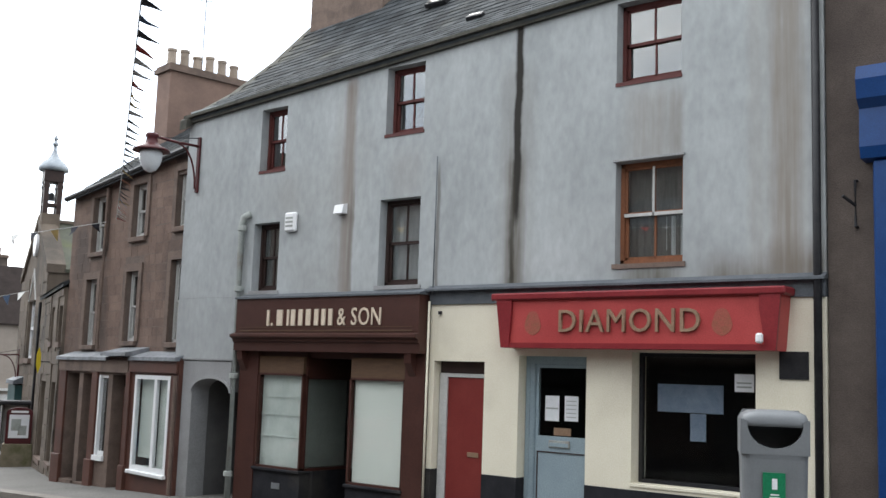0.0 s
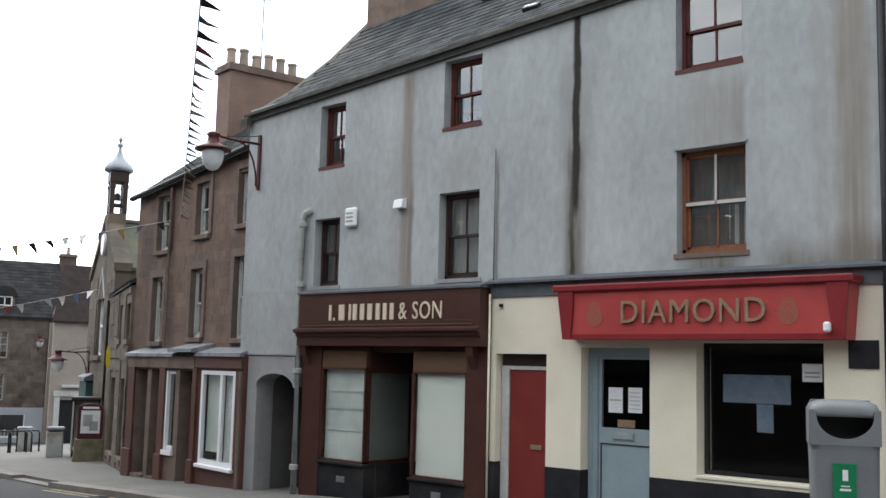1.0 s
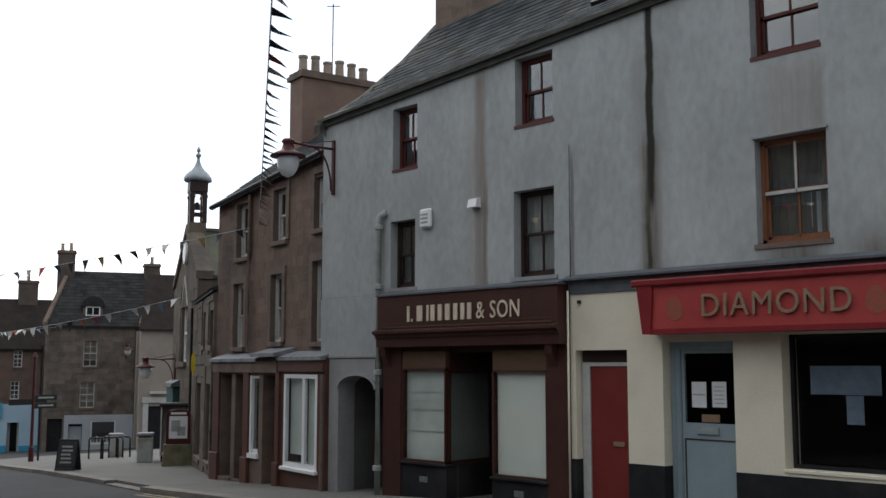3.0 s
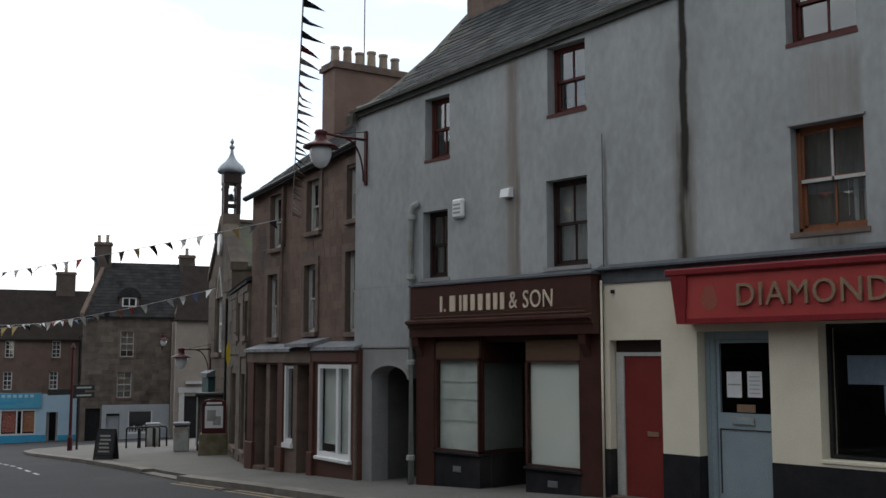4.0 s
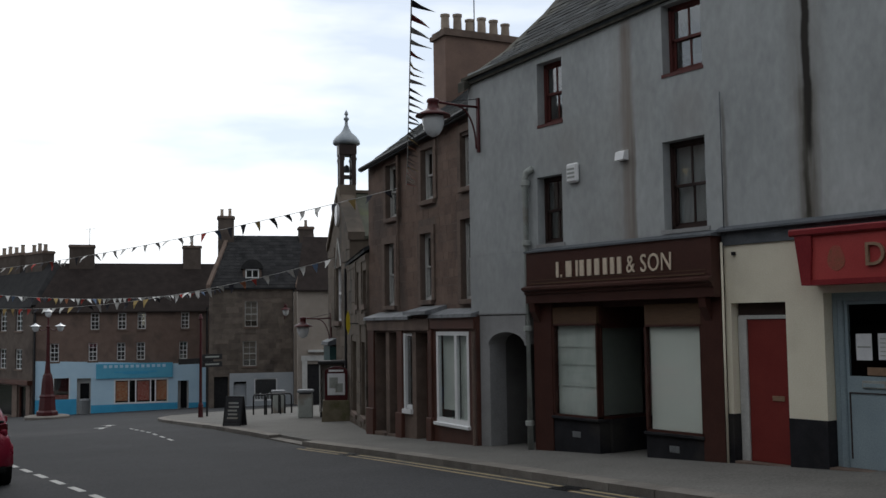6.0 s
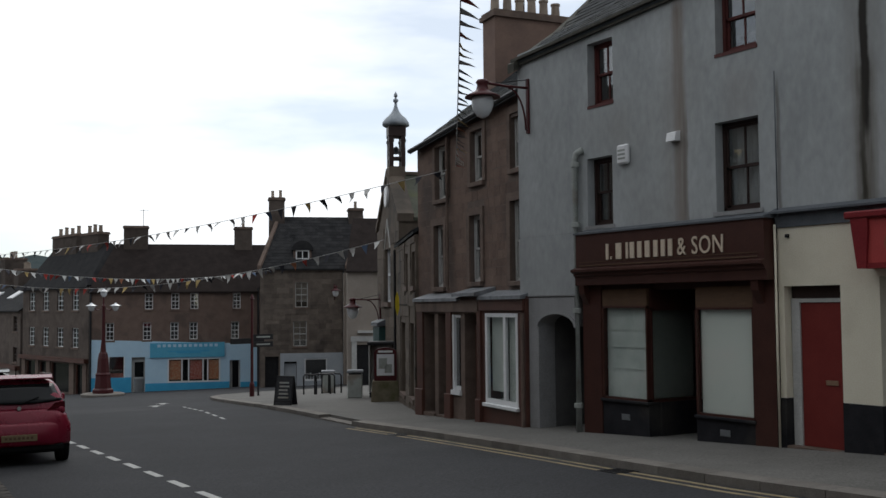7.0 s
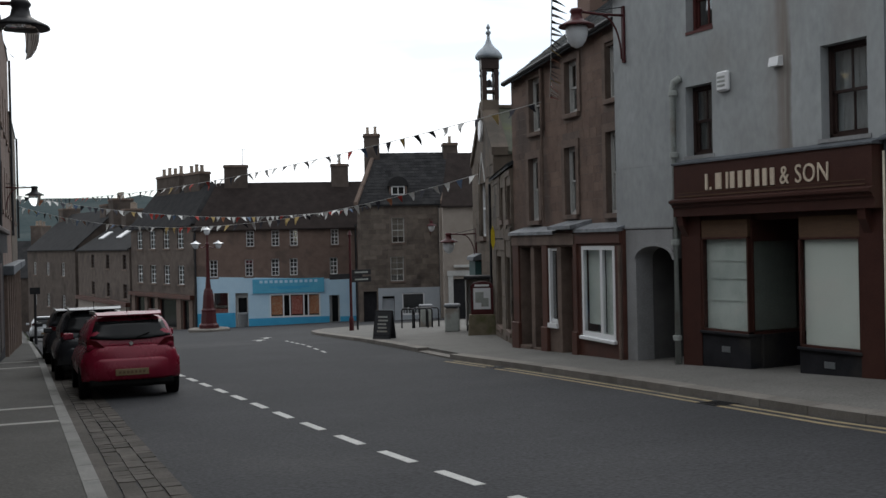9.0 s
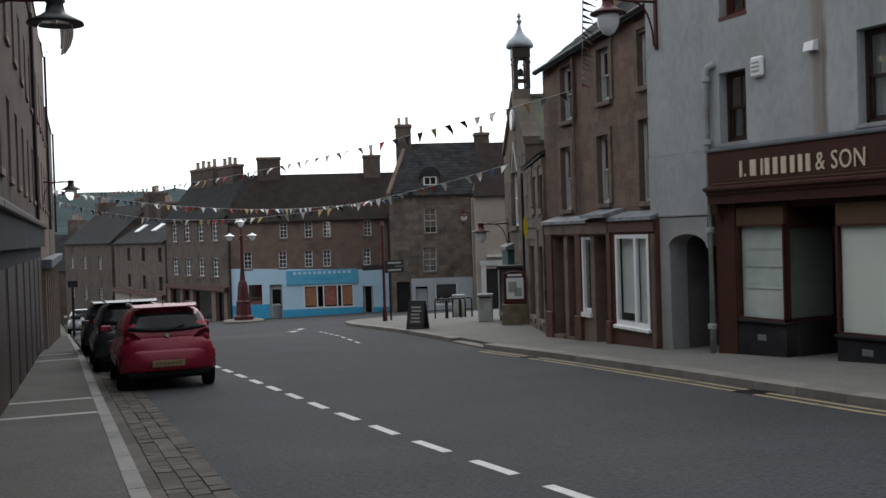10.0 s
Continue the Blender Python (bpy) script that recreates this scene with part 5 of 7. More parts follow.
part("oriel_base", boxes((0.2, 1.9, -0.2, 0.0, -2.2, -0.21)), STONETAN, oriel)
tur = part("turret_base", boxes((2.88, 3.42, -0.05, 0.5, 6.1, 6.70)), STONETAN, hall)
for px, py in ((2.90, -0.02), (3.30, -0.02), (2.90, 0.38), (3.30, 0.38)):
    part("turret_post", boxes((px - 0.02, px + 0.13, py - 0.02, py + 0.13, 6.70, 7.98)), DARKPAINT, tur)
    part("post_capital", boxes((px - 0.04, px + 0.15, py - 0.04, py + 0.15, 7.52, 7.60)), DARKPAINT, tur)
part("turret_rail", boxes((2.88, 3.42, -0.04, 0.5, 6.95, 7.02)), DARKPAINT, tur)
part("turret_head", boxes((2.85, 3.45, -0.06, 0.53, 7.70, 8.06), bevel=0.02), DARKPAINT, tur)
part("bell", lathe(bmesh.new(), [(0.14, 7.15), (0.11, 7.2), (0.08, 7.35), (0.02, 7.4)], 12, (3.15, 0.23, 0)), IRON, tur)
part("dome", lathe(bmesh.new(), [(0.40, 8.06), (0.46, 8.10), (0.45, 8.2), (0.36, 8.33), (0.22, 8.45), (0.12, 8.58), (0.06, 8.74), (0.05, 8.84)], 12, (3.15, 0.23, 0)), DOME, tur, "silver-grey ogee dome", True)
part("finial", lathe(bmesh.new(), [(0.04, 8.82), (0.05, 8.88), (0.09, 8.92), (0.09, 8.98), (0.04, 9.01), (0.03, 9.06), (0.065, 9.09), (0.065, 9.14), (0.01, 9.25)], 10, (3.15, 0.23, 0)), DOME, tur, smooth=True)
bracket_lamp("maroon wall lamp on the hall", hall.matrix_world @ Matrix.Translation((0.7, 0, 1.9)) @ Matrix.Rotation(-math.pi / 2, 4, "Z"), 1.0)

# ---- houses across the square ----
def far_house(name, left, right, label, base, eave, ridge, depth, wall_mat, roof_mat, windows, win_mat=WHITEPAINT, holes=(), bars=(1, 1), sill=STONEDRESS, group="houses round the square", shear=0.0, hip=0.0):
    b, W2 = building(name, left, right, label, "house", group)
    part("wall", wall_mesh(0, W2, base, eave, [*windows, *holes], 0, 0.4), wall_mat, b)
    shell(b, W2, base, eave, eave, depth, wall_mat, None if hip else ridge, shear=shear)
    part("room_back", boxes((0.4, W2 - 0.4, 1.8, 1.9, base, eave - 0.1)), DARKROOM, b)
    gable_roof(b, W2, eave + 0.02, eave + 0.02, ridge, ridge, depth, roof_mat, 0.2, 0.1, shear=shear, hip=hip)
    for x0, x1, z0, z1 in windows:
        simple_window(b, x0, x1, z0, z1, win_mat, bars, sill=sill)
    return b, W2


bw = [(u, u + 0.56, 1.72, 2.86) for u in (3.72, 5.53, 6.86, 9.85)] + [(u, u + 0.56, -0.45, 0.78) for u in (1.08, 3.60, 5.48, 6.81, 9.73)]
bh = [(1.29, 2.38, -3.6, -1.6), (2.85, 3.76, -5.0, -1.65), (5.31, 8.97, -3.5, -1.8), (9.64, 10.38, -5.0, -2.0)]
blue, BW = far_house("blue_shop_house", (16.3, 74.5), (27.43, 70.88), "brown stone house over a pale blue shop", -5.2, 3.02, 6.5, 8, STONEPINK, ROOFTILE, bw, holes=bh, shear=1.6)
blue.location.z = 0.28
bt = lambda u: -0.38 - 0.04 * u
for x0, x1, cut in ((0, BW, bh),):
    bm = wall_mesh(0.02, BW - 0.02, -5.2, -1.4, [(a, c, max(d, -5.2), min(e, -1.41)) for a, c, d, e in bh], -0.05, 0.046)
    prism(bm, [(0.02, -1.398), (BW - 0.02, -1.398), (BW - 0.02, bt(BW)), (0.02, bt(0))], -0.05, -0.004, lambda p, q, s2: (p, s2, q))
    part("shop_wall", bm, PALEBLUE, blue, "pale blue painted shop wall")
for x0, x1 in ((0.02, 2.83), (3.78, 9.62), (10.40, BW - 0.02)):
    zt = -3.05 - 0.05 * x0
    part("dado", boxes((x0, x1, -0.075, -0.052, -5.2, min(zt, -3.52 if x0 == 3.78 else zt))), BRIGHTBLUE, blue)
bs = part("sign_board", boxes((4.1, 9.27, -0.16, -0.052, -1.72, -0.68)), SIGNBLUE, blue, "mid blue shop sign board")
each("sign_bar", PALEBLUE, bs, *[(4.6 + i * 0.36, 4.82 + i * 0.36, -0.17, -0.16, -0.98, -0.78) for i in range(12)])
part("sign_wave", boxes((5.3, 8.2, -0.17, -0.16, -1.32, -1.24), (5.9, 7.6, -0.17, -0.16, -1.42, -1.34)), BRIGHTBLUE, bs)
bwn = part("shop_window", boxes((5.31, 8.97, -0.07, 0.08, -3.5, -3.4)), WHITEPAINT, blue)
each("glazing_bar", WHITEPAINT, bwn, (5.31, 8.97, -0.07, 0.08, -1.88, -1.8), *[(x, x + 0.09, -0.07, 0.08, -3.397, -1.883) for x in (5.31, 6.25, 6.72, 7.72, 8.05, 8.88)])
for i, (x0, x1) in enumerate(((5.42, 6.22), (6.86, 7.68), (8.16, 8.86))):
    part("poster", boxes((x0, x1, 0.04, 0.05, -3.3, -1.95)), POSTER[i % 2], bwn)
part("pane", boxes((5.4, 8.9, 0.0, 0.01, -3.4, -1.88)), SHOPGLASS, bwn).visible_shadow = False
bw0 = part("shop_window", boxes((1.29, 2.38, -0.04, 0.06, -3.6, -3.45), (1.29, 1.35, -0.04, 0.06, -3.45, -1.6), (2.32, 2.38, -0.04, 0.06, -3.45, -1.6)), WHITEPAINT, blue)
part("pane", boxes((1.35, 2.32, 0.0, 0.01, -3.45, -1.6)), GLASS, bw0).visible_shadow = False
part("poster", boxes((1.4, 2.3, 0.05, 0.06, -3.4, -2.75)), POSTER[1], bw0)
for x0, x1, z0 in ((2.85, 3.76, -4.4), (9.64, 10.38, -4.25)):
    d = part("door", boxes((x0, x1, 0.25, 0.3, z0, -1.65)), GREYWHITE, blue)
    part("pane", boxes((x0 + 0.2, x1 - 0.1, 0.235, 0.248, z0 + 0.3, -2.0)), CARGLASS, d)
chimney(blue, 2.1, 3.85, 3.5, 4.4, 5.2, 7.75, DARKSTONE, 0)
part("aerial", tube(bmesh.new(), [(3.5, 3.9, 7.6), (3.5, 3.9, 9.2)], 0.02, 6), IRON, blue)
part("aerial", tube(bmesh.new(), [(3.2, 3.9, 9.1), (3.9, 3.9, 9.15)], 0.015, 6), IRON, blue)
chimney(blue, 10.2, 11.5, 3.5, 4.4, 5.6, 7.75, DARKSTONE, 1)
part("rain_pipe", tube(bmesh.new(), [(0.08, -0.1, -4.6), (0.08, -0.1, 3.2)], 0.07, 8), IRON, blue)
part("rain_pipe", tube(bmesh.new(), [(BW - 0.05, -0.1, -4.2), (BW - 0.05, -0.1, 3.2)], 0.07, 8), IRON, blue)

gh = [(2.9, 4.4, -2.85, -1.38), (1.57, 2.38, -4.2, -1.55), (0.3, 1.2, -4.2, -1.2)]
gab, GBW = far_house("dormer_house", (24.87, 64.46), (30.26, 62.28), "tall grey-brown rubble house with one dormer", -4.4, 4.7, 8.28, 7, STONEGREY, DARKSLATE, [(2.29, 3.13, 2.05, 3.72), (2.16, 3.05, -0.55, 1.1)], win_mat=GREYWHITE, holes=gh, bars=(1, 1), shear=1.35)
for x0, x1, z0, z1 in ((2.32, 3.1, 2.5, 3.7), (2.19, 3.02, -0.1, 1.05)):
    part("roller_blind", boxes((x0, x1, 0.2, 0.22, z0, z1)), CREAMFAR, gab)
part("shop_wall", wall_mesh(1.3, GBW - 0.1, -4.4, -1.0, [(a, c, max(d, -4.4), e) for a, c, d, e in gh[:2]], -0.05, 0.046), PALEGREYBLUE, gab)
gw = part("shop_window", boxes((2.9, 4.4, -0.02, 0.06, -2.85, -2.73), (2.9, 2.97, -0.02, 0.06, -2.73, -1.38), (4.33, 4.4, -0.02, 0.06, -2.73, -1.38), (2.97, 4.33, -0.02, 0.06, -1.44, -1.38)), WHITEPAINT, gab)
part("pane", boxes((2.97, 4.33, 0.0, 0.01, -2.73, -1.44)), GLASS, gw).visible_shadow = False
part("goods", boxes(*[(3.05 + i * 0.2, 3.17 + i * 0.2, 0.15, 0.25, -2.75, -2.45 + 0.12 * math.sin(i * 2)) for i in range(6)]), PAPER, gw)
part("door", boxes((1.6, 2.36, 0.2, 0.26, -4.2, -1.7)), PALEGREYBLUE, gab)
part("door", boxes((0.3, 1.2, 0.3, 0.34, -4.2, -1.2)), IRON, gab)
dorm = part("dormer", boxes((2.2, 3.4, 0.5, 2.6, 4.6, 5.9)), STONEDRESS, gab)
part("dormer_window", boxes((2.35, 2.43, 0.42, 0.5, 4.75, 5.9), (3.17, 3.25, 0.42, 0.5, 4.75, 5.9), (2.35, 3.25, 0.42, 0.5, 5.3, 5.36), (2.35, 3.25, 0.42, 0.5, 4.75, 4.83), (2.35, 3.25, 0.42, 0.5, 5.82, 5.9), (2.77, 2.83, 0.42, 0.5, 4.8, 5.9)), WHITEPAINT, dorm)
part("pane", boxes((2.43, 3.17, 0.46, 0.48, 4.83, 5.82)), CARGLASS, dorm)
part("dormer_roof", prism(bmesh.new(), [(2.1 + 0.7 - 0.72 * math.cos(math.pi * i / 10), 5.9 + 0.65 * math.sin(math.pi * i / 10)) for i in range(11)], 0.36, 3.2, lambda p, q, s2: (p, s2, q)), DARKSLATE, dorm)
chimney(gab, 0.62, 1.7, 3.0, 4.0, 6.5, 9.55, DARKSTONE, 2)
chimney(gab, 6.2, 7.2, 3.0, 4.0, 6.5, 8.85, DARKSTONE, 1)
for x in (0.0, GBW):
    part("skew", prism(bmesh.new(), [(-0.25, 4.6), (3.5, 8.35), (3.5, 8.55), (-0.25, 4.85)], x - 0.12, x + 0.12, lambda p, q, s2: (s2 + 1.35 * p / 3.5, p, q)), STONEDRESS, gab)
part("rain_pipe", tube(bmesh.new(), [(GBW - 0.3, -0.1, -4.0), (GBW - 0.3, -0.1, 4.5)], 0.06, 8), IRON, gab)
bracket_lamp("maroon wall lamp on the dormer house", gab.matrix_world @ Matrix.Translation((4.9, 0, 3.0)) @ Matrix.Rotation(-math.pi / 2, 4, "Z"), 1.0)

cream, CW = far_house("cream_house", (26.35, 54.87), (31.3, 52.9), "plain cream rendered house with dark roof", -3.6, 4.27, 7.5, 6, CREAMFAR, ROOFTILE, [], holes=[(0.55, 1.5, -3.6, -0.2)], shear=0.7)
part("door_case", boxes((0.25, 0.55, -0.06, 0.1, -3.6, 0.0), (1.5, 1.8, -0.06, 0.1, -3.6, 0.0), (0.2, 1.85, -0.1, 0.1, 0.0, 0.3)), GREYWHITE, cream)
part("door", boxes((0.55, 1.5, 0.25, 0.3, -3.6, -0.2)), IRON, cream)
part("lamp_hood", boxes((0.6, 1.6, -0.3, 0.0, 0.5, 0.64)), GREYWHITE, cream)

fw = [(u - 0.6, u + 0.6, z0, z0 + 1.42) for u in (1.95, 4.8, 7.65, 10.45) for z0 in (1.62, -1.1)]
fh = [(0.9, 3.0, -4.6, -2.3), (3.7, 5.2, -5.2, -2.3), (6.0, 9.6, -4.4, -2.3), (10.6, 12.0, -5.0, -2.3)]
four, FW = far_house("four_window_house", (14.5, 88.2), (16.5, 75.5), "three-storey brown stone house with white sashes", -6.5, 3.4, 6.5, 5.0, DARKSTONE, DARKSLATE, fw, holes=fh, hip=2.2)
part("shop_cornice", boxes((0, FW, -0.35, 0.0, -2.15, -1.85)), REDDRESS, four)
for x0, x1, z0, z1 in fh:
    part("shop_pane", boxes((x0, x1, 0.15, 0.17, z0, z1)), CARGLASS, four)
    each("shop_frame", REDDRESS, four, (x0, x0 + 0.14, 0.02, 0.14, z0, z1), (x1 - 0.14, x1, 0.02, 0.14, z0, z1))
for x0, x1 in ((0.1, 0.85), (3.05, 3.65), (5.25, 5.95), (9.65, 10.5), (12.05, 12.7)):
    part("pilaster", boxes((x0, x1, -0.1, 0.0, -6.0, -2.15)), STONEDRESS, four)
four.location.z = 0.36
chimney(four, 0.8, 5.6, 2.0, 2.9, 4.6, 7.4, DARKSTONE, 4, 0.6, 0.16)
chimney(four, 6.6, 9.6, 2.0, 2.9, 4.6, 7.3, DARKSTONE, 3, 0.6, 0.16)
tw = [(u - 0.6, u + 0.6, z0, z0 + 1.25) for u in (6.5, 12.5, 18.5) for z0 in (0.0, -2.5)]
three, TW = far_house("skylight_house", (13.2, 108.7), (14.4, 88.6), "brown stone house with two skylights", -8.5, 1.7, 4.3, 8, DARKSTONE, DARKSLATE, tw, win_mat=DARKPAINT)
part("shop_wall", boxes((0.2, TW - 0.2, -0.12, -0.004, -8.5, -3.1)), CREAMFAR, three)
part("shop_cornice", boxes((0, TW, -0.4, -0.004, -3.1, -2.75)), REDDRESS, three)
for u in (2.5, 6.0, 9.5, 14.0):
    part("shop_pane", boxes((u - 0.7, u + 0.7, -0.15, -0.122, -5.6, -3.9)), CARGLASS, three)
three.location.z = 0.28
for u in (3.9, 10.9):
    # plain white box: the glass's bright sky reflection is its colour
    o = part("skylight", boxes((-0.9, 0.9, -0.6, 0.6, 0, 0.1)), WHITE, three, "roof window, sky reflection put into its white colour")
    o.matrix_basis = pose(u, 1.9, 1.72 + 1.9 * 2.6 / 4 + 0.1, math.degrees(math.atan2(2.6, 4)), 0, 0)
chimney(three, 0.3, 2.3, 3.0, 5.0, 3.0, 6.6, DARKSTONE, 4, 0.6, 0.18)
chimney(three, 5.5, 7.2, 3.0, 5.0, 3.0, 5.4, DARKSTONE, 3, 0.6, 0.18)
two, _ = far_house("roadside_house", (10.6, 130.0), (13.0, 109.4), "brown stone terrace house with slate roof", -10.5, 1.6, 5.6, 9, DARKSTONE, DARKSLATE, [(u - 0.6, u + 0.6, z0, z0 + 1.4) for u in (3.5, 9.5, 16.0) for z0 in (-1.2, -4.6, -7.8)])
two.location.z = 0.5
chimney(two, 0.5, 2.5, 3.5, 5.5, 3.6, 6.2, DARKSTONE, 4, 0.6, 0.18)
chimney(two, 17.5, 19.5, 3.5, 5.5, 3.6, 6.0, DARKSTONE, 4, 0.6, 0.18)
one, _ = far_house("end_house", (5.0, 143.0), (11.5, 137.0), "brown stone house closing the street", -11.5, -1.2, 3.2, 9, DARKSTONE, DARKSLATE, [(u, u + 0.9, z0, z0 + 1.5) for u in (1.2, 3.9, 6.6) for z0 in (-3.2, -6.4)], win_mat=GREYWHITE)
chimney(one, 6.5, 8.0, 3.5, 5.5, 2.4, 5.0, DARKSTONE, 3, 0.6, 0.18)
for i, (xx, yy, w, z) in enumerate(((-16, 175, 14, 0.5), (2, 190, 13, 1.4), (20, 172, 12, 2.0), (30, 150, 12, 3.6), (30, 118, 13, 4.8))):
    h, _ = far_house("valley_house", (xx, yy), (xx + w, yy - 3), "distant brown stone house with slate roof", -14, z - 3.6, z, 9, STONEPINK if i % 2 else DARKSTONE, DARKSLATE, [(2 + k * 3.5, 3 + k * 3.5, z - 6, z - 4.6) for k in range(3)], win_mat=GREYWHITE, group="distant houses")
    chimney(h, 0.3, 1.8, 3.5, 5.5, z - 0.8, z + 1.6, DARKSTONE, 3, 0.5, 0.16)
# wooded hill behind the town, its haze mixed into the colour
bm = bmesh.new()
rows = []
for j in range(9):
    rows.append([bm.verts.new((-700 + 1400 * i / 120, 380 + j * 70 + 40 * math.sin(i * 0.05), -16 + 54 * math.sin(min(j / 6, 1) * math.pi / 2) * (0.9 + 0.1 * math.sin(i * 0.13 + j)) + (1.6 * noise.noise((i * 0.9, j * 1.3, 0)) + 1.0 * noise.noise((i * 2.3, j * 3.3, 4)) if j else 0))) for i in range(121)])
for r0, r1 in zip(rows, rows[1:]):
    for i in range(120):
        bm.faces.new((r0[i], r0[i + 1], r1[i + 1], r1[i]))
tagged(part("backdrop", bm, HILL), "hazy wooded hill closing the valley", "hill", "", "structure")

# ---- the row on the near side of the street ----
LA = radians(6.3)
lrow = lambda s2, off=0.0: (-3.5 + math.sin(LA) * s2 - math.cos(LA) * off, math.cos(LA) * s2 + math.sin(LA) * off)
# first two are unseen: they shade the shops, low eaves leave panes sky
for name, s0, s1, eave, ridge, mat, label, off in (("terrace_house", -26, -6, 6.0, 7.4, DARKSTONE, "plain grey-brown stone terrace house, added out of view", 0), ("terrace_house", -5.98, 14.5, 6.2, 7.6, DARKSTONE, "grey-brown terrace house above a dark shopfront, added out of view", 0),
                                               ("terrace_house", 14.52, 34.9, 9.3, 10.2, DARKSTONE, "grey-brown terrace house with black shopfront", 0), ("terrace_house", 34.92, 47.0, 10.0, 12.0, STONEPINK, "red-brown terrace house with stone pilasters", -0.08), ("terrace_house", 47.02, 57.5, 7.8, 10.2, STONETAN, "tan stone terrace house downhill", -0.1)):
    wins = [(x, x + 0.95, z, z + 1.6) for x in np.arange(1.4, s1 - s0 - 1.5, 2.9) for z in (3.4, 6.2, 8.7) if z + 1.6 < eave]
    shops = [(x, x + 2.0, gz(s0 + 3) - (s1 - s0) * 0.03 + 0.3, 2.0) for x in np.arange(0.8, s1 - s0 - 2.4, 2.7)]
    hs, hwid = building(name, lrow(s0, off), lrow(s1, off), label, "house", "terrace on the near side")
    part("wall", wall_mesh(0, hwid, -4.0, eave, wins, 0, 0.4), mat, hs)
    shell(hs, hwid, -4.0, eave, eave, 8, mat, ridge)
    part("room_back", boxes((0.4, hwid - 0.4, 1.8, 1.9, -4.0, eave - 0.1)), DARKROOM, hs)
    gable_roof(hs, hwid, eave, eave, ridge, ridge, 8, SLATE, 0.04, 0.1)
    for x0, x1, z0, z1 in wins:
        simple_window(hs, x0, x1, z0, z1, GREYWHITE, (1, 0), 0.15, sill=STONEDRESS)
    if s1 < 36:
        part("shopfront", boxes((0.1, hwid - 0.05, -0.12, -0.004, -4.0, 2.0)), BLACK, hs)
        for x0, x1, z0, z1 in shops:
            part("shop_panel", boxes((x0, x1, -0.135, -0.122, z0, z1 - 0.3)), DARKPAINT, hs)
        part("shop_fascia", boxes((0.05, hwid - 0.05, -0.25, -0.124, 2.0, 2.55)), BLACK, hs)
        part("shop_cornice", boxes((0.0, hwid, -0.34, -0.004, 2.55, 2.68), bevel=0.02), DARKPAINT, hs)
    else:
        for x in np.arange(0.1, hwid - 0.5, 2.6):
            part("pilaster", boxes((x, x + 0.5, -0.15, 0.0, -4.0, 1.3)), STONEDRESS, hs)
            part("shop_pane", boxes((x + 0.55, x + 2.5, -0.03, -0.004, -1.5 - s0 * 0.03, 1.0)), CARGLASS, hs)
        part("shop_cornice", boxes((0.0, hwid, -0.35, 0.0, 1.3, 1.6), bevel=0.02), LEAD, hs)
    part("rain_pipe", tube(bmesh.new(), [(hwid - 0.1, -0.08, 2.7), (hwid - 0.1, -0.08, eave)], 0.05, 8), IRON, hs)
for s2, z in ((13.6, 4.75), (40.8, 4.05)):
    x, y = lrow(s2)
    bracket_lamp("maroon wall-bracket street lamp with clear globe", Matrix.Translation((x, y, z - 0.1)) @ Matrix.Rotation(-LA, 4, "Z"), 1.05, IRON, CLEARGLASS)

# ---- the brown stone house uphill with a blue shopfront ----
up, UW = building("uphill_house", (10.02, 3.88), (10.02, -14.0), "dark brown ashlar house with a royal blue shopfront")
part("wall", wall_mesh(0, UW, -0.6, 9.0, [(2.2, 3.2, 6.6, 8.4)], 0, 0.4), DARKSTONE, up)
shell(up, UW, -0.6, 9.0, 9.0, 8, DARKSTONE, 12)
gable_roof(up, UW, 9.0, 9.0, 12, 12, 8, SLATE, 0.2, 0.1)
part("shop_pilaster", boxes((0.56, 1.1, -0.14, 0.0, -0.4, 4.7), bevel=0.02), NAVY, up)
part("shop_console", prism(bmesh.new(), [(0, 4.7), (-0.18, 4.72), (-0.22, 4.85), (-0.2, 5.3), (-0.3, 5.4), (-0.34, 5.62), (-0.3, 5.78), (0, 5.85)], 0.44, 1.1, lambda p, q, s2: (s2, p, q)), NAVY, up)
part("shop_fascia", boxes((1.0, 9.0, -0.35, 0.0, 4.6, 5.6), bevel=0.02), NAVY, up)
part("shop_front", boxes((1.0, 9.0, -0.05, 0.0, -0.4, 4.6)), NAVY, up)
part("wall_hook", tube(bmesh.new(), [(0.34, 0.0, 4.5), (0.34, -0.06, 4.5), (0.34, -0.06, 3.95), (0.34, 0.0, 3.95)], 0.02), IRON, up)
part("wall_hook", tube(bmesh.new(), [(0.34, -0.06, 4.2), (0.24, -0.2, 4.3)], 0.02), IRON, up)

# ---- street furniture ----
def on_ground(x, y, lift=0.1, turn=0.0):
    return Matrix.Translation((x, y, gz(y) + lift)) @ Matrix.Rotation(radians(turn), 4, "Z")


def rounded(w, d, r, n=5):
    pts = []
    for cx, cy, a0 in ((w / 2 - r, d / 2 - r, 0), (-w / 2 + r, d / 2 - r, 90), (-w / 2 + r, -d / 2 + r, 180), (w / 2 - r, -d / 2 + r, 270)):
        pts += [(cx + r * math.cos(radians(a0 + 90 * i / n)), cy + r * math.sin(radians(a0 + 90 * i / n))) for i in range(n + 1)]
    return pts


def loft(bm, rings, close=True):
    vr = [[bm.verts.new(p) for p in ring] for ring in rings]
    n = len(vr[0])
    for a, b in zip(vr, vr[1:]):
        for i in range(n):
            bm.faces.new((a[i], a[(i + 1) % n], b[(i + 1) % n], b[i]))
    if close:
        bm.faces.new(vr[0][::-1])
        bm.faces.new(vr[-1])
    return bm


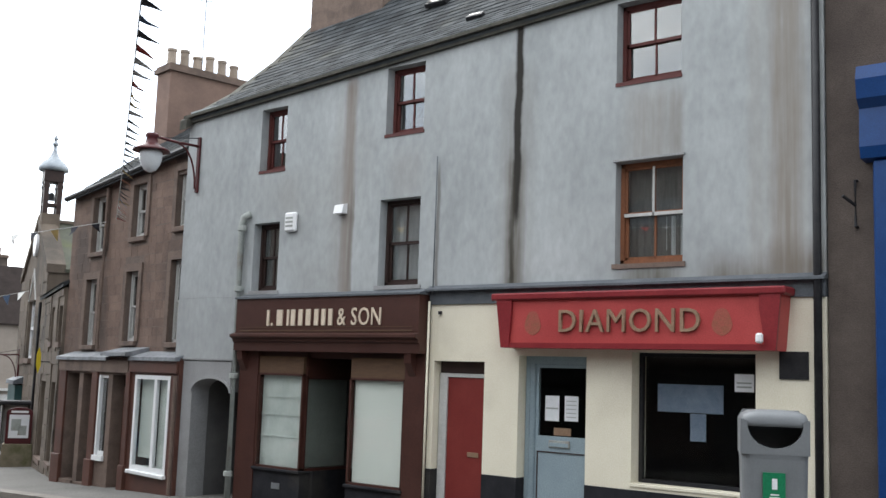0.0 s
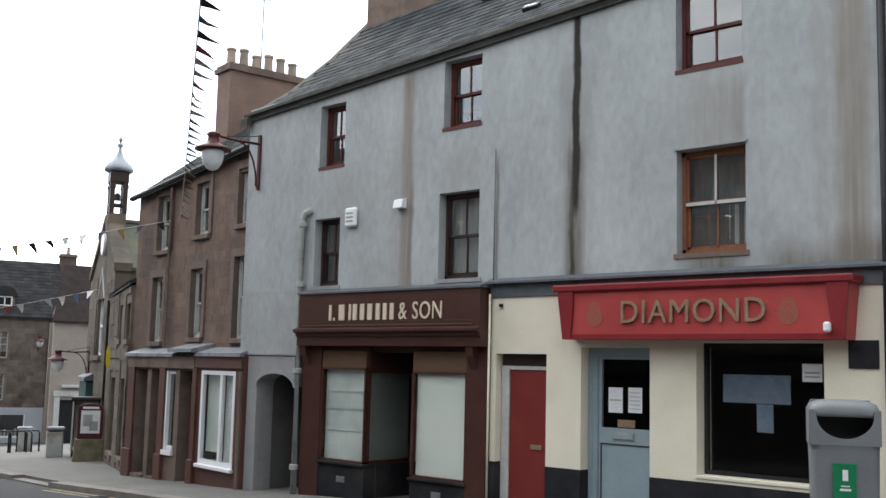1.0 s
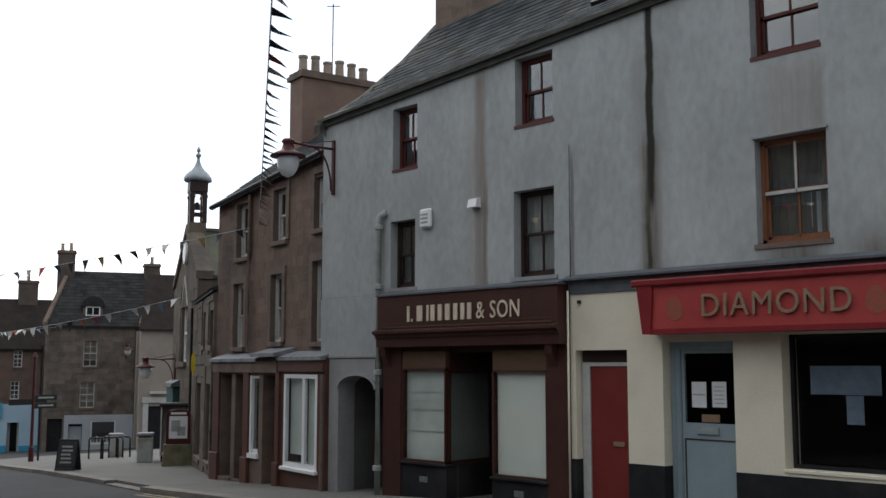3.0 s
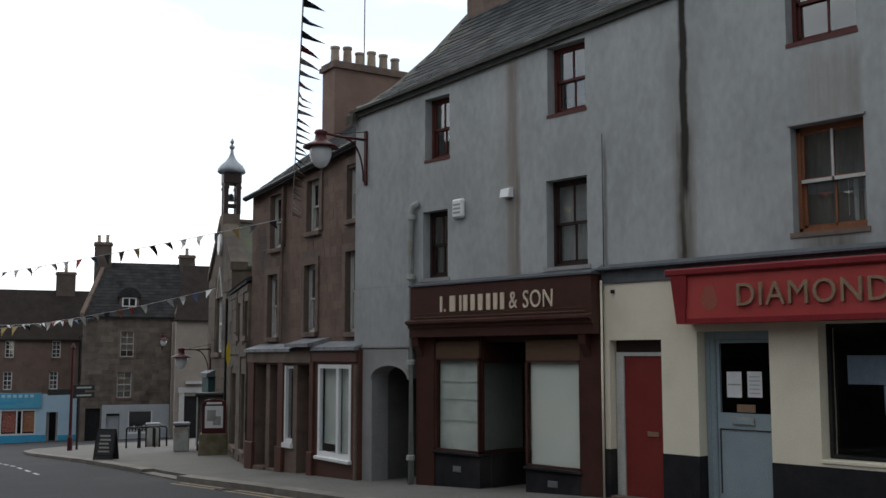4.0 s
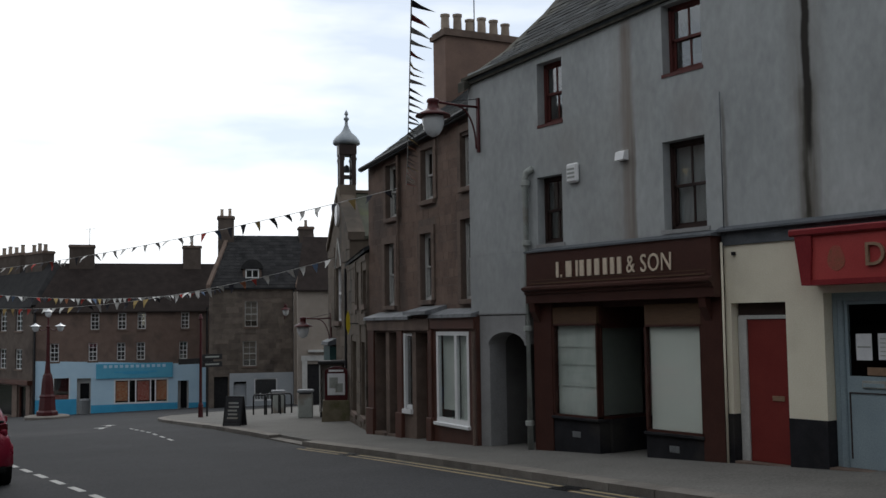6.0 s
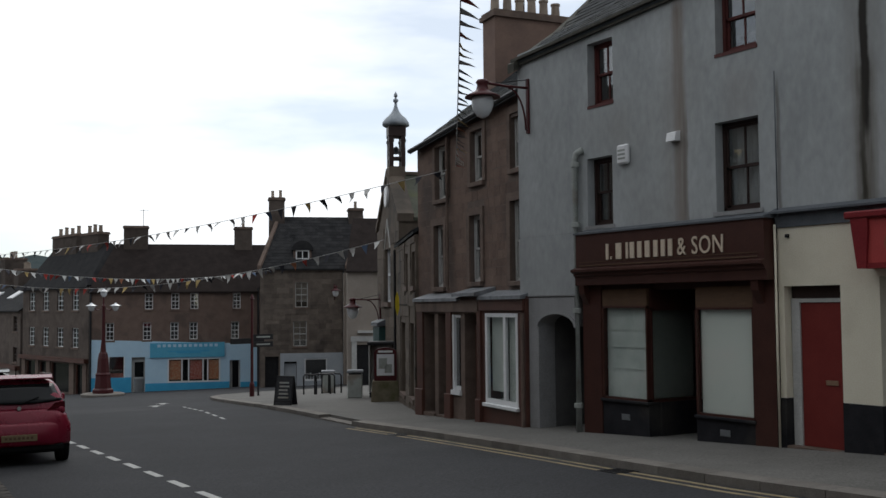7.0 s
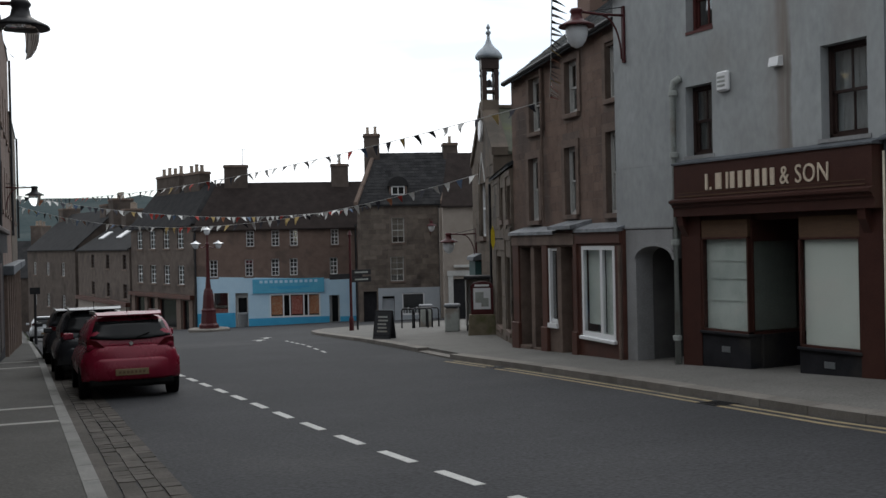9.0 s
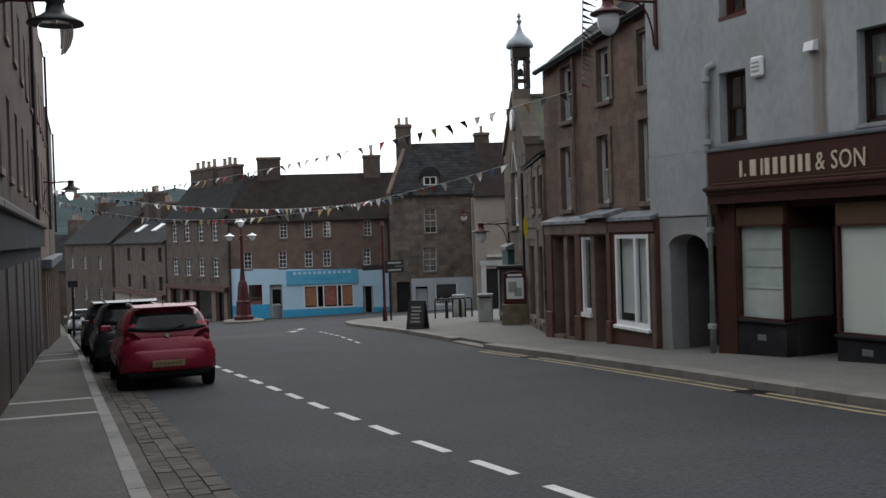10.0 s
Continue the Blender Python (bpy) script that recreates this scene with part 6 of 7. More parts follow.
litter = empty("litter_bin", on_ground(7.28, 3.5, 0.1, -64) @ Matrix.Diagonal((0.93, 0.93, 1.05, 1)), "grey moulded plastic litter bin with green label", "litter bin")
ring = lambda w, d, r, z: [(x, y, z) for x, y in rounded(w, d, r)]
part("body", loft(bmesh.new(), [ring(0.56, 0.48, 0.10, 0), ring(0.58, 0.50, 0.10, 0.04), ring(0.63, 0.555, 0.11, 1.08), ring(0.64, 0.565, 0.11, 1.12)]), PLASTIC, litter, smooth=False)
bm = bmesh.new()
n = 14
arch_pts = [(-0.315, 0.0), (0.315, 0.0), (0.325, 0.30)] + [(0.325 - 0.05 * i / 3, 0.30 + 0.075 * math.sin(i / 3 * math.pi / 2)) for i in range(1, 4)] + [(-0.275 - 0.05 * (3 - i) / 3 + 0.0, 0.30 + 0.075 * math.sin(i / 3 * math.pi / 2)) for i in (3, 2, 1)] + [(-0.325, 0.30)]
for y0, y1 in ((-0.285, -0.235), (0.235, 0.285)):
    prism(bm, arch_pts[:3] + [(0.275, 0.375), (-0.275, 0.375), (-0.325, 0.30)], y0, y1, lambda p2, q2, s2: (p2, s2, 1.12 + q2)) if y0 > 0 else None
# front of the hood with a curved mouth
mouth = [(0.26 * math.cos(math.pi + math.pi * i / n), 0.25 + 0.195 * math.sin(math.pi + math.pi * i / n)) for i in range(n + 1)]
outline = [(-0.325, 0.30), (-0.315, 0.0), (0.315, 0.0), (0.325, 0.30)]
left_half = [(-0.325, 0.29), (-0.315, 0.0), (0.0, 0.0)] + [(0.0, 0.055)] + mouth[:n // 2][::-1] + [(-0.26, 0.29)]
right_half = [(0.325, 0.29), (0.315, 0.0), (0.0, 0.0)] + [(0.0, 0.055)] + mouth[n // 2 + 1:] + [(0.26, 0.29)]
for half in (left_half, right_half):
    prism(bm, half, -0.285, -0.25, lambda p2, q2, s2: (p2, s2, 1.12 + q2))
box(bm, -0.325, -0.29, -0.26, 0.26, 1.12, 1.42)
box(bm, 0.29, 0.325, -0.26, 0.26, 1.12, 1.42)
part("hood", bm, PLASTIC, litter)
part("hood_top", loft(bmesh.new(), [ring(0.64, 0.565, 0.12, 1.36), ring(0.645, 0.57, 0.12, 1.39), ring(0.64, 0.565, 0.13, 1.43), ring(0.60, 0.53, 0.15, 1.465), ring(0.48, 0.43, 0.15, 1.49), ring(0.30, 0.28, 0.13, 1.50)]), PLASTIC, litter, smooth=True)
part("liner", boxes((-0.28, 0.28, -0.22, 0.22, 1.1, 1.13)), IRON, litter)
part("label_plate", boxes((-0.12, 0.09, -0.296, -0.262, 0.68, 0.97)), GREENLABEL, litter)
part("label_bars", boxes((-0.06, 0.04, -0.30, -0.296, 0.745, 0.765), (-0.05, 0.03, -0.30, -0.296, 0.78, 0.79), (-0.035, 0.015, -0.30, -0.296, 0.83, 0.92)), WHITE, litter)

info = empty("notice_cabinet", on_ground(13.3, 27.3, 0.1, -32), "dark red arched notice cabinet on a stone planter", "notice board")
part("planter", loft(bmesh.new(), [ring(0.86, 0.7, 0.03, 0), ring(0.78, 0.62, 0.03, 0.62)]), PLANT, info)
cab = [(-0.34, 0.62), (0.34, 0.62), (0.34, 1.48)] + [(0.34 * math.cos(math.pi * i / 8), 1.48 + 0.14 * math.sin(math.pi * i / 8)) for i in range(1, 8)] + [(-0.34, 1.48)]
part("cabinet", prism(bmesh.new(), cab, -0.12, 0.12, lambda a, b, c: (a, c, b)), MAROONIRON, info)
part("poster", boxes((-0.26, 0.26, -0.128, -0.121, 0.78, 1.42)), PAPER, info)
part("poster_print", boxes((-0.2, 0.05, -0.133, -0.129, 0.98, 1.3), (-0.02, 0.2, -0.133, -0.129, 0.86, 1.12)), PIPEGREY, info)
part("header", boxes((-0.22, 0.22, -0.128, -0.121, 1.47, 1.53)), WHITE, info)
phone = empty("phone_kiosk", on_ground(14.2, 29.1, 0.1, -32), "open grey phone kiosk with a dark hood", "kiosk")
part("side_panel", boxes((-0.42, -0.38, -0.35, 0.35, 0.2, 1.7)), GREYWHITE, phone)
part("side_panel", boxes((0.38, 0.42, -0.35, 0.35, 0.2, 1.7)), GREYWHITE, phone)
part("back_panel", boxes((-0.38, 0.38, 0.31, 0.35, 0.3, 1.7)), GREYWHITE, phone)
part("roof", boxes((-0.46, 0.46, -0.4, 0.4, 1.7, 1.82), bevel=0.03), IRON, phone)
part("telephone", boxes((-0.16, 0.16, 0.15, 0.308, 0.9, 1.4), bevel=0.02), MAROONIRON, phone)
for x in (-0.40, 0.40):
    part("leg", boxes((x - 0.03, x + 0.03, 0.27, 0.33, 0.0, 0.2)), IRON, phone)

grey_bin = empty("litter_bin", on_ground(13.9, 30.4, 0.1, -30), "square grey stone-effect litter bin", "litter bin", "bins on the square")
part("body", boxes((-0.24, 0.24, -0.24, 0.24, 0, 0.78), bevel=0.03), PIPEGREY, grey_bin)
part("lid", boxes((-0.27, 0.27, -0.27, 0.27, 0.82, 0.92), bevel=0.03), PALELEAD, grey_bin)
part("neck", boxes((-0.2, 0.2, -0.2, 0.2, 0.78, 0.82)), IRON, grey_bin)
copy_thing(grey_bin, on_ground(16.9, 38.4, 0.1, -20))
rack = empty("cycle_stand", on_ground(15.9, 36.9, 0.1, -25), "black steel hoop cycle stand", "cycle stand", "cycle stands")
part("hoop", tube(bmesh.new(), [(-0.3, 0, 0), (-0.3, 0, 0.7), (-0.24, 0, 0.78), (0.24, 0, 0.78), (0.3, 0, 0.7), (0.3, 0, 0)], 0.035, 8), IRON, rack, smooth=True)
for x, y in ((16.35, 37.3), (16.85, 37.7), (15.6, 37.4)):
    copy_thing(rack, on_ground(x, y, 0.1, -60))
board = empty("pavement_sign", on_ground(10.65, 28.7, 0.1, -50) @ Matrix.Diagonal((0.85, 0.85, 0.85, 1)), "black chalkboard pavement sign", "pavement sign")
for s2 in (-1, 1):
    leaf = part("leaf", boxes((-0.31, 0.31, -0.018, 0.018, 0.0, 1.0)), CHALK, board)
    leaf.matrix_basis = pose(0, s2 * 0.24, 0, s2 * 13, 0, 0)
    part("frame", boxes((-0.34, -0.30, -0.025, 0.025, 0, 1.04), (0.30, 0.34, -0.025, 0.025, 0, 1.04), (-0.30, 0.30, -0.025, 0.025, 0.99, 1.04), (-0.30, 0.30, -0.025, 0.025, 0.12, 0.16)), IRON, leaf)
    if s2 < 0:
        part("chalk_bars", boxes(*[(-0.2 + 0.02 * (i % 2), 0.2 - 0.03 * (i % 3), -0.024, -0.018, 0.25 + 0.13 * i, 0.31 + 0.13 * i) for i in range(5)]), PIPEGREY, leaf)
finger = empty("signpost", on_ground(14.1, 39.7, 0.1, 0), "maroon fingerpost with dark name arms", "signpost")
part("post", lathe(bmesh.new(), [(0.1, 0), (0.1, 0.5), (0.06, 0.6), (0.05, 3.9), (0.09, 3.95), (0.02, 4.15)], 12), MAROONIRON, finger)
for z, a in ((2.1, 10), (2.4, 10), (2.25, 190)):
    f = part("sign_arm", boxes((0.05, 1.0, -0.02, 0.02, -0.11, 0.11)), IRON, finger)
    f.matrix_basis = pose(0, 0, z, 0, 0, a)
    part("sign_bars", boxes((0.2, 0.85, -0.026, -0.02, -0.03, 0.03)), PIPEGREY, f)
post2 = empty("street_sign", on_ground(14.75, 40.6, 0.1, 0), "dark grey traffic sign post", "sign")
part("post", lathe(bmesh.new(), [(0.045, 0), (0.045, 2.6)], 10), IRON, post2)
part("plate", boxes((-0.25, 0.25, -0.05, -0.046, 2.05, 2.5)), IRON, post2)
left_post = empty("street_sign", on_ground(3.0, 50.5, 0.1, 0), "slim dark post with small sign lamps", "sign")
part("post", lathe(bmesh.new(), [(0.07, 0), (0.05, 2.6)], 10), IRON, left_post)
part("plate", boxes((-0.22, 0.22, -0.06, -0.05, 2.3, 2.6)), IRON, left_post)
wheelie = empty("wheelie_bin", on_ground(1.32, 44.6, 0.1, -6), "blue plastic wheelie bin by the wall", "wheelie bin")
part("body", loft(bmesh.new(), [ring(0.42, 0.46, 0.04, 0.06), ring(0.54, 0.62, 0.04, 0.9)]), BINBLUE, wheelie)
part("lid", loft(bmesh.new(), [ring(0.58, 0.66, 0.04, 0.9), ring(0.56, 0.62, 0.04, 0.98)]), BINBLUE, wheelie)
for x in (-0.23, 0.23):
    w = part("wheel", lathe(bmesh.new(), [(0.1, -0.03), (0.1, 0.03)], 14), RUBBER, wheelie)
    w.matrix_basis = pose(x, 0.24, 0.1, 0, 90, 0)

lamp = empty("lamp_standard", on_ground(14.07, 62.3, 0.02, 12), "maroon cast iron lamp standard with clustered lanterns", "street lamp")
part("plinth", lathe(bmesh.new(), [(1.25, 0), (1.25, 0.16), (1.15, 0.2)], 20), KERB, lamp)
part("pedestal", lathe(bmesh.new(), [(0.62, 0.2), (0.62, 0.4), (0.5, 0.5), (0.44, 1.2), (0.46, 1.3), (0.38, 1.4), (0.32, 2.2), (0.26, 2.5), (0.2, 2.6)], 8), MAROONIRON, lamp)
part("shaft", lathe(bmesh.new(), [(0.18, 2.55), (0.12, 3.2), (0.09, 5.2), (0.12, 5.3), (0.06, 5.4), (0.05, 5.9)], 12), MAROONIRON, lamp)
for i in range(4):
    a = i * math.pi / 2 + 0.3
    part("arm", tube(bmesh.new(), [(0, 0, 5.2), (0.5 * math.cos(a), 0.5 * math.sin(a), 5.05), (0.95 * math.cos(a), 0.95 * math.sin(a), 5.3)], 0.03, 6), MAROONIRON, lamp)
    part("lantern", lathe(bmesh.new(), [(0.08, -0.28), (0.17, -0.16), (0.2, -0.02), (0.34, 0.02), (0.1, 0.12), (0.02, 0.2)], 12, (0.95 * math.cos(a), 0.95 * math.sin(a), 5.3)), LAMPGLASS, lamp)
part("lantern", lathe(bmesh.new(), [(0.08, 0), (0.17, 0.12), (0.2, 0.28), (0.3, 0.32), (0.1, 0.42), (0.02, 0.5)], 12, (0, 0, 5.85)), LAMPGLASS, lamp)
post_box = empty("litter_bin", on_ground(18.9, 71.4, 0.03, 0), "dark round litter bin by the blue shop", "litter bin")
part("body", lathe(bmesh.new(), [(0.3, 0), (0.36, 0.8), (0.38, 0.9), (0.34, 1.0)], 14), PLASTIC, post_box)

# ---- parked cars ----
def car(m, paint, label, length=3.9, width=1.66, height=1.5, hatch=True):
    """A small hatchback: local y runs from tail to nose, its wheels on z = 0."""
    c = empty("car", m, label, "car", "parked cars")
    hw = width / 2
    n = 24

    def section(y, zb, zm, zt, wb, wm, wt):
        pts = []
        for i in range(n):
            a = 2 * math.pi * i / n
            cx, cz = math.cos(a), math.sin(a)
            sx, sz = math.copysign(abs(cx) ** 0.45, cx), math.copysign(abs(cz) ** 0.5, cz)
            z = zm + sz * ((zt - zm) if sz > 0 else (zm - zb))
            k = (z - zb) / max(zt - zb, 1e-3)
            w = wb + (wm - wb) * min(k * 2, 1) if k < 0.5 else wm + (wt - wm) * (k * 2 - 1)
            pts.append((sx * w, y, z))
        return pts

    L, H = length, height
    low = [section(0.0, 0.34, 0.62, 0.86, hw * 0.80, hw * 0.84, hw * 0.72), section(0.08, 0.27, 0.62, 0.93, hw * 0.93, hw * 0.95, hw * 0.86), section(0.35, 0.24, 0.62, 0.97, hw * 0.97, hw, hw * 0.9),
           section(1.2, 0.22, 0.60, 0.97, hw * 0.98, hw, hw * 0.9), section(2.4, 0.22, 0.60, 0.95, hw * 0.98, hw, hw * 0.9), section(3.1, 0.22, 0.58, 0.92, hw * 0.97, hw, hw * 0.88),
           section(L - 0.35, 0.24, 0.52, 0.80, hw * 0.92, hw * 0.95, hw * 0.8), section(L - 0.02, 0.3, 0.48, 0.66, hw * 0.7, hw * 0.76, hw * 0.6)]
    part("body", loft(bmesh.new(), low), paint, c, smooth=True)
    cabin = [section(0.06, 0.80, 0.86, 0.94, hw * 0.86, hw * 0.86, hw * 0.82), section(0.14, 0.8, 1.0, 1.14, hw * 0.88, hw * 0.86, hw * 0.76), section(0.34, 0.8, 1.1, H - 0.07, hw * 0.9, hw * 0.86, hw * 0.68),
             section(0.5, 0.8, 1.1, H - 0.02, hw * 0.9, hw * 0.86, hw * 0.68), section(1.4, 0.8, 1.1, H, hw * 0.9, hw * 0.86, hw * 0.68), section(2.1, 0.8, 1.1, H - 0.06, hw * 0.9, hw * 0.86, hw * 0.66),
             section(2.7, 0.8, 1.0, 1.2, hw * 0.9, hw * 0.86, hw * 0.7), section(3.15, 0.78, 0.84, 0.9, hw * 0.84, hw * 0.84, hw * 0.8)]
    part("cabin", loft(bmesh.new(), cabin), paint, c, smooth=True)
    # tailgate glass, set proud of the sloping back
    bm = bmesh.new()
    rows = []
    for k in range(5):
        f = k / 4
        z, y, w = 1.0 + f * (H - 0.15 - 1.0), 0.055 + f * 0.2, hw * (0.80 - 0.14 * f)
        rows.append([bm.verts.new((w * (i / 6 - 1), y + 0.07 * abs(i / 6 - 1) ** 3 - 0.02, z + (0.04 * (i / 6 - 1) ** 2 if k == 0 else 0))) for i in range(13)])
    for a, b in zip(rows, rows[1:]):
        for i in range(12):
            bm.faces.new((a[i], a[i + 1], b[i + 1], b[i]))
    g = part("rear_window", bm, CARGLASS, c, smooth=True)
    sol = g.modifiers.new("thickness", "SOLIDIFY")
    sol.thickness, sol.offset = 0.02, 0
    part("wiper", tube(bmesh.new(), [(0.02, 0.02, 1.0), (0.3, 0.045, 1.1)], 0.012, 6), RUBBER, g)
    part("spoiler", loft(bmesh.new(), [[(-hw * 0.64, 0.2, H - 0.07), (hw * 0.64, 0.2, H - 0.07), (hw * 0.66, 0.45, H - 0.03), (-hw * 0.66, 0.45, H - 0.03)], [(-hw * 0.62, 0.19, H - 0.045), (hw * 0.62, 0.19, H - 0.045), (hw * 0.66, 0.45, H + 0.003), (-hw * 0.66, 0.45, H + 0.003)]]), paint, c)
    for sd in (-1, 1):
        bm = bmesh.new()
        pts = [(0.72, 1.04), (2.62, 1.0), (2.1, H - 0.14), (0.55, H - 0.16)]
        prism(bm, pts, 0, 0.03, lambda p2, q2, s2: (sd * (hw * (0.885 - 0.27 * (q2 - 0.98) / (H - 0.98)) + 0.012 - s2 * 0.8), p2, q2))
        part("side_window", bm, CARGLASS, c)
        bm = bmesh.new()
        prism(bm, [(0.48, 0.88), (0.80, 0.92), (0.79, 1.02), (0.62, 1.0)], 0, 0.1, lambda p2, q2, s2: (sd * p2 * hw * 1.08, 0.02 + s2 + max(0, p2 - 0.55) * 0.25, q2))
        part("tail_light", bm, LIGHTRED, c)
        mr = part("mirror", boxes((-0.09, 0.09, -0.05, 0.05, -0.06, 0.06), bevel=0.02), paint, c)
        mr.matrix_basis = pose(sd * (hw + 0.08), 2.35, 1.02)
        for y in (0.62, L - 0.72):
            wh = part("wheel", lathe(bmesh.new(), [(0.2, -0.09), (0.30, -0.09), (0.31, -0.06), (0.31, 0.06), (0.30, 0.09), (0.2, 0.09)], 24), RUBBER, c)
            wh.matrix_basis = pose(sd * (hw - 0.1), y, 0.31, 0, 90, 0)
            part("rim", lathe(bmesh.new(), [(0.2, -0.07), (0.2, 0.07)], 16), PIPEGREY, wh)
    part("bumper_skirt", boxes((-hw * 0.84, hw * 0.84, 0.0, 0.5, 0.2, 0.36), bevel=0.05), RUBBER, c)
    bp = bmesh.new()
    brows = [[(hw * 0.97 * (i / 8 - 1), -0.05 + 0.16 * abs(i / 8 - 1) ** 4, z) for i in range(17)] + [(hw * 0.9 * (1 - i / 8), 0.3, z) for i in range(17)] for z in (0.32, 0.36, 0.64, 0.69)]
    for k in (0, 3):
        brows[k] = [(x * 0.985, y + 0.03 if y < 0.25 else y, z) for x, y, z in brows[k]]
    part("bumper", loft(bp, brows), paint, c, smooth=True)
    pl = part("number_plate", boxes((-0.27, 0.27, -0.068, -0.03, 0.40, 0.51), bevel=0.006), PLATE, c)
    part("plate_bars", boxes(*[(-0.22 + i * 0.065, -0.18 + i * 0.065, -0.071, -0.067, 0.435, 0.475) for i in range(7)]), BROWN2, pl)
    part("badge", lathe(bmesh.new(), [(0.035, 0), (0.035, 0.02)], 6), PIPEGREY, c).matrix_basis = pose(0, 0.03, 0.93, 90, 0, 0)
    part("aerial", tube(bmesh.new(), [(0, 0.7, H - 0.02), (0, 0.6, H + 0.12)], 0.008, 6), RUBBER, c)
    each("roof_rail", PIPEGREY, c, (-hw * 0.66, -hw * 0.62, 0.6, 2.0, H - 0.03, H + 0.02), (hw * 0.62, hw * 0.66, 0.6, 2.0, H - 0.03, H + 0.02))
    return c


def parked(x, y, turn=-5.3):
    return Matrix.Translation((x, y, gz(y))) @ Matrix.Rotation(radians(turn), 4, "Z") @ Matrix.Rotation(math.atan(-0.0445 if y < 29 else -0.0644), 4, "X")


car(parked(1.08, 17.75), CARRED, "metallic crimson hatchback seen from behind", 3.9, 1.66, 1.46)
car(parked(1.28, 22.6), CARDARK, "dark grey estate car with pale roof rails", 4.2, 1.66, 1.52)
car(parked(1.75, 28.6), CARDARK, "dark hatchback parked at the kerb", 3.9, 1.66, 1.46)
car(parked(4.75, 62.0), CARSILVER, "silver saloon car further downhill", 4.2, 1.75, 1.42)

# ---- bunting across the street ----
def bunting(a, b, sag, count, size, seed, label, wind=0.0):
    r = random.Random(seed)
    th = empty("bunting", Matrix.Identity(4), label, "bunting", "bunting across the street")
    a, b = Vector(a), Vector(b)
    at = lambda f: a.lerp(b, f) - Vector((0, 0, sag * 4 * f * (1 - f)))
    part("cord", tube(bmesh.new(), [at(i / 40) for i in range(41)], 0.008, 5), GREYWHITE, th)
    for i in range(count):
        f = (i + 0.5) / count
        p, d = at(f), (at(min(f + 0.01, 1)) - at(f - 0.01)).normalized()
        tilt = wind + r.uniform(-0.3, 0.3) if wind else r.uniform(-0.9, 0.9)
        side = d.cross(Vector((0, 0, 1))).normalized()
        down = (Vector((0, 0, -1)) * math.cos(tilt) + side * math.sin(tilt)).normalized()
        bm = bmesh.new()
        w, h = size * r.uniform(0.42, 0.5), size * r.uniform(0.9, 1.2)
        curl = side * r.uniform(-0.05, 0.05) * size * 4
        v = [bm.verts.new(p - d * w), bm.verts.new(p + d * w), bm.verts.new(p + d * w * 0.5 + down * h * 0.5 + curl), bm.verts.new(p + down * h + d * r.uniform(-0.05, 0.05)), bm.verts.new(p - d * w * 0.5 + down * h * 0.5 + curl)]
        bm.faces.new((v[0], v[1], v[2], v[4]))
        bm.faces.new((v[4], v[2], v[3]))
        part("flag", bm, FLAGS[r.choice((0, 0, 0, 0, 0, 0, 0, 0, 1, 1, 1, 1, 1, 2, 2, 3, 4, 5))], th)


bunting((10.35, 18.9, 5.15), (-3.46, -2.2, 6.3), 0.5, 62, 0.22, 1, "string of mixed triangular flags from the stone house", -1.0)
bunting((10.3, 19.2, 5.1), (3.1, 60.0, 4.85), 0.66, 66, 0.27, 2, "long string of white and coloured flags down the street")
bunting((14.0, 28.6, 4.18), (3.0, 58.0, 4.4), 1.4, 58, 0.29, 3, "string of mixed flags from the hall")
bunting((25.5, 64.1, 4.55), (2.6, 54.0, 4.75), 0.9, 66, 0.31, 4, "sagging string of mixed flags over the square")
for x, y, hgt in ((0.6, 100.0, 9.5), (-2.0, 112.0, 10.5), (2.5, 118.0, 8.0)):
    r = random.Random(int(y))
    t = empty("conifer", Matrix.Translation((x, y, gz(y))), "dark conifer beyond the terrace", "tree", "trees down the street")
    part("trunk", tube(bmesh.new(), [(0, 0, 0), (0, 0, hgt * 0.9)], [0.2, 0.04]), TWIG, t)
    bm = bmesh.new()
    for i in range(700):
        f = r.random() ** 0.7
        a, rad = r.uniform(0, 6.28), (1 - f) * 2.3 * r.uniform(0.3, 1.0) + 0.1
        c = Vector((rad * math.cos(a), rad * math.sin(a), hgt * (0.12 + 0.88 * f)))
        s2 = r.uniform(0.2, 0.4)
        vs = [bm.verts.new(c + Vector((r.uniform(-1, 1), r.uniform(-1, 1), r.uniform(-1, 0.4))) * s2) for _ in range(3)]
        bm.faces.new(vs)
    part("crown", bm, FOLIAGE, t)
tree = empty("bare_tree", Matrix.Translation((27.5, 95.0, -11.2)), "bare leafless tree behind the roofs", "tree")
r = random.Random(9)
bm = bmesh.new()


def branch(p, d, ln, rad, depth):
    q = p + d * ln
    tube(bm, [p, (p + q) / 2 + Vector((r.uniform(-1, 1), r.uniform(-1, 1), 0)) * ln * 0.06, q], [rad, rad * 0.85, rad * 0.65], 5)
    if depth:
        for _ in range(3):
            branch(q, (d + Vector((r.uniform(-0.8, 0.8), r.uniform(-0.8, 0.8), r.uniform(-0.1, 0.5)))).normalized(), ln * 0.7, rad * 0.6, depth - 1)


branch(Vector((0, 0, 0)), Vector((0, 0, 1)), 6.0, 0.26, 5)
part("limb", bm, TWIG, tree)

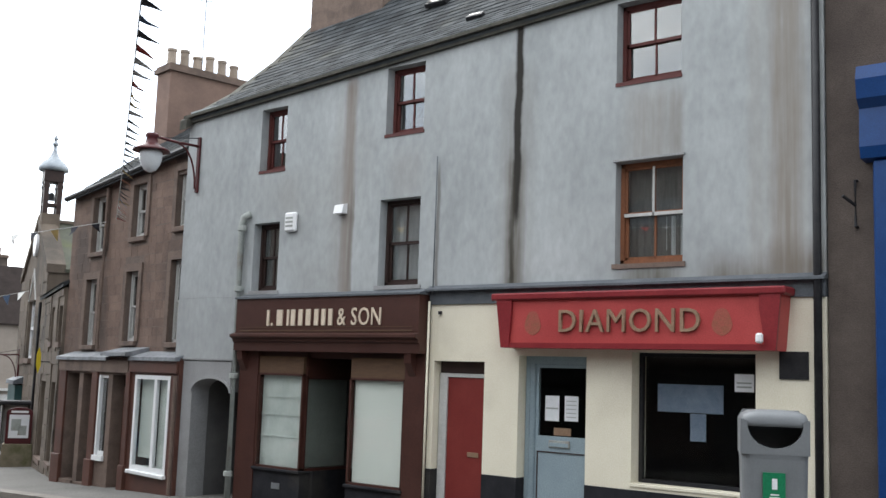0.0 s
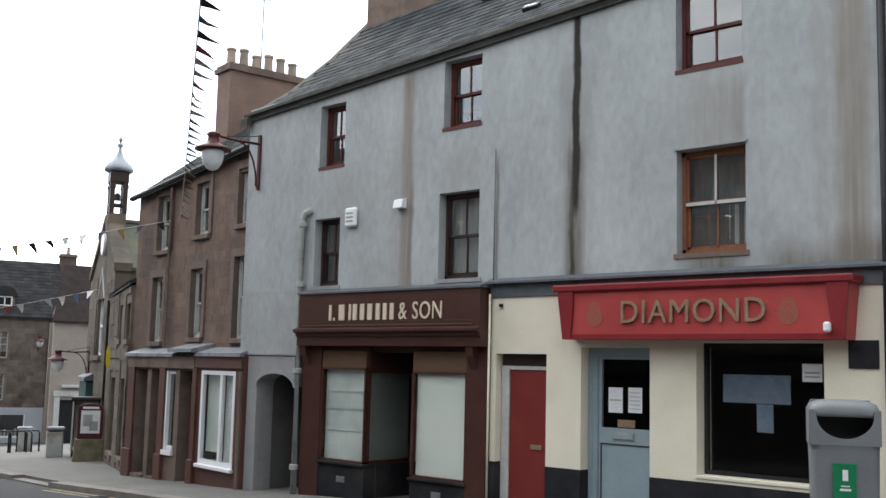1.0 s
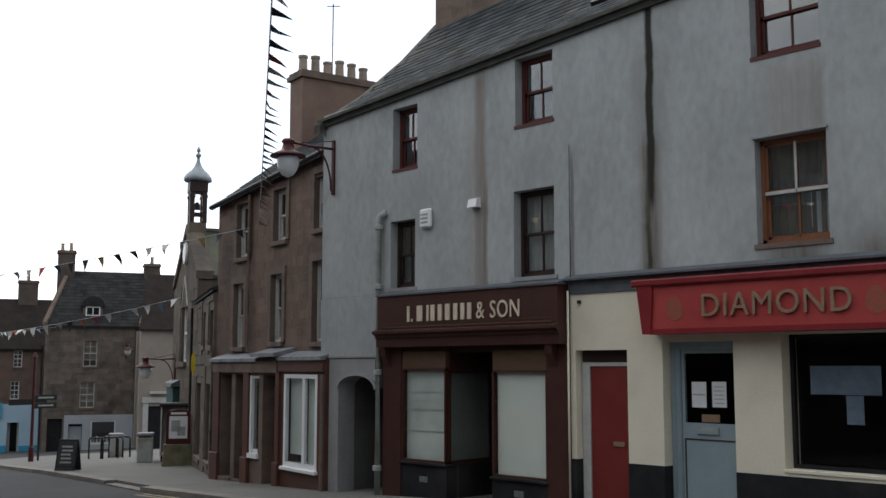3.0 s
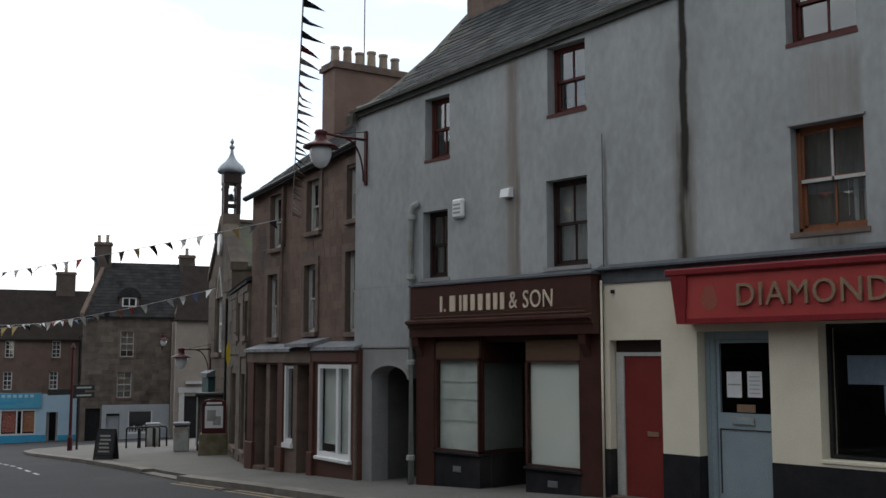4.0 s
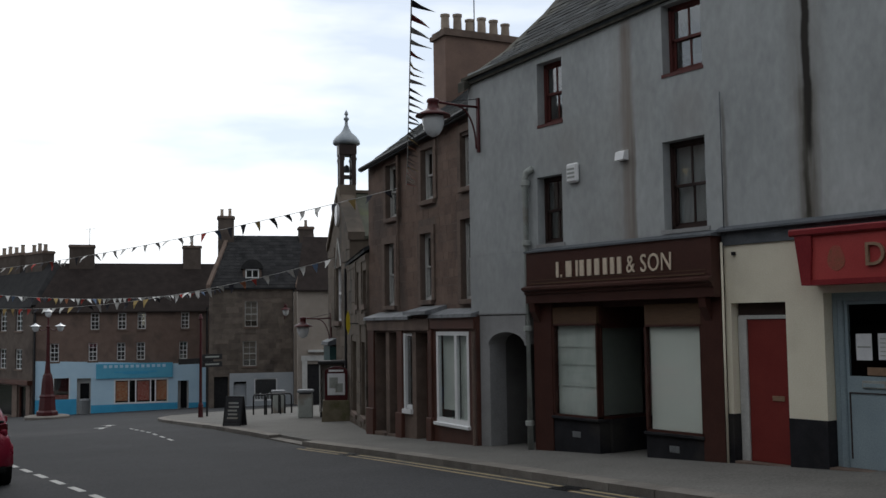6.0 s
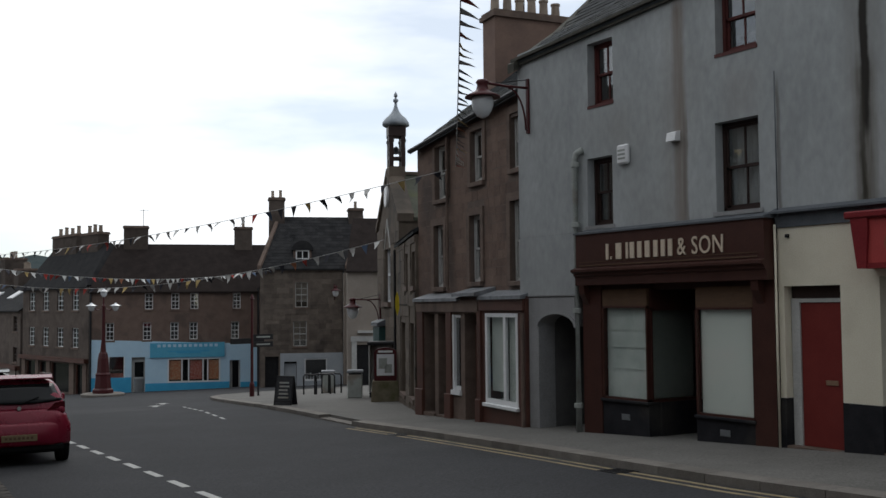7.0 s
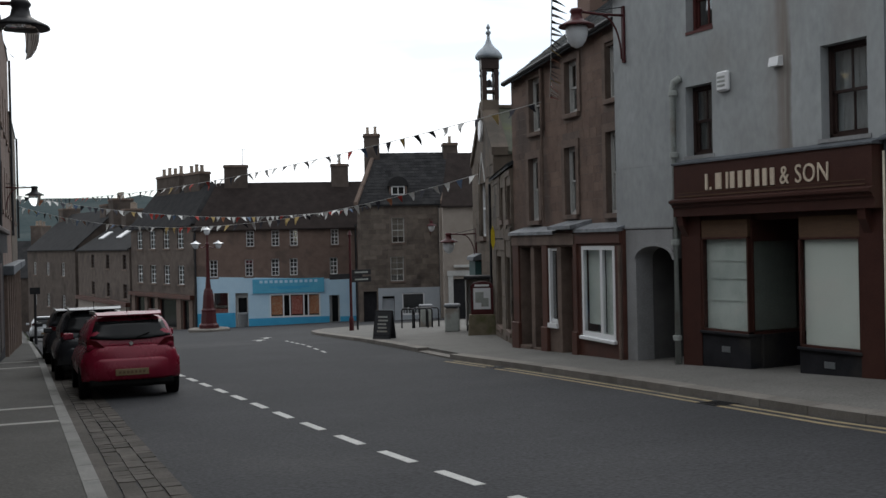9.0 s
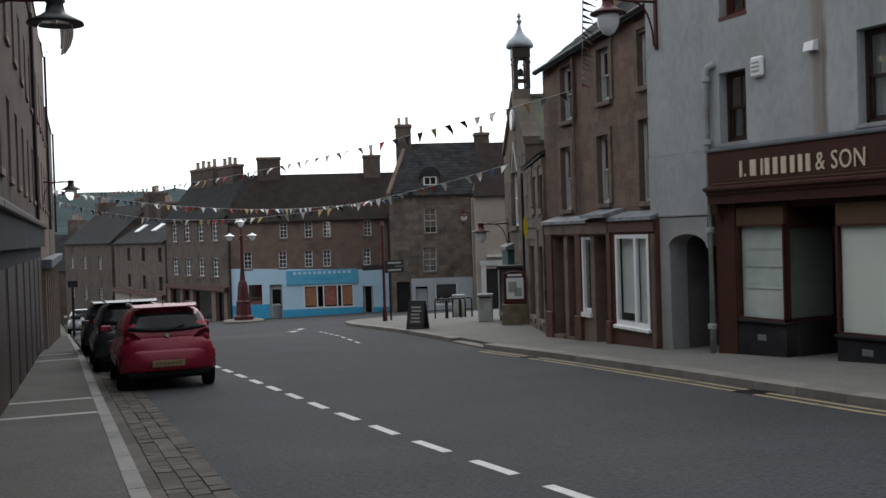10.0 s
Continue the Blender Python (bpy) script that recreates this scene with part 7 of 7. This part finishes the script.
# ---- pieces: stones and slates ----
rubble(stone_house, 0.0, SW, 2.33, s_top, s_holes, STONE, 0.19, 0.34, 0.032, 11)
rubble(low_house, 0.0, LW, -1.2, lambda u: 3.84, l_holes, STONETAN, 0.3, 0.55, -0.01, 12, 0)
rubble(up, 0.0, 3.0, 0.0, lambda u: 8.9, [(0.62, 3.0, -1, 5.8)], DARKSTONE, 0.42, 0.8, 0.012, 13, 60)
rubble(gab, 0.2, GBW - 0.2, -1.05, lambda u: 4.45, [(2.29, 3.13, 2.05, 3.72), (2.16, 3.05, -0.55, 1.1)], STONEGREY, 0.34, 0.6, -0.01, 14, 0)
rubble(hall, 0.0, HW, -1.4, lambda u: 4.75, [(1.9, 3.3, 2.2, 5.0), (0.2, 2.0, -2.2, 1.7)], STONETAN, 0.3, 0.55, -0.01, 15, 0)


def slates(b, W2, zl, zr, rl, rr, depth, mat, course, width, y_over, seed, limit, lift, curve=lambda v: v, shear=0.0):
    """Slates in lapped courses on the front slope; the lowest are pieces of their own."""
    r = random.Random(seed)
    run = depth / 2 + y_over
    nrow = int(math.hypot(run, rl - zl) / course)
    meshes = []
    for i in range(3):
        bm = boxes((-0.5, 0.5, -0.5, 0.5, 0.0, 1.0))
        for v in bm.verts:
            v.co.x += r.uniform(-0.02, 0.02)
            v.co.y += r.uniform(-0.04, 0.04)
        me = bpy.data.meshes.new("slate")
        bm.to_mesh(me)
        bm.free()
        me.materials.append(mat)
        meshes.append(me)
    rest, count = bmesh.new(), 0
    for k in range(nrow):
        f = (k + 0.5) / nrow
        x = -0.02 - (width / 2 if k % 2 else 0) + 0.1
        while x < W2:
            w = width * r.uniform(0.85, 1.12)
            xc = x + w / 2
            ze, zr2 = zl + (zr - zl) * xc / W2, rl + (rr - rl) * xc / W2
            y = -y_over + f * run
            v = y / (depth / 2)
            z = ze + (zr2 - ze) * curve(v) + lift + 0.012
            pitch = math.atan2((zr2 - ze) * (curve(v + 0.03) - curve(v - 0.03)) / 0.06, depth / 2) - 0.05
            roll = -math.atan2(zr - zl, W2)
            m = Matrix.Translation((xc + shear * v, y, z + r.uniform(0, 0.006))) @ Matrix.Rotation(roll, 4, "Y") @ Matrix.Rotation(pitch, 4, "X") @ Matrix.Diagonal((w - 0.008, course * 1.25, 0.012, 1))
            if 0.15 < xc < W2 - 0.02:
                if count < limit and xc < W2 * 0.8:
                    ob = new("slate", meshes[r.randrange(3)])
                    ob.parent = b
                    ob.matrix_basis = m
                    count += 1
                else:
                    vs = [rest.verts.new(m @ Vector(c)) for c in ((-0.5, -0.5, 0), (0.5, -0.5, 0), (0.5, 0.5, 0), (-0.5, 0.5, 0), (-0.5, -0.5, 1), (0.5, -0.5, 1), (0.5, 0.5, 1), (-0.5, 0.5, 1))]
                    for fc in ((4, 5, 6, 7), (0, 1, 5, 4), (1, 2, 6, 5), (3, 0, 4, 7)):
                        rest.faces.new([vs[i] for i in fc])
            x += w
    tagged(part("slate_course", rest, mat, b), kind="stuff")


slates(main_house, W, 6.86, 7.63, 9.56, 10.33, 6.2, SLATE, 0.2, 0.3, 0.08, 21, 300, 0.06, sweep)
slates(stone_house, SW, 5.98, 6.42, 8.2, 8.6, 5.8, SLATE, 0.2, 0.3, 0.16, 22, 0, 0.08)
slates(low_house, LW, 3.9, 3.9, 5.4, 5.4, 5, SLATE, 0.22, 0.32, 0.06, 23, 0, 0.08)
slates(gab, GBW, 4.72, 4.72, 8.28, 8.28, 7, DARKSLATE, 0.3, 0.4, 0.2, 24, 0, 0.1, shear=1.35)
